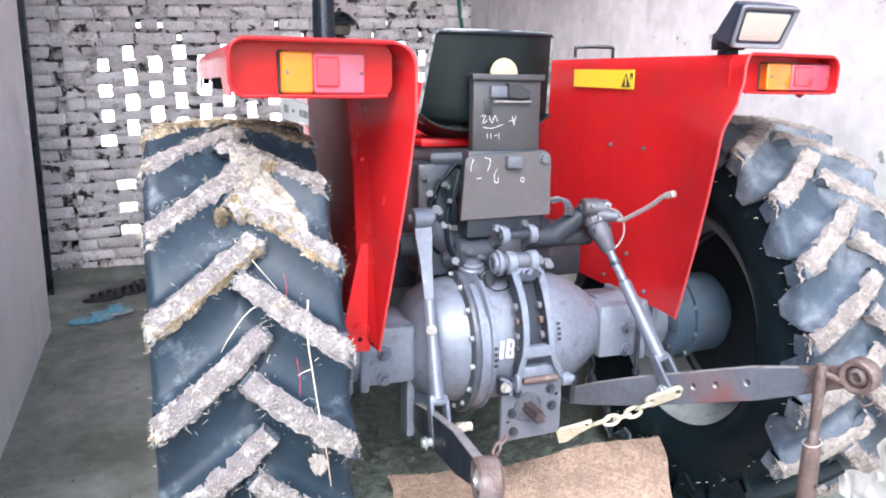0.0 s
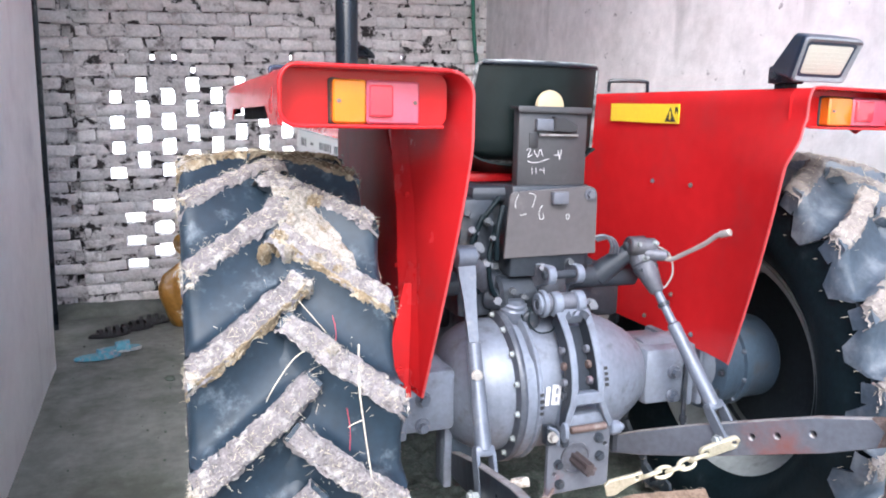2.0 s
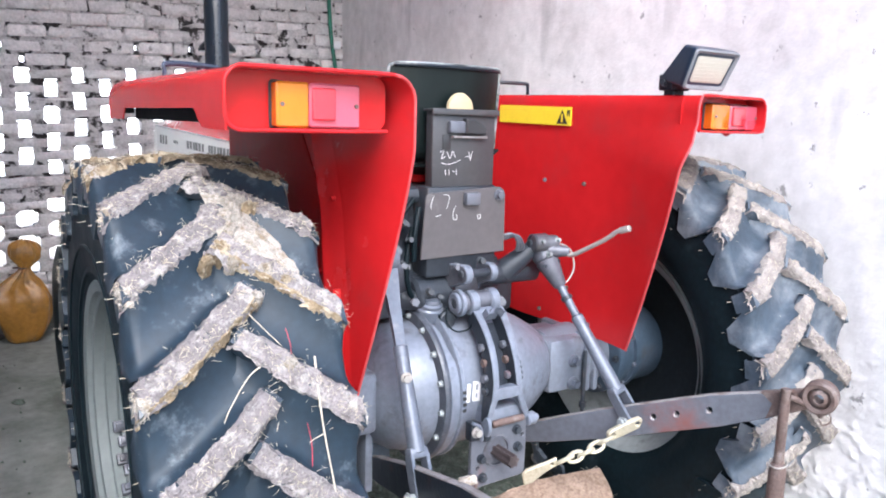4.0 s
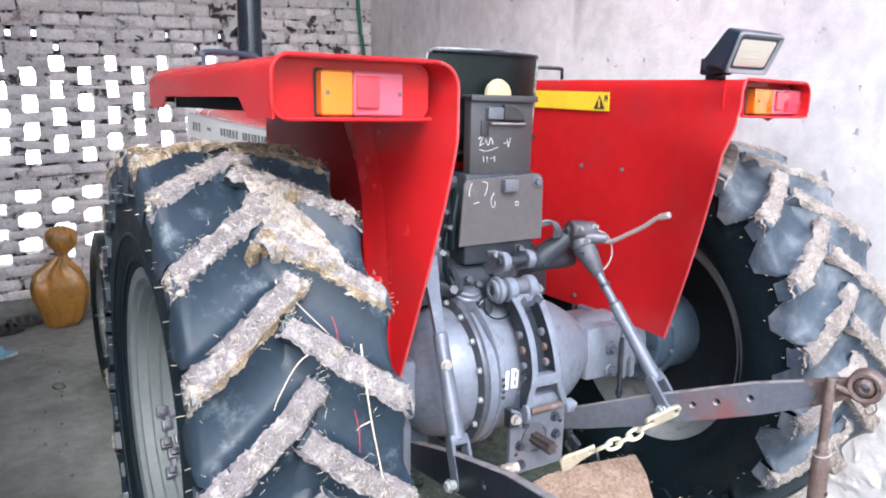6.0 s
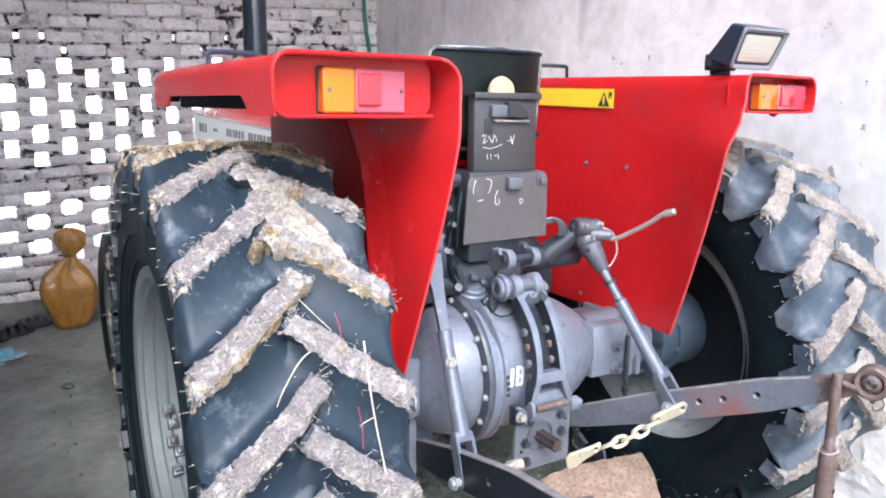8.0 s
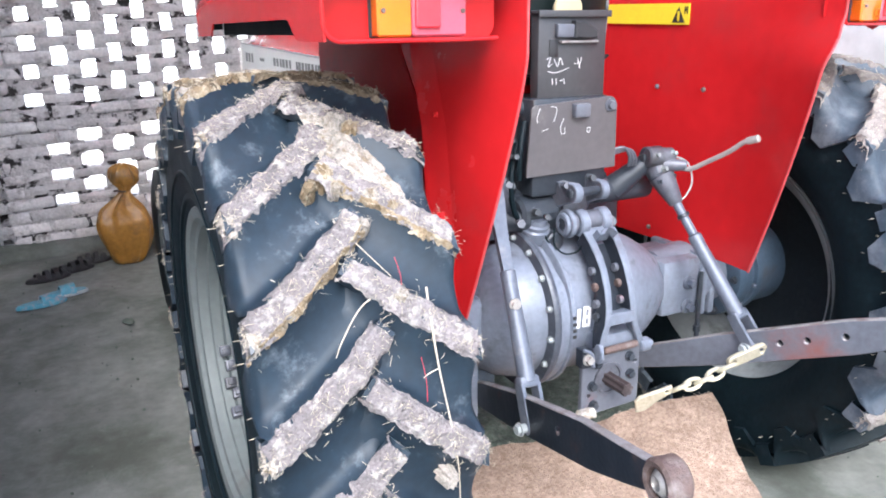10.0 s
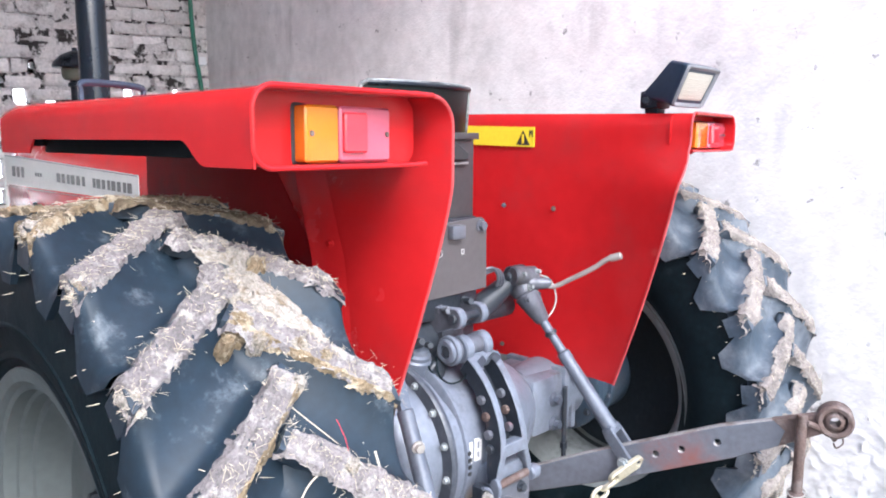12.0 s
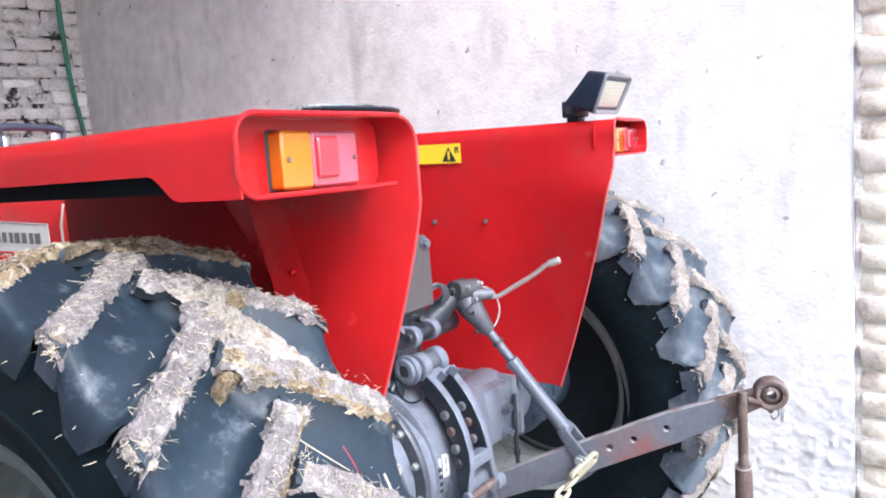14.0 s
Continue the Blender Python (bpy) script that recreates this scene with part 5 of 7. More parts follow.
for dx, dy, dz in ((-0.035, -0.036, 0.052), (0.020, -0.048, 0.055), (-0.012, -0.046, 0.010), (0.022, -0.046, -0.016), (-0.020, -0.040, -0.030)):
    bm = bmesh.new()
    bolt(bm, t0 + Vector((dx, dy + 0.010, dz)), (0.1, -1, 0.25), 0.008, 0.014)
    part("bolt", bm, BARREL if dz > 0 else IRON, gear)
for k, r in ((0.155, 0.0195), (0.225, 0.0170)):
    bm = bmesh.new()
    lathe(bm, [(0, 0.013), (0.001, r), (0.012, r), (0.014, 0.013)], 20, along(t0 + d * k, t0 + d))
    part("ring", bm, IRON, rod_r, "dark ring on the screw")
bm = bmesh.new()
tube(bm, [(0.345, -0.09, 1.115), (0.362, -0.12, 1.112), (0.378, -0.17, 1.14), (0.392, -0.235, 1.178), (0.400, -0.275, 1.208), (0.408, -0.30, 1.219)], 0.0075, 10, 6)
rod(bm, (0.403, -0.285, 1.213), (0.412, -0.318, 1.224), 0.011, segs=14, bevel=0.002)
part("crank_handle", bm, WIRE, rod_r, "bent bare-metal crank handle")
bm = bmesh.new()
tube(bm, [(0.325, -0.06, 1.15), (0.365, -0.10, 1.13), (0.372, -0.12, 1.07), (0.352, -0.11, 1.02), (0.335, -0.10, 1.03)], 0.0028, 6, 6)
part("wire_loop", bm, WIRE, rod_r)


def build_chain():
    a, b = Vector((0.095, -0.262, 0.455)), Vector((0.425, -0.40, 0.612))
    d = (b - a).normalized()
    bm = bmesh.new()
    m = along(b + d * 0.015, a)
    plate(bm, rounded(0, -0.020, 0.125, 0.020, 0.019), 0.014, [(0.02, 0, 0.009), (0.105, 0, 0.008)], m @ Matrix.Rotation(radians(75), 4, "X"), 0.0015)
    chain = part("check_chain", bm, ZINC, tractor, "pale zinc-plated check chain")
    for k in range(5):
        at = b - d * (0.115 + 0.036 * k)
        sag = Vector((0, 0, -0.014 * math.sin(math.pi * (k + 0.5) / 5)))
        bm = bmesh.new()
        pts = []
        for i in range(13):
            ang = 2 * math.pi * i / 12
            pts.append((0.026 * math.cos(ang), 0.0135 * math.sin(ang), 0))
        tube(bm, pts, 0.0064, 8)
        bm.transform(Matrix.Translation(sag) @ along(at, a) @ Matrix.Rotation(radians(30 + 90 * (k % 2)), 4, "X"))
        part("link", bm, ZINC, chain)
    bm = bmesh.new()
    m = along(a + d * 0.105, a)
    plate(bm, [(0, -0.013), (0.05, -0.02), (0.10, -0.036), (0.125, -0.030), (0.118, 0.012), (0.10, 0.022), (0.03, 0.014), (0, 0.013)], 0.012,
          [(0.02, 0, 0.006)], m @ Matrix.Rotation(radians(75), 4, "X"), 0.002)
    part("hook_plate", bm, ZINC, chain, "cream-coloured hook plate")
    # short second chain by the other link
    bm = bmesh.new()
    for k in range(4):
        pts = [(0.022 * math.cos(2 * math.pi * i / 12), 0.012 * math.sin(2 * math.pi * i / 12), 0) for i in range(13)]
        b2 = bmesh.new()
        tube(b2, pts, 0.005, 8)
        at = Vector((-0.10, -0.24, 0.46)).lerp(Vector((-0.185, -0.30, 0.40)), k / 3)
        join(bm, b2, along(at, (-0.4, -0.45, 0.25)) @ Matrix.Rotation(radians(20 + 90 * (k % 2)), 4, "X"))
    part("short_chain", bm, RUST, tractor, "short rusty chain")


build_chain()


# -- fenders with their lamps --
def build_fender(s):
    def mx(bm):
        if s > 0:
            for v in bm.verts:
                if v.co.z > 1.45:
                    v.co.y += 0.13 * max(0.0, -0.515 - v.co.x)
                    v.co.z += 0.018 * (v.co.y + 0.42)
                if v.co.y > 0.3:
                    v.co.y += 0.3 * (v.co.y - 0.3)
                if v.co.y < -0.3 and v.co.x < -0.488:
                    v.co.z += 0.17 * max(0.0, 1.615 - v.co.z) * (v.co.z > 1.45)
            bm.transform(Matrix.Diagonal((-1, 1, 1, 1)))
        return bm

    def out(bm):
        for v in bm.verts:
            v.co.y += 0.022 + 0.105 * (v.co.x + 0.668) * (s < 0)
        if s > 0:
            for v in bm.verts:
                v.co.x = -0.580 + (v.co.x + 0.566) * 1.36
            bm.transform(Matrix.Translation((-0.038, -0.012, 0.002)))
        return mx(bm)
    # upright panel, rear part flared inwards, in the left-hand pose
    bm = bmesh.new()

    def rear(z):
        if z > 1.47:
            return -0.468
        k = (1.47 - z) / 0.67
        return -0.468 + 0.211 * k ** 1.22

    def f(u, z):
        y0, y1 = rear(z), 0.67
        y = y0 + (y1 - y0) * u
        flare = max(0.0, (-0.1 - y) / 0.37) ** 1.6
        x = -0.512 + 0.055 * flare
        if s > 0:
            up = min(1.0, max(0.0, (z - 1.40) / 0.15))
            x += (0.010 - 0.056 * up * up * (3 - 2 * up)) * flare
        if z > 1.577:
            x -= (0.055 if s < 0 else 0.018) * (1 - math.sqrt(max(0.0, 1 - ((z - 1.577) / 0.055) ** 2)))
        return x, y, z
    us = [0, 0.01, 0.03, 0.08, 0.14, 0.2, 0.26, 0.30, 0.325, 0.335, 0.345, 0.355, 0.365, 0.38, 0.40, 0.44, 0.5, 0.6, 0.7, 0.8, 0.9, 1.0]
    grid(bm, us, [0.80, 0.81, 0.85, 0.92, 1.0, 1.1, 1.2, 1.3, 1.38, 1.42, 1.44, 1.46, 1.48, 1.50, 1.54, 1.577, 1.592, 1.605, 1.616, 1.624, 1.629, 1.632], f)
    solid(bm, 0.004)
    fender = part("fender", mx(bm), RED, tractor, "glossy red steel fender", 40)
    # shelf over the tyre with its rolled outer skirt
    bm = bmesh.new()

    def skirt(y):
        if y < -0.33:
            return 1.508
        if y < -0.26:
            k = (y + 0.33) / 0.07
            return 1.508 + 0.042 * (3 * k * k - 2 * k ** 3)
        if y < 0.40:
            return 1.550
        k = min(1, (y - 0.40) / 0.03)
        return 1.550 - 0.032 * k

    def g(y, v):
        out = 0.886 + 0.035 * (y + 0.465) / 1.0
        end = max(0.0, (y - 0.52) / 0.09) * (s < 0)
        top = 1.632 - 0.010 * end * end
        if v <= 0.5:
            inner = (0.560 if s < 0 else 0.528) - (0.055 if s < 0 else 0.010) * max(0.0, (-0.1 - y) / 0.37) ** 1.6
            return -inner - (out - 0.035 - inner) * v / 0.5, y, top
        if v <= 0.75:
            a = (v - 0.5) / 0.25 * math.pi / 2
            return -(out - 0.035) - 0.035 * math.sin(a), y, top - 0.035 * (1 - math.cos(a))
        k = (v - 0.75) / 0.25
        return -out, y, top - 0.035 + (skirt(y) - (top - 0.035)) * k
    ys = [-0.472, -0.466, -0.42, -0.36, -0.33, -0.315, -0.30, -0.285, -0.27, -0.26, -0.1, 0.1, 0.3, 0.39, 0.40, 0.415, 0.43, 0.46, 0.52, 0.56, 0.59, 0.61]
    grid(bm, ys, [0, 0.1, 0.2, 0.3, 0.4, 0.5, 0.55, 0.6, 0.65, 0.7, 0.75, 0.83, 0.92, 1.0], g)
    solid(bm, 0.004)
    part("top_shelf", mx(bm), RED, fender, "", 40)
    # rear lamp recess: back plate and rolled lip
    bm = bmesh.new()
    outline = rounded(-0.882, 1.508, -0.50, 1.63, 0.03)
    plate(bm, outline, 0.004, m=Matrix.Translation((0, -0.402, 0)) @ Matrix.Rotation(radians(90), 4, "X"))
    lip = [(-0.53 if s < 0 else -0.505, 1.510), (-0.60, 1.508), (-0.75, 1.508)] + [(-0.852 - 0.034 * math.sin(a), 1.542 - 0.034 * math.cos(a)) for a in span(0, math.pi / 2, 8)]
    lip += [(-0.848 - 0.038 * math.cos(a), 1.595 + 0.038 * math.sin(a)) for a in span(0, math.pi / 2, 8)] + [(-0.7, 1.633), (-0.55, 1.633), (-0.512 if s < 0 else -0.522, 1.632)]
    b2 = bmesh.new()
    grid(b2, lip, [-0.40, -0.44, -0.470], lambda p, y: (p[0], y, p[1]))
    solid(b2, 0.004)
    join(bm, b2)
    tube(bm, [(x, -0.471, z) for x, z in lip], 0.0045, 8)
    part("lamp_recess", mx(bm), RED, fender, "", 40)
    # rim wire of the panel's rear edge
    # paler red paints in the light that the bead catches
    bm = bmesh.new()
    arc = [f(0, 1.577 + 0.055 * math.sin(a)) for a in span(0, math.pi / 2, 14)]
    tube(bm, [f(0, z) for z in span(0.80, 1.57, 40)] + arc, 0.0035, 8)
    tube(bm, [arc[-1], (-0.53, -0.47, 1.633), (-0.56, -0.471, 1.633)], 0.0042, 8)
    part("edge_bead", mx(bm), LITRED, fender, "bead in paler red that paints in its highlight")
    # black strip added for the darkness seen through the skirt's notch
    if s < 0:
        bm = bmesh.new()
        box(bm, (-0.880, -0.30, 1.520), (-0.868, 0.44, 1.605), 0.002)
        box(bm, (-0.905, 0.38, 1.535), (-0.893, 0.56, 1.60), 0.002)
        part("notch_dark", bm, NOTCHDARK, fender, "black strip added for the darkness inside the skirt")
    # folded rib down the wheel side, its bolts, and the lapped sheet in front of it
    bm = bmesh.new()

    def fold(z, q):
        y = -0.062 - 0.062 * min(1.0, max(0.0, (1.50 - z) / 0.20)) - 0.05 * min(1.0, max(0.0, (1.30 - z) / 0.48))
        w = (0.010, 0.008, 0.004, 0.0, -0.008, -0.035, -0.080)[q]
        high = (0.0, 0.012, 0.020, 0.020, 0.014, 0.008, 0.0)[q]
        yy = y + w
        base = -0.515 + 0.055 * max(0.0, (-0.1 - yy) / 0.37) ** 1.6
        return base - 0.002 - high, yy, z
    grid(bm, span(0.82, 1.50, 24), list(range(7)), fold)
    bmesh.ops.recalc_face_normals(bm, faces=bm.faces[:])
    part("seam", mx(bm), RED, fender, "folded red stiffening rib", 60)
    # the sheet's red is darkened for the shade beside the tyre
    bm = bmesh.new()
    grid(bm, span(0.90, 1.545, 20), [0.66, 0.30, 0.012, 0.0], lambda z, y: (-0.522 + (0.004 if y == 0.0 else 0.0), y + 0.05 - 0.16 * max(0.0, min(1.0, (1.50 - z) / 0.2)) * (y < 0.02), z))
    solid(bm, 0.003)
    part("lapped_sheet", mx(bm), SHADERED, fender, "lapped red inner sheet, colour darkened for shade")
    for y, z in ((-0.165, 1.332), (-0.09, 1.128)):
        bm = bmesh.new()
        bolt(bm, (-0.520 + 0.055 * max(0.0, (-0.1 - y) / 0.37) ** 1.6, y, z), (-1, 0, 0), 0.007, 0.010)
        part("bolt", mx(bm), RED, fender, "red painted bolt")
    # gusset plate down to the axle
    if s < 0:
        bm = bmesh.new()
        plate(bm, [(-0.605, 0.785), (-0.512, 0.785), (-0.512, 1.10), (-0.535, 1.10)], 0.006, [(-0.54, 0.82, 0.008)], Matrix.Translation((0, -0.195, 0)) @ Matrix.Rotation(radians(90), 4, "X"))
        box(bm, (-0.605, -0.20, 0.783), (-0.512, 0.06, 0.789))
        bolt(bm, (-0.545, -0.20, 0.86), (0, -1, 0), 0.012, 0.014)
        part("gusset", mx(bm), RED, fender, "red gusset plate")
    # inner face bolts
    for y, z, mat in ((-0.002, 1.334, RUST), (0.208, 1.332, LINKGREY), (0.205, 0.839, RUST), (-0.06, 0.84, LINKGREY), (0.06, 0.95, RUST)):
        bm = bmesh.new()
        x = f((y + 0.4) / 1.07, z)[0]
        bolt(bm, (x + 0.003, y, z), (1, 0, 0), 0.0065, 0.008)
        part("bolt", mx(bm), mat, fender)
    # tail lamp
    bm = bmesh.new()
    plate(bm, rounded(-0.7750, 1.5095, -0.5635, 1.6125, 0.009), 0.013, m=Matrix.Translation((0, -0.408, 0)) @ Matrix.Rotation(radians(90), 4, "X"), bevel=0.003)
    lamp = part("tail_lamp", out(bm), INK, fender, "rectangular tail lamp in amber and red")
    amber, red = ((-0.770, -0.694), (-0.694, -0.568))
    for (x0, x1), mat, nm, lab in ((amber, AMBER, "amber_lens", "orange turn signal lens"), (red, PINKLENS, "red_lens", "faded red lens")):
        bm = bmesh.new()
        plate(bm, rounded(x0, 1.514, x1 - 0.0015, 1.608, 0.007), 0.037, m=Matrix.Translation((0, -0.415, 0)) @ Matrix.Rotation(radians(90), 4, "X"), bevel=0.004)
        if s > 0:
            bm.transform(Matrix.Translation((-0.668 * 2, 0, 0)) @ Matrix.Diagonal((-1, 1, 1, 1)))
        part(nm, out(bm), mat, lamp, lab)
    bm = bmesh.new()
    plate(bm, rounded(-0.690, 1.530, -0.635, 1.598, 0.006), 0.012, m=Matrix.Translation((0, -0.450, 0)) @ Matrix.Rotation(radians(90), 4, "X"), bevel=0.003)
    if s > 0:
        bm.transform(Matrix.Translation((-0.668 * 2, 0, 0)) @ Matrix.Diagonal((-1, 1, 1, 1)))
    part("reflector", out(bm), REDLENS, lamp, "raised pink-red reflector block")
    for x in (-0.757, -0.58):
        bm = bmesh.new()
        rod(bm, (x, -0.450, 1.562), (x, -0.455, 1.562), 0.005, segs=10, bevel=0.001)
        part("screw", out(bm), RUST, lamp)
    # grab rail
    bm = bmesh.new()
    tube(bm, [(-0.81, 0.425, 1.625), (-0.81, 0.427, 1.655), (-0.797, 0.433, 1.671), (-0.64, 0.50, 1.671), (-0.625, 0.507, 1.655), (-0.625, 0.507, 1.625)], 0.0068 if s < 0 else 0.0085, 10, 4)
    bm.transform(Matrix.Translation((0.014 if s < 0 else 0, 0, 0)))
    if s < 0:
        bm.transform(Matrix.Translation((0, 0, 1.625)) @ Matrix.Diagonal((1, 1, 1.3, 1)) @ Matrix.Translation((0, 0, -1.625)))
    if s > 0:
        bm.transform(Matrix.Translation((0, 0.13, 0.020)) @ Matrix.Translation((-0.72, 0.46, 0)) @ Matrix.Diagonal((0.8, 0.8, 1, 1)) @ Matrix.Translation((0.72, -0.46, 0)))
    part("grab_rail", mx(bm), NAVY if s < 0 else BLACK, fender, "bent tube grab rail")
    return fender


build_fender(-1)
fender_r = build_fender(1)

def tilt(bm):
    for v in bm.verts:
        v.co.z += 0.024 * (v.co.y - 0.28)


# warning label on the inner face of the right fender
bm = bmesh.new()
box(bm, (0.5045, 0.08, 1.537), (0.5070, 0.50, 1.603))
tilt(bm)
label = part("warning_label", bm, YELLOW, fender_r, "yellow warning label with a black triangle")
bm = bmesh.new()
plate(bm, [(0.098, 1.543), (0.155, 1.543), (0.127, 1.592)], 0.002, m=Matrix(((0, 0, 1, 0.5030), (1, 0, 0, 0), (0, 1, 0, 0), (0, 0, 0, 1))))
tilt(bm)
part("triangle", bm, INK, label)
bm = bmesh.new()
box(bm, (0.5020, 0.122, 1.550), (0.5034, 0.131, 1.578))
box(bm, (0.5020, 0.122, 1.548), (0.5034, 0.131, 1.554))
tilt(bm)
part("triangle_mark", bm, YELLOW, label)
bm = bmesh.new()
for k in range(3):
    box(bm, (0.5034, 0.086 + 0.006 * k, 1.570 + 0.008 * (k % 2)), (0.5048, 0.090 + 0.006 * k, 1.592))
tilt(bm)
part("print_bars", bm, INK, label)


# work lamp on the right fender
def build_work_lamp():
    m = Matrix.Translation((0.582, -0.425, 1.711)) @ Matrix.Rotation(radians(25), 4, "X")

    def ring(top, low, z0, z1, y, lean=0.0):
        """A rounded trapezium, top and low half widths, z0 to z1, at depth y."""
        out = []
        for x, z in rounded(-1, -1, 1, 1, 0.16):
            k = (z + 1) / 2
            out.append((x * (low + (top - low) * k), y - lean * k, z0 + (z1 - z0) * k))
        return out

    def loft(bm, loops, caps=True):
        rings = [[bm.verts.new(p) for p in o] for o in loops]
        for a, c in zip(rings, rings[1:]):
            for i in range(len(a)):
                bm.faces.new((a[i], a[(i + 1) % len(a)], c[(i + 1) % len(a)], c[i]))
        if caps:
            bm.faces.new(rings[0])
            bm.faces.new(rings[-1])
    bm = bmesh.new()
    loft(bm, [ring(0.064, 0.064, -0.074, 0.043, 0.104, 0.044), ring(0.071, 0.071, -0.080, 0.050, 0.098, 0.040), ring(0.098, 0.090, -0.061, 0.061, 0.008), ring(0.101, 0.092, -0.062, 0.062, 0.0), ring(0.101, 0.092, -0.062, 0.062, -0.010)])
    bm.transform(m)
    lamp = part("work_lamp", bm, LAMPBODY, tractor, "square dark blue-black work lamp on the fender")
    bm = bmesh.new()
    loft(bm, [ring(0.101, 0.092, -0.062, 0.062, -0.009), ring(0.099, 0.090, -0.060, 0.060, -0.016), ring(0.096, 0.087, -0.057, 0.057, -0.017), ring(0.082, 0.074, -0.043, 0.044, -0.006), ring(0.082, 0.074, -0.043, 0.044, -0.002)], False)
    bm.transform(m)
    part("bezel", bm, BEZEL, lamp, "grey bevelled lamp bezel")
    bm = bmesh.new()
    loft(bm, [ring(0.081, 0.073, -0.042, 0.043, -0.003), ring(0.081, 0.073, -0.042, 0.043, -0.009), ring(0.076, 0.068, -0.037, 0.038, -0.011)])
    bm.transform(m)
    glass = part("lamp_glass", bm, LAMPGLASS, lamp, "clear ribbed lamp glass")
    for k in range(7):
        bm = bmesh.new()
        z = -0.033 + 0.011 * k
        rod(bm, (-0.064 - 0.001 * k, -0.0105, z), (0.064 + 0.001 * k, -0.0105, z), 0.0012, segs=6)
        bm.transform(m)
        part("rib", bm, LAMPGLASS, glass)
    bm = bmesh.new()
    box(bm, (0.515, -0.352, 1.648), (0.598, -0.296, 1.698), 0.006)
    box(bm, (0.535, -0.345, 1.632), (0.580, -0.302, 1.652), 0.004)
    part("lamp_foot", bm, BLACK, lamp)
    bm = bmesh.new()
    bolt(bm, (0.515, -0.322, 1.672), (-1, 0, 0), 0.011, 0.012)
    part("bolt", bm, IRON, lamp)


build_work_lamp()


# -- seat and the boxes behind it --
def build_seat():
    bm = bmesh.new()

    def f(u, v):
        z = 1.405 + 0.30 * v
        half = 0.232 - 0.028 * v
        x = -0.045 + u * half + 0.022 * v
        y = 0.045 - 0.02 * v + 0.06 * (abs(u) ** 3) * 0.9 + 0.012 * (1 - v)
        if v < 0.12:
            z += 0.03 * (abs(u) ** 4) * (1 - v / 0.12)
            y += 0.05 * (1 - v / 0.12) ** 2
        return x, y, z
    grid(bm, span(-1, 1, 24), [0, 0.03, 0.06, 0.12, 0.25, 0.4, 0.55, 0.7, 0.85, 0.95, 1], f)
    solid(bm, 0.006)
    seat = part("seat", bm, SEATMAT, tractor, "black pressed-steel seat with a worn rim", 60)
    bm = bmesh.new()
    path = [f(-1, v) for v in span(0.0, 0.97, 10)] + [f(u, 1.0) for u in span(-0.93, 0.93, 14)] + [f(1, v) for v in span(0.97, 0.0, 10)]
    tube(bm, path, 0.0060, 8)
    tube(bm, [f(u, 0.0) for u in span(-1, 1, 16)], 0.007, 8)
    part("seat_rim", bm, WORN, seat, "seat rim with paint worn to metal")
    bm = bmesh.new()
    tube(bm, [f(u, 1.0) for u in span(-0.95, 0.95, 14)], 0.0065, 8)
    bm.transform(Matrix.Translation((0, -0.004, -0.005)))
    part("seat_rim", bm, BLACK, seat)
    bm = bmesh.new()
    grid(bm, span(-1, 1, 16), span(0, 1, 10), lambda u, v: (-0.045 + u * 0.225, 0.07 + v * 0.36, 1.40 - 0.05 * math.sin(math.pi * v) * (1 - u * u) + 0.05 * u ** 4))
    solid(bm, 0.006)
    part("seat_pan", bm, SEATMAT, seat)
    bm = bmesh.new()
    box(bm, (-0.26, 0.02, 1.285), (0.16, 0.30, 1.335), 0.02)
    box(bm, (-0.22, 0.06, 1.18), (0.12, 0.34, 1.29), 0.02)
    part("seat_base", bm, IRON, seat, "dark grey seat base")
    bm = bmesh.new()
    box(bm, (-0.25, 0.14, 1.338), (0.05, 0.5, 1.368), 0.01)
    part("seat_slide", bm, RED, seat)


build_seat()


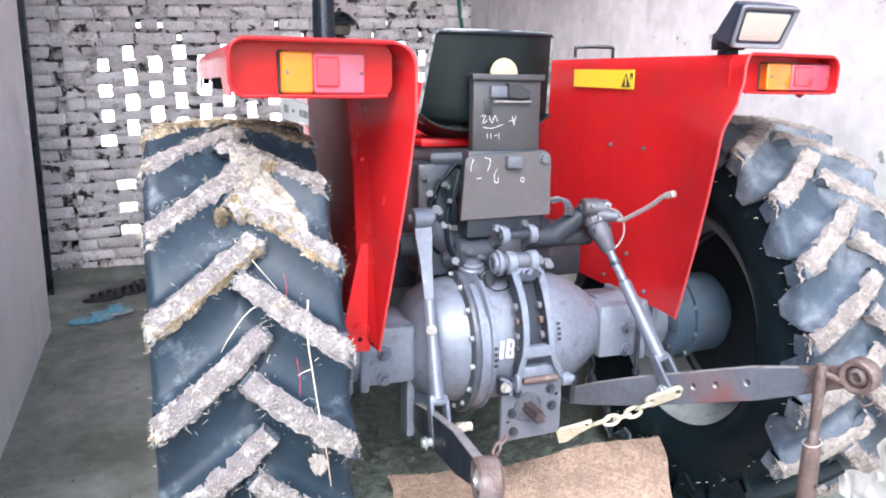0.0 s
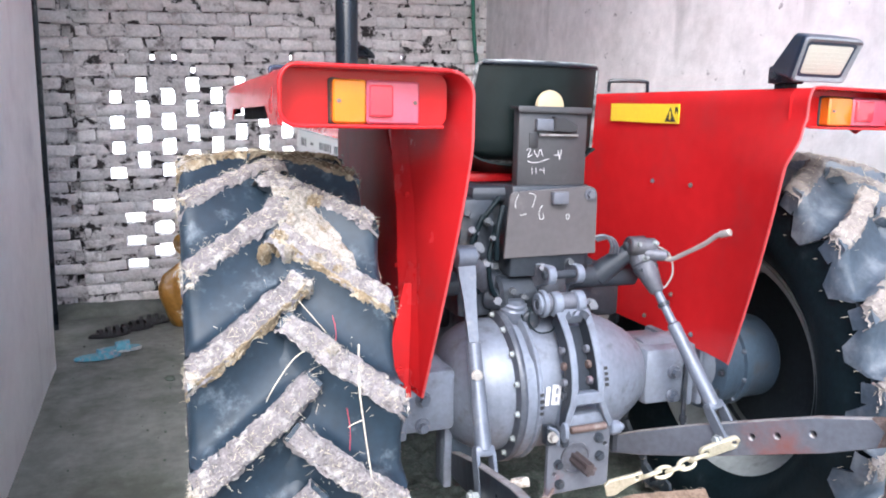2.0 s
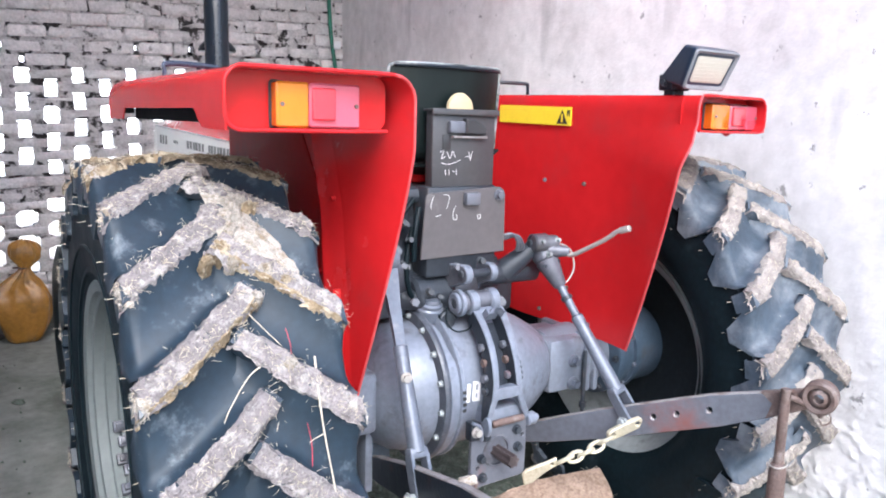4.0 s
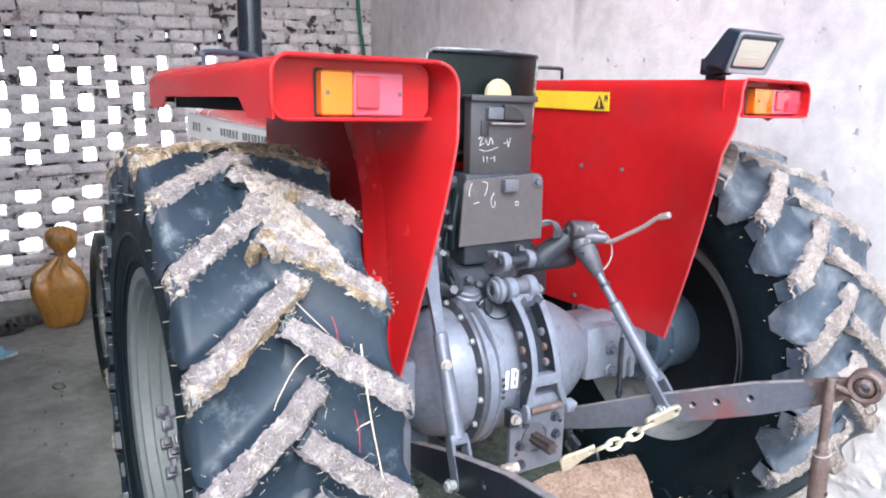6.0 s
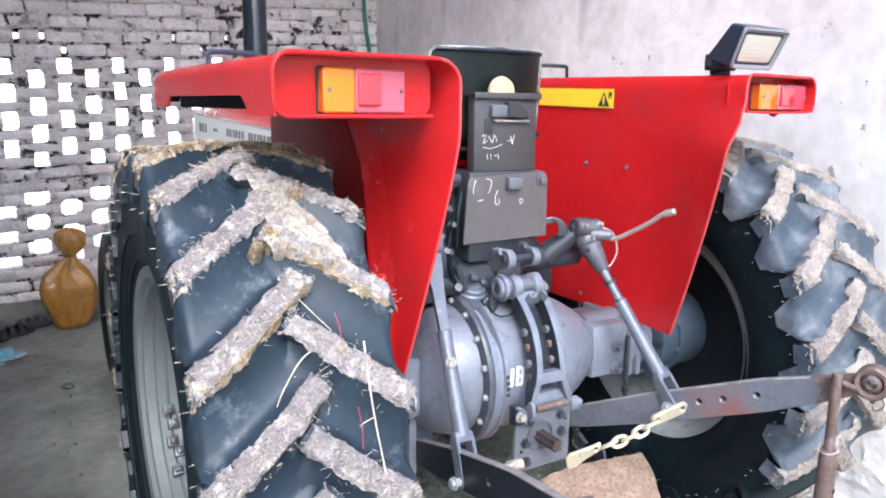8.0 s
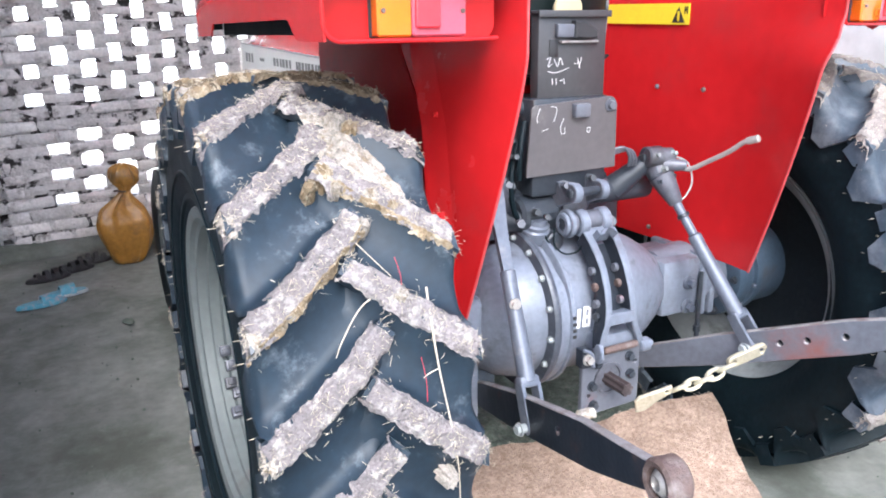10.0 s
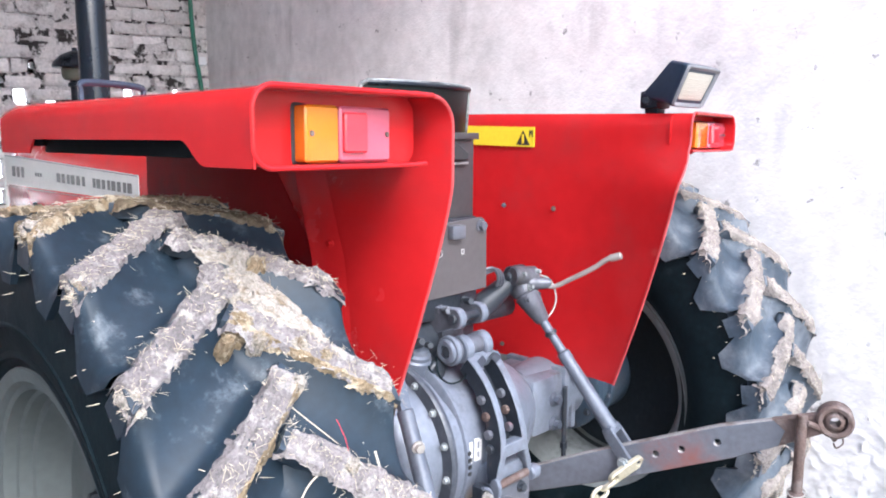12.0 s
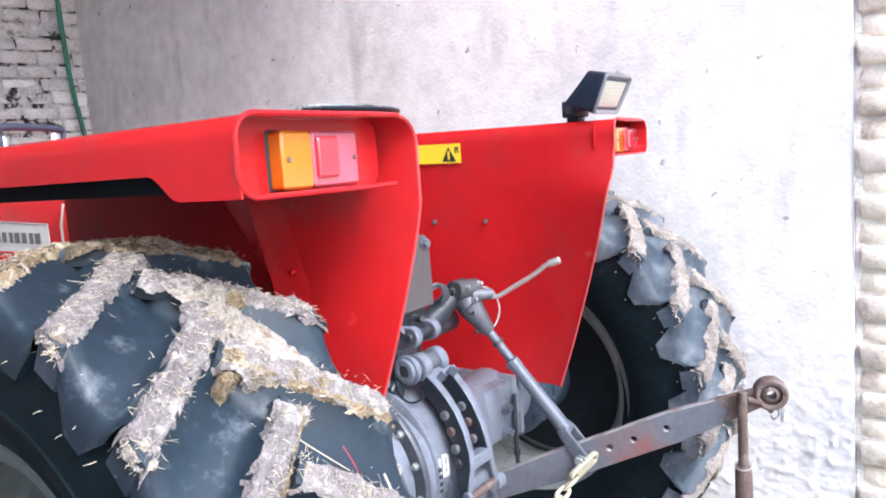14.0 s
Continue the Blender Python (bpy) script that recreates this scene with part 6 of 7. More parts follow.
def build_boxes():
    bm = bmesh.new()
    box(bm, (-0.132, -0.02, 1.335), (0.098, 0.02, 1.568), 0.004)
    tool = part("tool_box", bm, DARKBOX, tractor, "narrow dark slate tool box with chalk marks")
    bm = bmesh.new()
    box(bm, (-0.14, -0.032, 1.566), (0.104, 0.028, 1.574), 0.002)
    box(bm, (-0.14, -0.034, 1.556), (0.104, -0.030, 1.574), 0.001)
    part("lid", bm, DARKBOX, tool, "overhanging lid")
    bm = bmesh.new()
    box(bm, (-0.066, -0.036, 1.487), (0.060, -0.019, 1.494), 0.002)
    part("latch_ledge", bm, PALEEDGE, tool, "thin worn steel ledge")
    bm = bmesh.new()
    box(bm, (-0.080, -0.038, 1.502), (-0.024, -0.018, 1.538), 0.004)
    part("latch_plate", bm, LINKGREY, tool, "grey latch block")
    bm = bmesh.new()
    box(bm, (-0.097, -0.024, 1.450), (-0.068, -0.019, 1.498), 0.002)
    part("latch_slot", bm, INK, tool, "black latch slot")
    bm = bmesh.new()
    plate(bm, [(-0.026, 1.500), (0.020, 1.496), (0.050, 1.499), (0.052, 1.520), (0.030, 1.532), (0.008, 1.546), (-0.026, 1.546)], 0.028, m=Matrix.Translation((0, -0.019, 0)) @ Matrix.Rotation(radians(90), 4, "X"), bevel=0.005)
    part("rubber_latch", bm, INK, tool, "black rubber latch")
    strokes = (((-0.105, 1.444), (-0.09, 1.452), (-0.1, 1.425), (-0.085, 1.432)), ((-0.08, 1.445), (-0.068, 1.425), (-0.06, 1.448), (-0.05, 1.428)),
               ((-0.1, 1.412), (-0.07, 1.408), (-0.03, 1.420)), ((-0.012, 1.43), (0.004, 1.432)), ((0.0, 1.445), (0.008, 1.418)), ((0.014, 1.447), (0.006, 1.42)),
               ((-0.085, 1.392), (-0.083, 1.375)), ((-0.072, 1.392), (-0.07, 1.375)), ((-0.058, 1.386), (-0.05, 1.386)), ((-0.045, 1.392), (-0.043, 1.375)))
    for st in strokes:
        bm = bmesh.new()
        tube(bm, [(x, -0.0212, z) for x, z in st], 0.0010, 5, 4 if len(st) > 2 else 0)
        part("chalk_stroke", bm, CHALK, tool, "white chalk stroke")
    bm = bmesh.new()
    lathe(bm, [(0.012, 0.0), (0.012, 0.034), (0.008, 0.044), (0.0, 0.047), (-0.008, 0.044), (-0.012, 0.034), (-0.012, 0.0)], 36, along((-0.021, 0.005, 1.577), (-0.021, -1, 1.577)))
    part("knob", bm, CREAM, tractor, "round cream plastic knob")
    # lower plate
    bm = bmesh.new()
    outline = [(-0.176, 1.122), (0.137, 1.128)] + [(0.134 - 0.03 + 0.03 * math.cos(a), 1.337 - 0.03 + 0.03 * math.sin(a)) for a in span(0, math.pi / 2, 6)]
    outline += [(-0.163 + 0.02 - 0.02 * math.sin(a), 1.322 - 0.02 + 0.02 * math.cos(a)) for a in span(0, math.pi / 2, 6)]
    plate(bm, outline, 0.008, [(0.108, 1.312, 0.007)], Matrix.Translation((0, -0.032, 0)) @ Matrix.Rotation(radians(90), 4, "X"), 0.0015)
    low = part("rear_plate", bm, TOOLBOX, tractor, "flat brown-grey plate with chalk marks")
    bm = bmesh.new()
    box(bm, (-0.028, -0.062, 1.284), (0.024, -0.038, 1.322), 0.004)
    part("block", bm, LINKGREY, low, "small grey block")
    bm = bmesh.new()
    bolt(bm, (0.108, -0.04, 1.312), (0, -1, 0), 0.014, 0.016)
    part("bolt", bm, LINKGREY, low)
    for st in (((-0.135, 1.315), (-0.145, 1.29), (-0.143, 1.275)), ((-0.10, 1.318), (-0.08, 1.312), (-0.085, 1.285), (-0.09, 1.275)), ((-0.128, 1.252), (-0.108, 1.256)),
               ((-0.055, 1.282), (-0.065, 1.262), (-0.062, 1.24), (-0.05, 1.242), (-0.052, 1.256)), ((0.028, 1.252), (0.038, 1.25), (0.036, 1.238), (0.028, 1.24), (0.028, 1.252))):
        bm = bmesh.new()
        tube(bm, [(x, -0.0412, z) for x, z in st], 0.0010, 5, 4 if len(st) > 2 else 0)
        part("chalk_stroke", bm, CHALK, low, "white chalk stroke")
    bm = bmesh.new()
    box(bm, (-0.15, -0.03, 1.06), (0.11, 0.06, 1.34), 0.01)
    part("plate_carrier", bm, IRON, tractor)


build_boxes()


# -- bonnet, exhaust, front wheels --
def build_front():
    bm = bmesh.new()
    prof = [(-0.36, 1.05), (-0.362, 1.40), (-0.355, 1.47), (-0.32, 1.52), (-0.25, 1.545), (0, 1.555), (0.25, 1.545), (0.32, 1.52), (0.355, 1.47), (0.362, 1.40), (0.36, 1.05)]

    def f(y, p):
        k = max(0.0, (y - 2.4) / 0.35)
        return p[0] * (1 - 0.06 * k * k), y, p[1] - 0.05 * k * k
    grid(bm, [0.95, 0.96, 1.2, 1.6, 2.0, 2.4, 2.55, 2.7, 2.75], prof, f)
    bm.faces.new([bm.verts.new(f(2.75, p)) for p in prof])
    bm.faces.new([bm.verts.new(f(0.95, p)) for p in prof])
    bonnet = part("bonnet", bm, RED, tractor, "red engine bonnet with a pale side stripe", 30)
    bm = bmesh.new()
    box(bm, (-0.34, 0.72, 0.9), (0.34, 0.94, 1.50), 0.03)
    part("cowl", bm, RED, tractor, "red cowl behind the bonnet")
    bm = bmesh.new()
    tube(bm, [(-0.366, 1.045, 1.05), (-0.367, 1.045, 1.42), (-0.352, 1.045, 1.49)], 0.004, 8)
    part("trim_strip", bm, WIRE, bonnet)
    for s in (-1, 1):
        bm = bmesh.new()
        grid(bm, [1.13, 1.6, 2.1, 2.64], [0, 1], lambda y, k: (s * 0.3675, y, 1.325 + (0.103 + 0.032 * (y - 1.13)) * k))
        solid(bm, 0.002)
        strip = part("side_stripe", bm, DECAL, bonnet, "pale side stripe with dark bars")
        # the lettering as plain bars of its size: (start, step, count, height)
        for y0, step, n, h in ((1.185, 0.047, 8, 0.036), (1.62, 0.054, 6, 0.038), (2.12, 0.03, 3, 0.016), (2.36, 0.062, 3, 0.048)):
            for i in range(n):
                y = y0 + step * i
                z = 1.378 + 0.016 * (y - 1.13)
                b2 = bmesh.new()
                box(b2, (s * 0.3697 - 0.0008, y, z - h / 2), (s * 0.3697 + 0.0008, y + step * (0.5 + 0.22 * ((i * 7 + n) % 3) / 2), z + h / 2))
                part("stripe_bar", b2, DECALINK, strip)
        for z0, k in ((1.3265, 0.0), (1.4255, 0.032)):
            b2 = bmesh.new()
            grid(b2, [1.135, 1.6, 2.1, 2.635], [0, 0.003], lambda y, d: (s * 0.3702, y, z0 + k * (y - 1.13) - d))
            solid(b2, 0.0008)
            part("stripe_line", b2, DECALINK, strip)
        b2 = bmesh.new()
        tube(b2, [(s * 0.362, 2.66, 1.06), (s * 0.368, 2.655, 1.42), (s * 0.352, 2.655, 1.49)], 0.008, 8)
        part("front_trim", b2, DECAL, bonnet, "pale trim at the front edge of the bonnet")
        bm = bmesh.new()
        box(bm, (s * 0.364 - 0.004, 1.2, 1.10), (s * 0.364 + 0.004, 2.6, 1.335), 0.003)
        part("side_panel", bm, RED, bonnet)
        bm = bmesh.new()
        rod(bm, (s * 0.37, 2.2, 1.25), (s * 0.385, 2.2, 1.25), 0.02, segs=16, bevel=0.003)
        part("panel_latch", bm, BLACK, bonnet)
    bm = bmesh.new()
    box(bm, (-0.25, 1.0, 0.62), (0.25, 2.7, 1.05), 0.04)
    part("engine", bm, IRON, tractor, "dark engine block")
    # exhaust
    bm = bmesh.new()
    lathe(bm, [(0, 0.03), (0.04, 0.03), (0.06, 0.056), (0.635, 0.056), (0.65, 0.050), (0.655, 0.036), (0.68, 0.034), (1.3, 0.034)], 32, along((-0.265, 1.73, 1.50), (-0.265, 1.73, 3.0)))
    part("exhaust_pipe", bm, EXHAUST, tractor, "tall black exhaust stack")
    bm = bmesh.new()
    lathe(bm, [(0, 0.030), (0.30, 0.030), (0.305, 0.04), (0.325, 0.04), (0.33, 0.03), (0.34, 0.03)], 28, along((0.03, 2.75, 1.52), (0.03, 2.75, 3.0)))
    cleaner = part("air_precleaner", bm, BLACK, tractor, "black air intake stem with a mushroom cap")
    bm = bmesh.new()
    lathe(bm, [(0.335, 0.03), (0.34, 0.058), (0.36, 0.068), (0.395, 0.07), (0.398, 0.06)], 32, along((0.03, 2.75, 1.52), (0.03, 2.75, 3.0)))
    part("dust_bowl", bm, BOWL, cleaner, "dusty olive dust bowl")
    bm = bmesh.new()
    lathe(bm, [(0.398, 0.06), (0.40, 0.108), (0.41, 0.112), (0.43, 0.105), (0.465, 0.07), (0.485, 0.03), (0.49, 0.014), (0.505, 0.012), (0.508, 0.0)], 36, along((0.03, 2.75, 1.52), (0.03, 2.75, 3.0)))
    part("cap", bm, BLACK, cleaner, "domed black cap")
    # front axle and wheels
    bm = bmesh.new()
    box(bm, (-0.72, 2.05, 0.42), (0.72, 2.17, 0.52), 0.02)
    box(bm, (-0.14, 1.95, 0.45), (0.14, 2.5, 0.8), 0.03)
    part("front_axle", bm, IRON, tractor)
    for s in (-1, 1):
        bm = bmesh.new()
        m = Matrix.Translation((s * 0.87, 2.11, 0.47))
        prof = [(-0.075, 0.22), (-0.095, 0.28), (-0.098, 0.34), (-0.085, 0.39)]
        for k in range(3):
            x = -0.07 + 0.055 * k
            prof += [(x - 0.012, 0.392), (x - 0.01, 0.412), (x + 0.022, 0.414), (x + 0.024, 0.394)]
        prof += [(0.085, 0.39), (0.098, 0.34), (0.095, 0.28), (0.075, 0.22)]
        lathe(bm, prof, 72, m, closed=False)
        front = part("front_tyre", bm, SIDEWALL, tractor, "ribbed black front tyre")
        bm = bmesh.new()
        lathe(bm, [(s * 0.078, 0.225), (s * 0.08, 0.235), (s * 0.07, 0.20), (s * 0.0, 0.19), (s * -0.01, 0.12), (s * 0.02, 0.07), (s * 0.05, 0.06), (s * 0.05, 0)], 48, m, closed=False)
        lathe(bm, [(s * -0.078, 0.225), (s * -0.07, 0.20), (s * -0.01, 0.18), (s * -0.02, 0.0)], 48, m, closed=False)
        part("front_rim", bm, RIM, front)


build_front()

# prop rod hung at the eye of the right lower link, standing on the floor
prop = thing("prop_rod", Matrix.Translation((0.549, -0.80, 0.0)), "rusty prop rod with a sleeve, standing under the hitch link", "prop")
bm = bmesh.new()
rod(bm, (0.0, 0, 0.30), (0, 0, 0.835), 0.014, segs=16, bevel=0.002)
part("rod", bm, RUST, prop)
bm = bmesh.new()
lathe(bm, [(0, 0.026), (0.30, 0.0255), (0.58, 0.0235), (0.60, 0.0215), (0.605, 0.015)], 20, along((0, 0, 0.012), (0, 0, 1)))
part("sleeve", bm, RUST, prop, "thicker rusty sleeve with a pin hole")
bm = bmesh.new()
tube(bm, [(0.0225 * math.cos(a), 0.0225 * math.sin(a), 0.615 + 0.006 * math.cos(a)) for a in span(0, 2 * math.pi, 20)], 0.0025, 6)
part("wire_ring", bm, WIRE, prop, "thin pale wire ring")
bm = bmesh.new()
rod(bm, (0.004, -0.022, 0.50), (0.005, -0.0265, 0.50), 0.008, segs=12, bevel=0.001)
part("pin_hole", bm, INK, prop)
bm = bmesh.new()
tube(bm, [(0, -0.012, 0.815), (0.03, -0.03, 0.80), (0.065, -0.055, 0.775), (0.08, -0.06, 0.76)], 0.008, 8, 5)
tube(bm, [(0.08, -0.06, 0.76), (0.10, -0.07, 0.77), (0.105, -0.075, 0.745), (0.085, -0.065, 0.735), (0.075, -0.06, 0.75)], 0.0025, 6, 5)
part("hook_pin", bm, RUST, prop, "rusty hooked pin with a wire clip")
bm = bmesh.new()
box(bm, (-0.035, -0.035, 0.004), (0.035, 0.035, 0.016), 0.003)
part("foot_plate", bm, RUST, prop)


# ---- things on the floor ----
def build_burlap():
    root = thing("burlap_sack", Matrix.Translation((0.1, -0.35, 0.0)), "folded tan burlap sack with frayed red-stitched edge on the floor", "sack")
    bm = bmesh.new()
    rnd = random.Random(4)

    def f(u, v):
        back = Vector((-0.43, 0.64, 0.055)).lerp(Vector((0.54, 0.32, 0.215)), u)
        front = Vector((-0.60, -0.42, 0.0)).lerp(Vector((0.22, -0.50, 0.0)), u)
        back.z -= 0.055 * math.sin(math.pi * min(1, u * 1.25)) * (u < 0.8)
        x, y = back.x + (front.x - back.x) * v, back.y + (front.y - back.y) * v
        x += 0.02 * noise.noise((v * 6, 1, 0))
        y += 0.025 * noise.noise((u * 6, 2, 0))
        z = 0.030 + back.z * max(0.0, 1 - v / 0.62) ** 1.3 + 0.03 * math.sin(math.pi * min(1, max(0, u))) * max(0.0, 1 - v)
        z += 0.012 * noise.noise((u * 7, v * 7, 5)) + 0.006 * noise.noise((u * 19, v * 19, 8))
        return x, y, z
    grid(bm, span(0, 1, 60), span(0, 1, 60), f)
    solid(bm, -0.012)
    part("cloth", bm, BURLAP, root, "", 70)
    bm = bmesh.new()
    grid(bm, span(0.03, 0.97, 30), span(0.04, 0.95, 30), lambda u, v: (f(u, v)[0], f(u, v)[1], max(0.004, f(u, v)[2] - 0.03)))
    grid(bm, span(0.03, 0.97, 12), span(0.04, 0.95, 12), lambda u, v: (f(u, v)[0], f(u, v)[1], 0.003))
    part("under_fold", bm, BURLAP, root, "", 70)
    bm = bmesh.new()
    tube(bm, [Vector(f(u, 0.012)) + Vector((0, 0, 0.004)) for u in span(0.0, 0.22, 14)], 0.0022, 5)
    part("red_stitching", bm, RED, root, "red stitching along the hem")
    bm = bmesh.new()
    random.seed(9)
    for _ in range(260):
        u, v = rnd.random(), rnd.random()
        if rnd.random() < 0.5:
            v = rnd.choice((0.0, 0.005))
        sliver(bm, Vector(f(u, v)) + Vector((0, 0, 0.002)), Vector((rnd.gauss(0, 1), rnd.gauss(0.4, 1), rnd.uniform(0, 0.6))), rnd.uniform(0.008, 0.03), 0.0007)
    ob = part("frayed_fibres", bm, STRAW, root)
    ob["kind"] = "stuff"


build_burlap()


def build_ochre_sack():
    root = thing("tied_sack", Matrix.Translation((-1.066, 3.30, 0.1)) @ Matrix.Diagonal((1, 1, 0.95, 1)), "ochre plastic sack tied at the neck, standing by the brick wall", "sack")
    bm = bmesh.new()
    prof = [(0.0, 0.070), (0.012, 0.095), (0.06, 0.128), (0.14, 0.162), (0.22, 0.184), (0.29, 0.188), (0.335, 0.172), (0.375, 0.140), (0.41, 0.105), (0.445, 0.070), (0.475, 0.044), (0.50, 0.036), (0.525, 0.056), (0.56, 0.086), (0.60, 0.100), (0.64, 0.088), (0.665, 0.060), (0.68, 0.02)]

    def f(k, a):
        z, r = prof[k]
        c, q = math.cos(a), math.sin(a)
        square = (abs(c) ** 3.2 + abs(q) ** 3.2) ** (-1 / 3.2) if z < 0.44 else 1.0
        crease = 0.16 * abs(noise.noise((c * 1.9, q * 1.9 + z * 1.5, z * 4))) + 0.035 * noise.noise((c * 5, q * 5, z * 8))
        pleat = (0.15 if 0.36 < z < 0.60 else 0.05 if z > 0.26 else 0.025) * math.sin(8 * a + z * 7 + 1.4 * noise.noise((c, q, z * 6)))
        fold = 0.9 * square * (1 + pleat - crease + 0.25 * (z > 0.55) * noise.noise((c * 2.5, q * 2.5, z * 9)))
        lean = 0.03 * noise.noise((z * 4, 0, 3)) + 0.035 * max(0.0, min(1.0, (z - 0.38) / 0.15))
        return r * fold * c + lean, 0.7 * r * fold * q, z + (0.012 * noise.noise((c * 3, q * 3, 9)) if z > 0.56 else 0)
    grid(bm, range(len(prof)), span(0, 2 * math.pi, 80), f)
    bmesh.ops.remove_doubles(bm, verts=bm.verts, dist=0.0002)
    bm.faces.new([bm.verts.new(f(0, a)) for a in span(0, 2 * math.pi, 80)[:-1]])
    bm.faces.new([bm.verts.new(f(len(prof) - 1, a)) for a in span(0, 2 * math.pi, 80)[:-1]])
    bmesh.ops.subdivide_edges(bm, edges=bm.edges[:], cuts=1, use_grid_fill=True, smooth=0.6)
    part("sack_body", bm, SACKMAT, root, "", 80)
    bm = bmesh.new()
    tube(bm, [(0.036 * math.cos(a), 0.030 * math.sin(a), 0.50 + 0.004 * math.sin(2 * a)) for a in span(0, 2 * math.pi, 20)], 0.006, 8)
    part("tie_string", bm, RUST, root, "brown tie string")


build_ochre_sack()


def slipper(name, m, strap, sole, label, bands):
    root = thing(name, m, label, "slipper", "slippers by the wall")
    bm = bmesh.new()
    out = []
    for k in range(28):
        a = 2 * math.pi * k / 28
        x = 0.13 * math.cos(a)
        w = 0.043 + 0.008 * math.cos(a) - 0.006 * math.cos(2 * a)
        out.append((x, w * math.sin(a)))
    plate(bm, out, 0.02, bevel=0.004)
    part("sole", bm, sole, root)
    bm = bmesh.new()
    plate(bm, [(0.93 * x, 0.86 * y) for x, y in out], 0.006, m=Matrix.Translation((0, 0, 0.019)), bevel=0.002)
    part("footbed", bm, strap, root)
    for x0, x1, h in bands:
        bm = bmesh.new()
        grid(bm, span(0, math.pi, 14), span(x0, x1, 4), lambda a, x: (x, 0.048 * math.cos(a), 0.014 + (h - 0.12 * abs(x - 0.04)) * math.sin(a) + 0.003 * noise.noise((x * 60, a * 3, h * 99))))
        solid(bm, 0.005)
        part("strap", bm, strap, root)
    return root


slipper("slipper", pose(-1.57, 2.64, 0.105, 0, 0, 14), SLIPBLUE, SLIPBLUE, "worn blue patterned slipper on the concrete", ((0.0, 0.08, 0.048),))
slipper("slipper", pose(-1.46, 2.77, 0.105, 0, 0, 10), SLIPBLUE, SLIPPALE, "blue slipper with a pale worn sole", ((-0.02, 0.06, 0.052),))
dark = slipper("slipper", pose(-1.54, 3.13, 0.105, 0, 0, 18), SLIPBLACK, SLIPBLACK, "black rubber slipper with ribbed straps near the brick wall", ((-0.07, -0.045, 0.05), (-0.02, 0.005, 0.055), (0.03, 0.055, 0.055), (0.075, 0.10, 0.045)))
copy_thing(dark, pose(-1.40, 3.25, 0.105, 0, 0, 22))
copy_thing(dark, pose(-1.30, 3.40, 0.105, 0, 0, 4))

# a small dark clod on the floor
clod = bmesh.new()
bmesh.ops.create_icosphere(clod, subdivisions=3, radius=0.03)
for v in clod.verts:
    v.co *= 1 + 0.5 * noise.noise(v.co * 40)
    v.co.z = max(-0.006, v.co.z * 0.5)
clod.transform(Matrix.Translation((-1.165, 2.18, 0.098)))
tagged(part("dirt_clod", clod, SOIL), "small dark clod of dirt on the concrete floor", "clod")

# green pipe in the far corner
pipe = bmesh.new()
tube(pipe, [(1.19, 3.74, 2.9), (1.215, 3.74, 2.3), (1.265, 3.735, 1.9), (1.31, 3.73, 1.5), (1.318, 3.73, 0.1)], 0.016, 12, 8)
pipe_ob = thing("corner_pipe", Matrix.Identity(4), "thin green conduit pipe running down the wall corner", "pipe")
part("pipe", pipe, GREEN, pipe_ob)
for z in (2.12, 1.78):
    bm = bmesh.new()
    x = 1.25 if z > 2 else 1.285
    box(bm, (x - 0.01, 3.715, z - 0.03), (x + 0.05, 3.76, z + 0.03), 0.004)
    part("saddle_clip", bm, PLASTER, pipe_ob, "pale saddle clip")

# black steel post beside the end of the left wall
bm = bmesh.new()
box(bm, (-1.955, 3.40, 0.09), (-1.88, 3.46, 2.9), 0.004)
box(bm, (-1.90, 3.385, 0.09), (-1.874, 3.402, 2.9), 0.003)
tagged(part("steel_post", bm, BLACK), "black painted steel post at the end of the side wall", "post", kind="structure")

# a low rough ledge along the foot of the brick wall
bm = bmesh.new()
grid(bm, span(-2.06, 1.34, 90), span(0, 1, 10),
     lambda x, v: (x, 3.82 - 0.15 * v - 0.03 * noise.noise((x * 3, v * 3, 1)), 0.1 + 0.10 * (1 - v ** 2.2) - 0.012 + 0.02 * noise.noise((x * 5, v * 5, 4))))
tagged(part("wall_ledge", bm, CONCRETE, sharp=60), "rough cement ledge along the foot of the brick wall", "ledge", kind="structure")


# grit and crumbs of dried mud on the floor
bm = bmesh.new()
rnd = random.Random(77)
for _ in range(420):
    if rnd.random() < 0.45:
        x, y = rnd.uniform(-1.7, -1.15), rnd.uniform(-0.9, 3.6)
    elif rnd.random() < 0.6:
        x, y = rnd.gauss(-0.9, 0.3), rnd.gauss(-0.75, 0.2)
    else:
        x, y = rnd.gauss(0.9, 0.3), rnd.gauss(-0.7, 0.25)
    r = rnd.choice((0.0015, 0.002, 0.003, 0.004, 0.006))
    b2 = bmesh.new()
    bmesh.ops.create_icosphere(b2, subdivisions=1, radius=r)
    for v in b2.verts:
        v.co *= 1 + 0.5 * noise.noise(v.co * 300 + Vector((x, y, 0)))
    join(bm, b2, Matrix.Translation((x, y, floor_height(y) + 0.004 + r * 0.4)))
tagged(part("floor_grit", bm, SOIL), "scattered grit and mud crumbs on the concrete floor", "grit", kind="stuff")

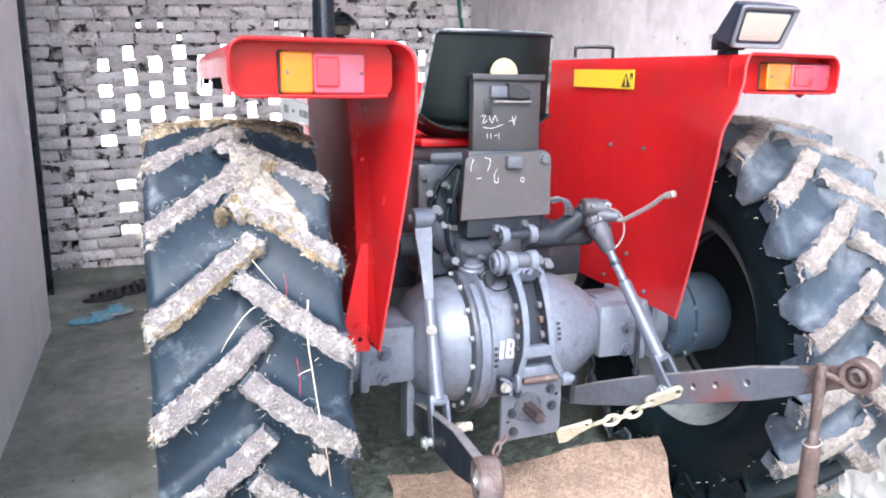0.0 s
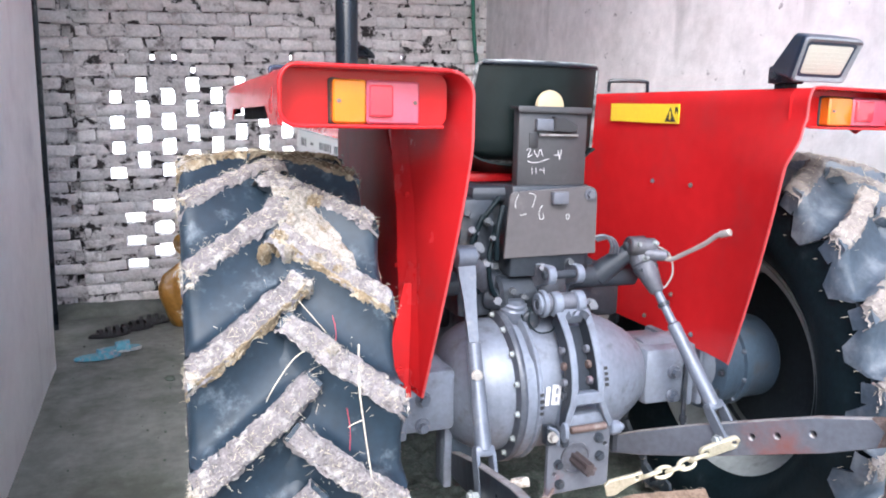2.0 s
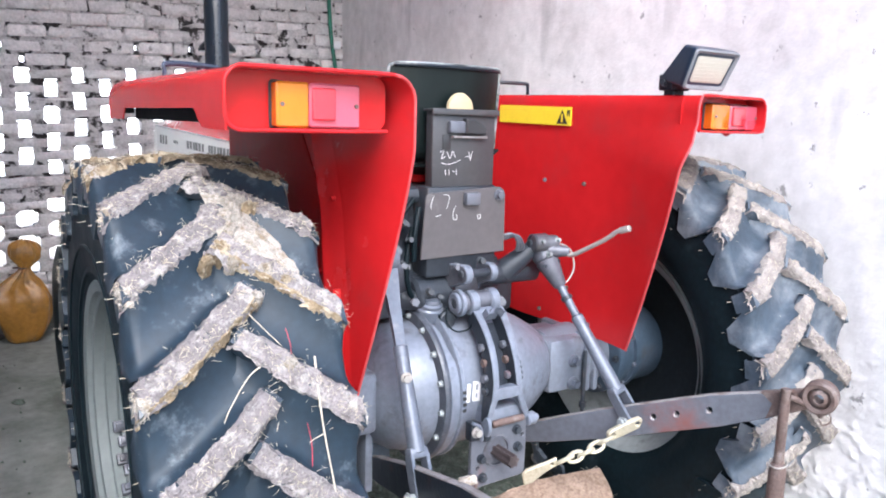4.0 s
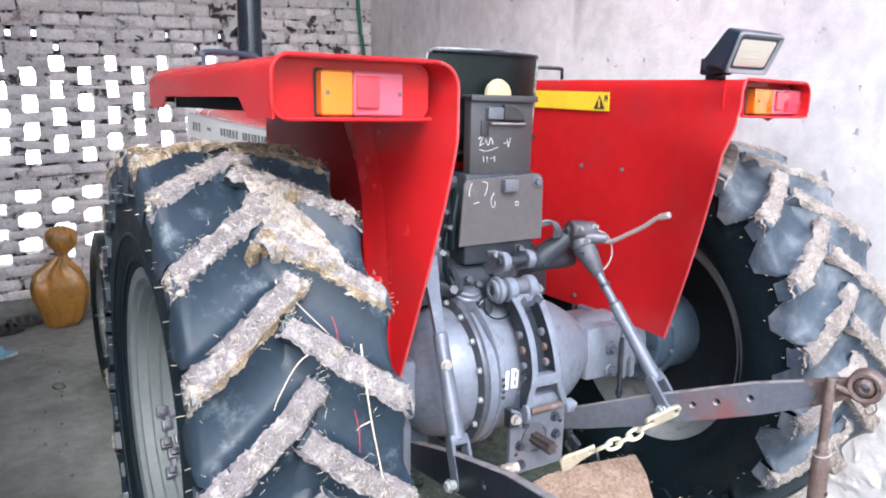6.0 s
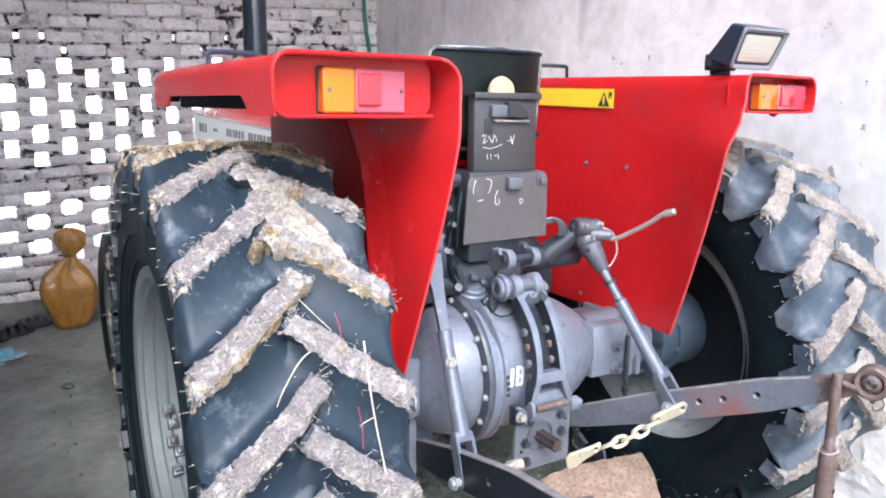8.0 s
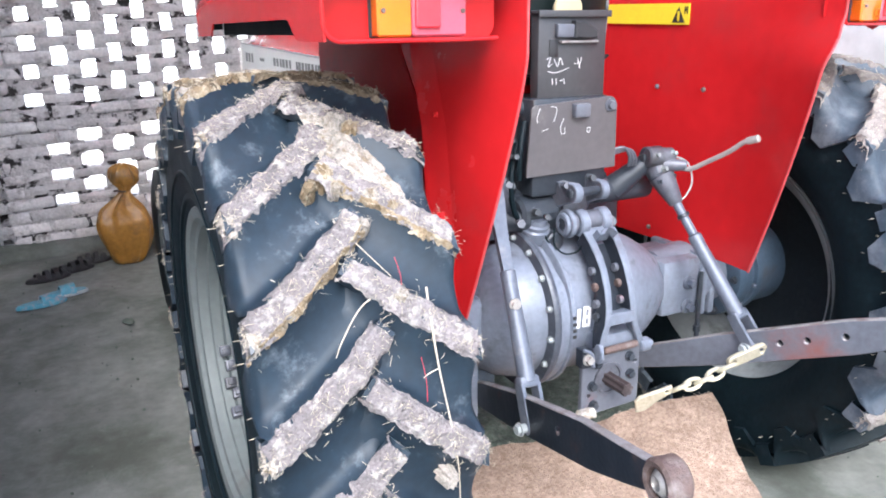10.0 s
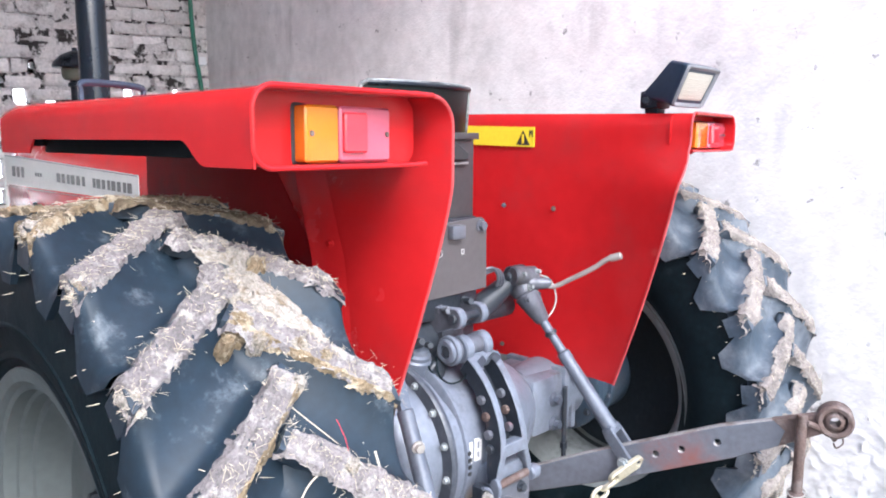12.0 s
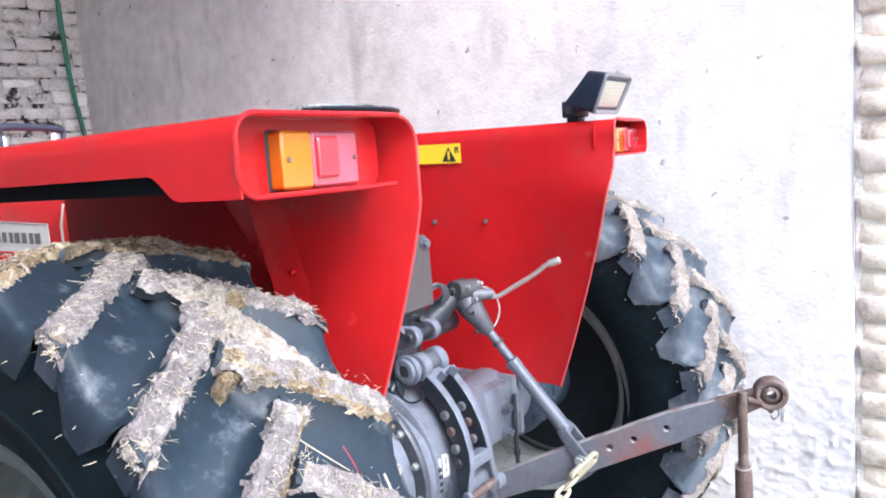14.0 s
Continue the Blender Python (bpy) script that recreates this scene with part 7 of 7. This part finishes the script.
# ---- brickwork ----
def rough_brick(l, h, d, seed):
    """A brick with worn, uneven edges, centred, its front face at y = 0."""
    bm = bmesh.new()
    bmesh.ops.create_cube(bm, size=1)
    bm.transform(Matrix.Diagonal((l, d, h, 1)))
    bmesh.ops.bevel(bm, geom=bm.edges[:], offset=min(h, l) * 0.12, segments=1, affect="EDGES")
    for v in bm.verts:
        v.co += Vector((noise.noise(v.co * 13 + Vector((seed, 0, 0))), 0.8 * noise.noise(v.co * 17 + Vector((0, seed, 0))), 0.8 * noise.noise(v.co * 15 + Vector((0, 0, seed))))) * 0.015
    bm.transform(Matrix.Translation((0, d / 2, 0)))
    return bm


DEEP = 0.11
brick_meshes = {}


def brick_mesh(kind, l, h, material):
    key = (kind, round(l, 2), round(h, 3), material.name)
    if key not in brick_meshes:
        me = cast(rough_brick(round(l, 2), h, DEEP, 3.1 * len(brick_meshes)), 60)
        me.materials.append(material)
        brick_meshes[key] = me
    return brick_meshes[key]


def courses():
    """Middle height and thickness of each course, from the floor up."""
    out = [(0.46 + 0.085 * k, 0.085) for k in range(-4, 6)]
    out += [(0.967, 0.082), (1.048, 0.082)]
    out += [(1.13 + 0.0905 * k, 0.0905) for k in range(29)]
    return out


def jit(a, c):
    return 0.022 * noise.noise((a * 3.7 + 0.3, c * 5.1 + 0.7, 2.2))


def slots(n):
    """The bricks (start, end) of course n; gaps between them are open."""
    x0, x1 = -2.06, 1.40
    out = []
    if 12 <= n <= 19:
        first = -1.475 if n % 2 == 0 else -1.302
        holes = [(first + 0.345 * k - 0.039 + jit(n, k), first + 0.345 * k + 0.039 + jit(k, n)) for k in range(9)]
    elif 4 <= n <= 9:
        first = -1.38 if n % 2 == 0 else -1.185
        holes = [(first + 0.40 * k - 0.064 + jit(n, k), first + 0.40 * k + 0.064 + jit(k, n)) for k in range(7)]
    else:
        holes = []
    holes = [h for h in holes if h[1] < 1.25]
    if n in (20, 21):
        rnd = random.Random(n)
        holes = [(x - w / 2, x + w / 2) for x, w in sorted((rnd.uniform(-1.7, 1.2), rnd.uniform(0.016, 0.03)) for _ in range(5))]
    pier = -1.735 if n % 2 == 0 else -1.80
    edges = [-1.737] + [e for h in holes for e in h] + [x1]
    runs = list(zip(edges[::2], edges[1::2]))
    for i, (a, b) in enumerate(runs):
        if b - a < 0.03:
            continue
        if b - a < 0.30:
            out.append((a, b))
            continue
        at = a - (0.12 if n % 2 else 0.0) * (i == 0)
        while at < b - 0.02:
            end = at + 0.24 + 1.2 * jit(n * 2.3, len(out) * 1.7)
            if b - end < 0.07:
                end = b
            lo = max(a, at)
            if end - lo > 0.03:
                out.append((lo, end))
            at = end
    # pier beside the post, its ends stepping in and out
    out.append((x0, pier))
    gaps = [round(e, 4) for g in holes for e in g]
    return [(a, b, round(a, 4) in gaps, round(b, 4) in gaps) for a, b in out]


def build_brick_wall():
    wall = thing("wall_back", Matrix.Translation((0, BACK, 0)), "whitewashed brick wall with a lattice of open gaps", "wall", kind="structure")
    rnd = random.Random(21)
    bodies = bmesh.new()
    rest = bmesh.new()
    count = 0
    for n, (z, h) in enumerate(courses()):
        for a, b, open_a, open_b in slots(n):
            c = (a + b) / 2
            zz = z + 0.045 * (c + 1.3)
            l = b - a
            short = 0.012 if b < -1.73 else 0
            open_both = l < 0.26
            body = bmesh.new()
            k = h / 2 + 0.002
            lattice = 12 <= n <= 19 or 4 <= n <= 9
            slit = n in (20, 21)
            # half outline of one end: mortar fills the corners of an opening
            open_end = ((0.006, -1), (0.000, -0.88), (-0.006, -0.7), (-0.007, 0), (-0.005, 0.7), (0.003, 0.9), (0.009, 1))
            if slit:
                open_end = ((0.03, -1), (0.03, -0.45), (-0.004, -0.3), (-0.004, 0.5), (0.03, 0.62), (0.03, 1))
            shut = ((0.001, -1), (0.001, 1))
            quad = [(a - d, q * k) for d, q in (open_end if open_a else shut)[::-1]]
            notch = lattice and open_a and open_b
            if notch and n not in (4, 12):
                quad += [(c - 0.050, -k), (c - 0.040, -k + 0.015), (c + 0.038, -k + 0.016), (c + 0.048, -k)]
            quad += [(b + d, q * k) for d, q in (open_end if open_b else shut)]
            if notch and n not in (9, 19):
                quad += [(c + 0.050, k), (c + 0.040, k - 0.015), (c - 0.038, k - 0.016), (c - 0.048, k)]
            quad = [(x, zz + q + 0.045 * (x - c)) for x, q in quad]
            vs = [[body.verts.new((x, y, q)) for x, q in quad] for y in (0.005, 0.10)]
            body.faces.new(vs[0])
            body.faces.new(vs[1][::-1])
            for i in range(len(quad)):
                i2 = (i + 1) % len(quad)
                body.faces.new((vs[0][i], vs[0][i2], vs[1][i2], vs[1][i]))
            join(bodies, body)
            bl = max(0.03, l - short - (0.010 if open_both else 0.012))
            m = Matrix.Translation((c - short / 2, rnd.uniform(-0.010, 0.006), zz + rnd.uniform(-0.003, 0.003)))
            m = m @ Matrix.Rotation(-0.045 + rnd.gauss(0, 0.026), 4, "Y") @ Matrix.Rotation(rnd.gauss(0, 0.016), 4, "Z")
            if z < 2.15 and count < 300 and c < 1.3:
                count += 1
                ob = new("brick", brick_mesh(rnd.randrange(4), bl, h - (0.031 if open_a and open_b and lattice else 0.016 if lattice else 0.010), BRICK))
                ob.parent = wall
                ob.matrix_basis = m
            else:
                join(rest, rough_brick(bl, h - (0.031 if open_a and open_b and lattice else 0.016 if lattice else 0.010), DEEP, rnd.uniform(0, 50)), m)
        if n % 2:
            h2 = h / 2 + 0.002
            zz = z + 0.045 * (-1.77 + 1.3)
            box(bodies, (-1.805, 0.09, zz - h2), (-1.73, 0.10, zz + h2))
    part("mortar", bodies, MORTAR, wall, "smeared and recessed mortar")
    ob = part("brick_rest", rest, BRICK, wall, "", 60)
    ob["kind"] = "stuff"


def build_brick_jamb():
    """Raw toothed brickwork where the plaster of the right wall ends."""
    jamb = thing("wall_jamb", Matrix.Translation((1.35, -0.99, 0)), "raw buff brick jamb with toothed courses at the shed opening", "wall", kind="structure")
    bm = bmesh.new()
    box(bm, (0.022, -0.60, -0.1), (0.24, -0.002, 3.7))
    part("jamb_core", bm, PALEMORTAR, jamb, "pale lime mortar between the bricks")
    rnd = random.Random(5)
    me = {}
    for n in range(42):
        z = 0.04 + 0.0885 * n
        if z > 3.66:
            break
        proud = n % 2 == 0
        at = -0.012 if proud else -0.018
        k = 0
        while at > -0.56:
            l = 0.105 if (k == 0 and not proud) else 0.22
            key = (l, (n + k) % 3)
            if key not in me:
                mesh = rough_brick(l, 0.082 if proud else 0.07, DEEP, 7.0 * len(me))
                me[key] = cast(mesh, 60)
                me[key].materials.append(BRICKBUFF)
            ob = new("brick", me[key])
            ob.parent = jamb
            depth = -0.006 if proud else 0.014
            ob.matrix_basis = Matrix.Translation((depth + rnd.uniform(-0.003, 0.003), at - l / 2, z)) @ Matrix.Rotation(radians(-90) + rnd.gauss(0, 0.012), 4, "Z") @ Matrix.Rotation(rnd.gauss(0, 0.012), 4, "Y")
            at -= l + 0.012
            k += 1


build_brick_wall()
build_brick_jamb()
